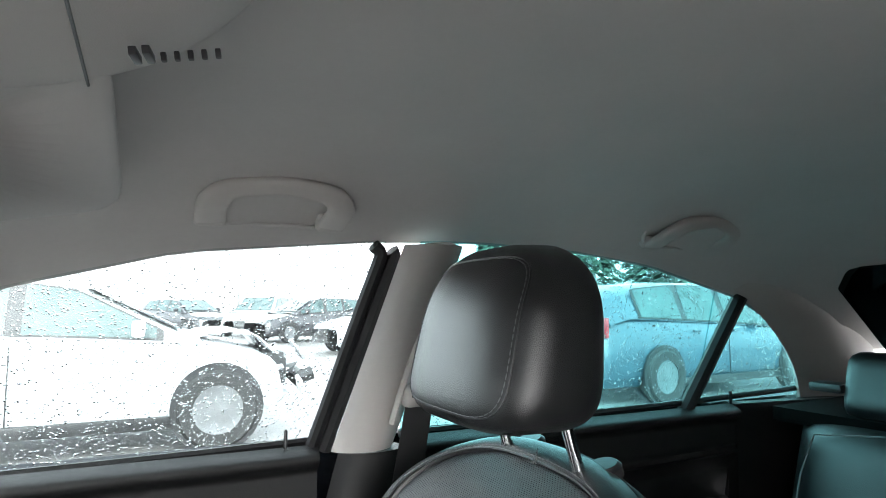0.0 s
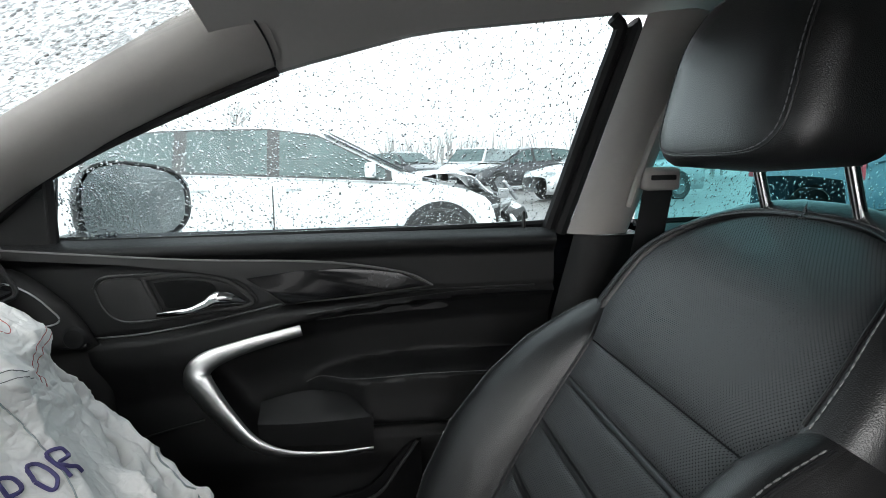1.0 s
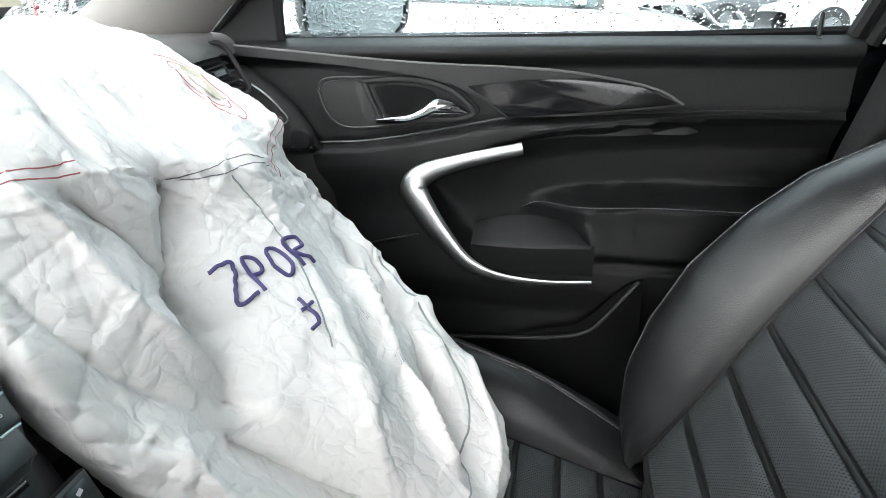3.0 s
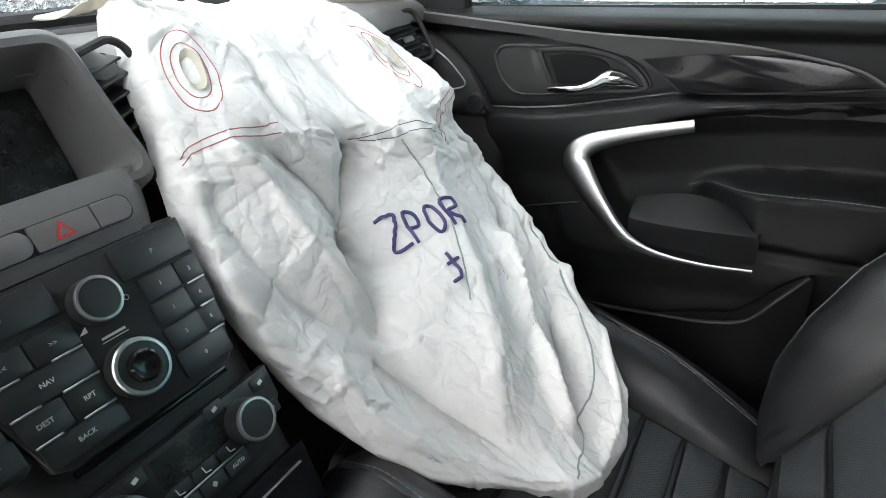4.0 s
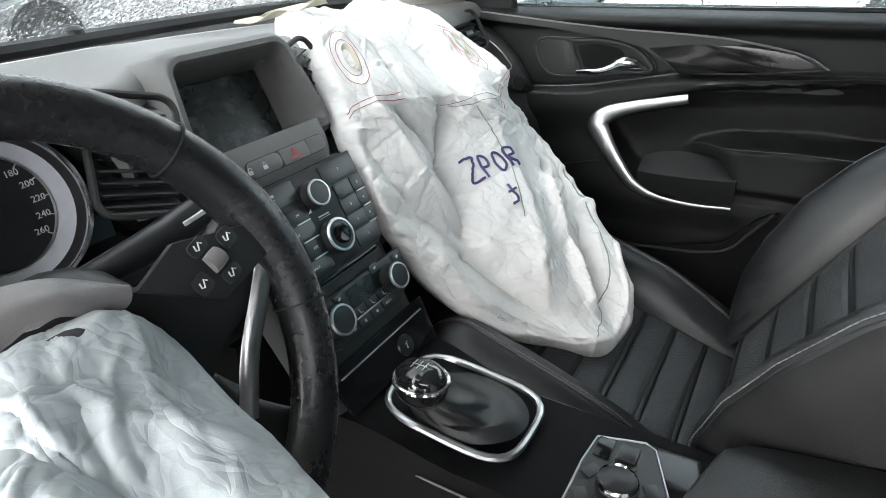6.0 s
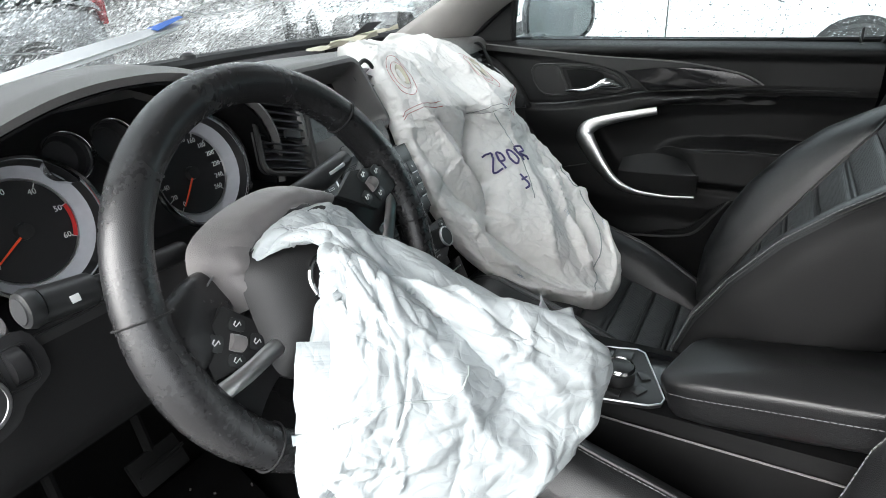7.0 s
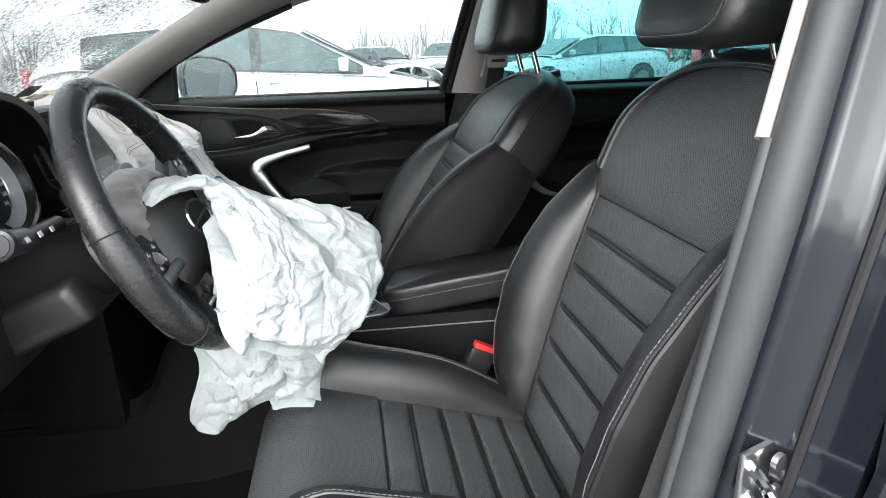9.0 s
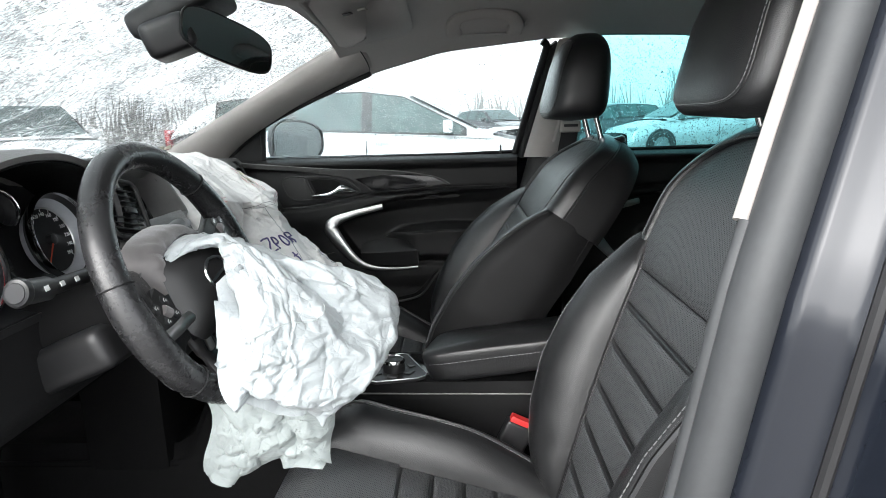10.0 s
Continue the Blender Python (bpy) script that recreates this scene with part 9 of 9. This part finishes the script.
def conifer(name, seed, height, label):
    rng = random.Random(seed)
    ob = thing(name, (0, 0, 0), label, "tree", "conifers")
    part("trunk", tube([(0, 0, -0.1), (0, 0, height * 0.5), (0, 0, height)], [height * 0.02, height * 0.012, 0.01], 6, up=(1, 0, 0)), HAZEBARK, ob)
    verts, faces = [], []
    for k in range(1300):
        t = rng.random() ** 0.8
        z = height * (0.06 + 0.94 * t)
        r = height * 0.24 * (1 - t) * rng.uniform(0.35, 1.12) + 0.05
        g = rng.uniform(0, 2 * math.pi)
        c = Vector((r * math.cos(g), r * math.sin(g), z))
        out = Vector((math.cos(g), math.sin(g), -0.35)).normalized()
        side = Vector((-math.sin(g), math.cos(g), 0))
        L = height * rng.uniform(0.035, 0.07)
        n = len(verts)
        verts += [c - out * L * 0.6, c + side * L * 0.35, c + out * L * 0.7, c - side * L * 0.35, c + Vector((0, 0, L * 0.3))]
        faces += [(n, n + 1, n + 4), (n + 1, n + 2, n + 4), (n + 2, n + 3, n + 4), (n + 3, n, n + 4)]
    me = bpy.data.meshes.new("crown")
    me.from_pydata([tuple(v) for v in verts], [], faces)
    me.materials.append(CONIFER)
    crown = new("crown", me)
    crown.parent = ob
    return ob


CF = conifer("conifer_tree", 3, 9.0, "dark green conifer with drooping sprays")
CF.location = (22, 20.5, 0)
for x, y, s in ((19, 22.5, 0.8), (26, 18, 1.0), (31, 20, 1.1), (24, 24, 0.9), (30, 12, 1.0), (34, 15, 1.2), (16, 27, 0.7), (33, 5, 1.0)):
    t = copy_thing(CF, pose(x, y, 0, 0, 0, rng.uniform(0, 360)))
    t.scale = (s, s, s)

hedge = bmesh.new()
for k in range(900):
    ang = radians(rng.uniform(-90, 180))
    d = rng.uniform(50, 64)
    h = rng.uniform(1.2, 4.0)
    x, y = d * math.cos(ang), d * math.sin(ang)
    for q in range(3):
        dx, dy = rng.uniform(-1, 1), rng.uniform(-1, 1)
        tube([(x, y, 0), (x + dx * 0.5, y + dy * 0.5, h * 0.6), (x + dx, y + dy, h)], [0.10, 0.06, 0.01], 3, bm=hedge, up=(1, 0.3, 0))
whole("far_scrub", hedge, HAZEBARK, "far grey scrub of bare bushes round the yard", "scrub", kind="stuff")


# ---- rain on the panes ----
def drops(name, surf, count, seed, parent, small=0.0007, big=0.0022, out=0.0025, stretch=1.3):
    """Flat water beads sitting on the outside of a pane."""
    rng = random.Random(seed)
    verts, faces = [], []
    for k in range(count):
        a, b = rng.random(), rng.random()
        p = Vector(surf(a, b))
        e = 0.002
        u = (Vector(surf(min(1, a + e), b)) - Vector(surf(max(0, a - e), b))).normalized()
        v = (Vector(surf(a, min(1, b + e))) - Vector(surf(a, max(0, b - e)))).normalized()
        n = u.cross(v).normalized()
        if n.dot(p - Vector((0.2, 0.0, 0.9))) < 0:
            n = -n
        v = n.cross(u) if n.cross(u).z > 0 else u.cross(n)
        r = small + (big - small) * rng.random() ** 2.2
        s = rng.uniform(1.0, stretch)
        p = p + n * out
        i = len(verts)
        verts.append(p + n * r * 0.55)
        for q in range(7):
            g = 2 * math.pi * q / 7
            verts.append(p + (u * math.cos(g) + v * math.sin(g) * s) * r * 0.65 + n * r * 0.40)
        for q in range(7):
            g = 2 * math.pi * q / 7
            verts.append(p + (u * math.cos(g) + v * math.sin(g) * s) * r)
        for q in range(7):
            w = (q + 1) % 7
            faces += [(i, i + 1 + q, i + 1 + w), (i + 1 + q, i + 8 + q, i + 8 + w, i + 1 + w)]
        faces.append(tuple(i + 8 + q for q in range(6, -1, -1)))
    me = bpy.data.meshes.new(name)
    me.from_pydata([tuple(v) for v in verts], [], faces)
    me.materials.append(WATER)
    smooth(me)
    ob = new(name, me)
    ob.parent = parent
    ob.matrix_parent_inverse = WORLD_OF[parent].inverted()
    return tagged(ob, "clear rain drops on the pane", kind="stuff")


def side_pane(x0, x1):
    def f(a, b):
        x = x0 + (x1 - x0) * a
        top = curve1(RAIL, x)
        z = 0.965 + max(0.0, top - 0.965) * b
        return (x, side_y(z), z)

    return f


drops("rain_drops", side_pane(-0.41, 0.42), 9000, 21, DOOR1, 0.0006, 0.0019)
drops("rain_drops", side_pane(0.50, 1.18), 5000, 22, DOOR2, 0.0007, 0.0022)
drops("rain_drops", side_pane(1.22, 1.58), 1600, 23, DOOR2, 0.0008, 0.0026)
drops("rain_drops", windscreen, 11000, 24, WIN1, 0.0008, 0.0028, 0.013, 2.4)
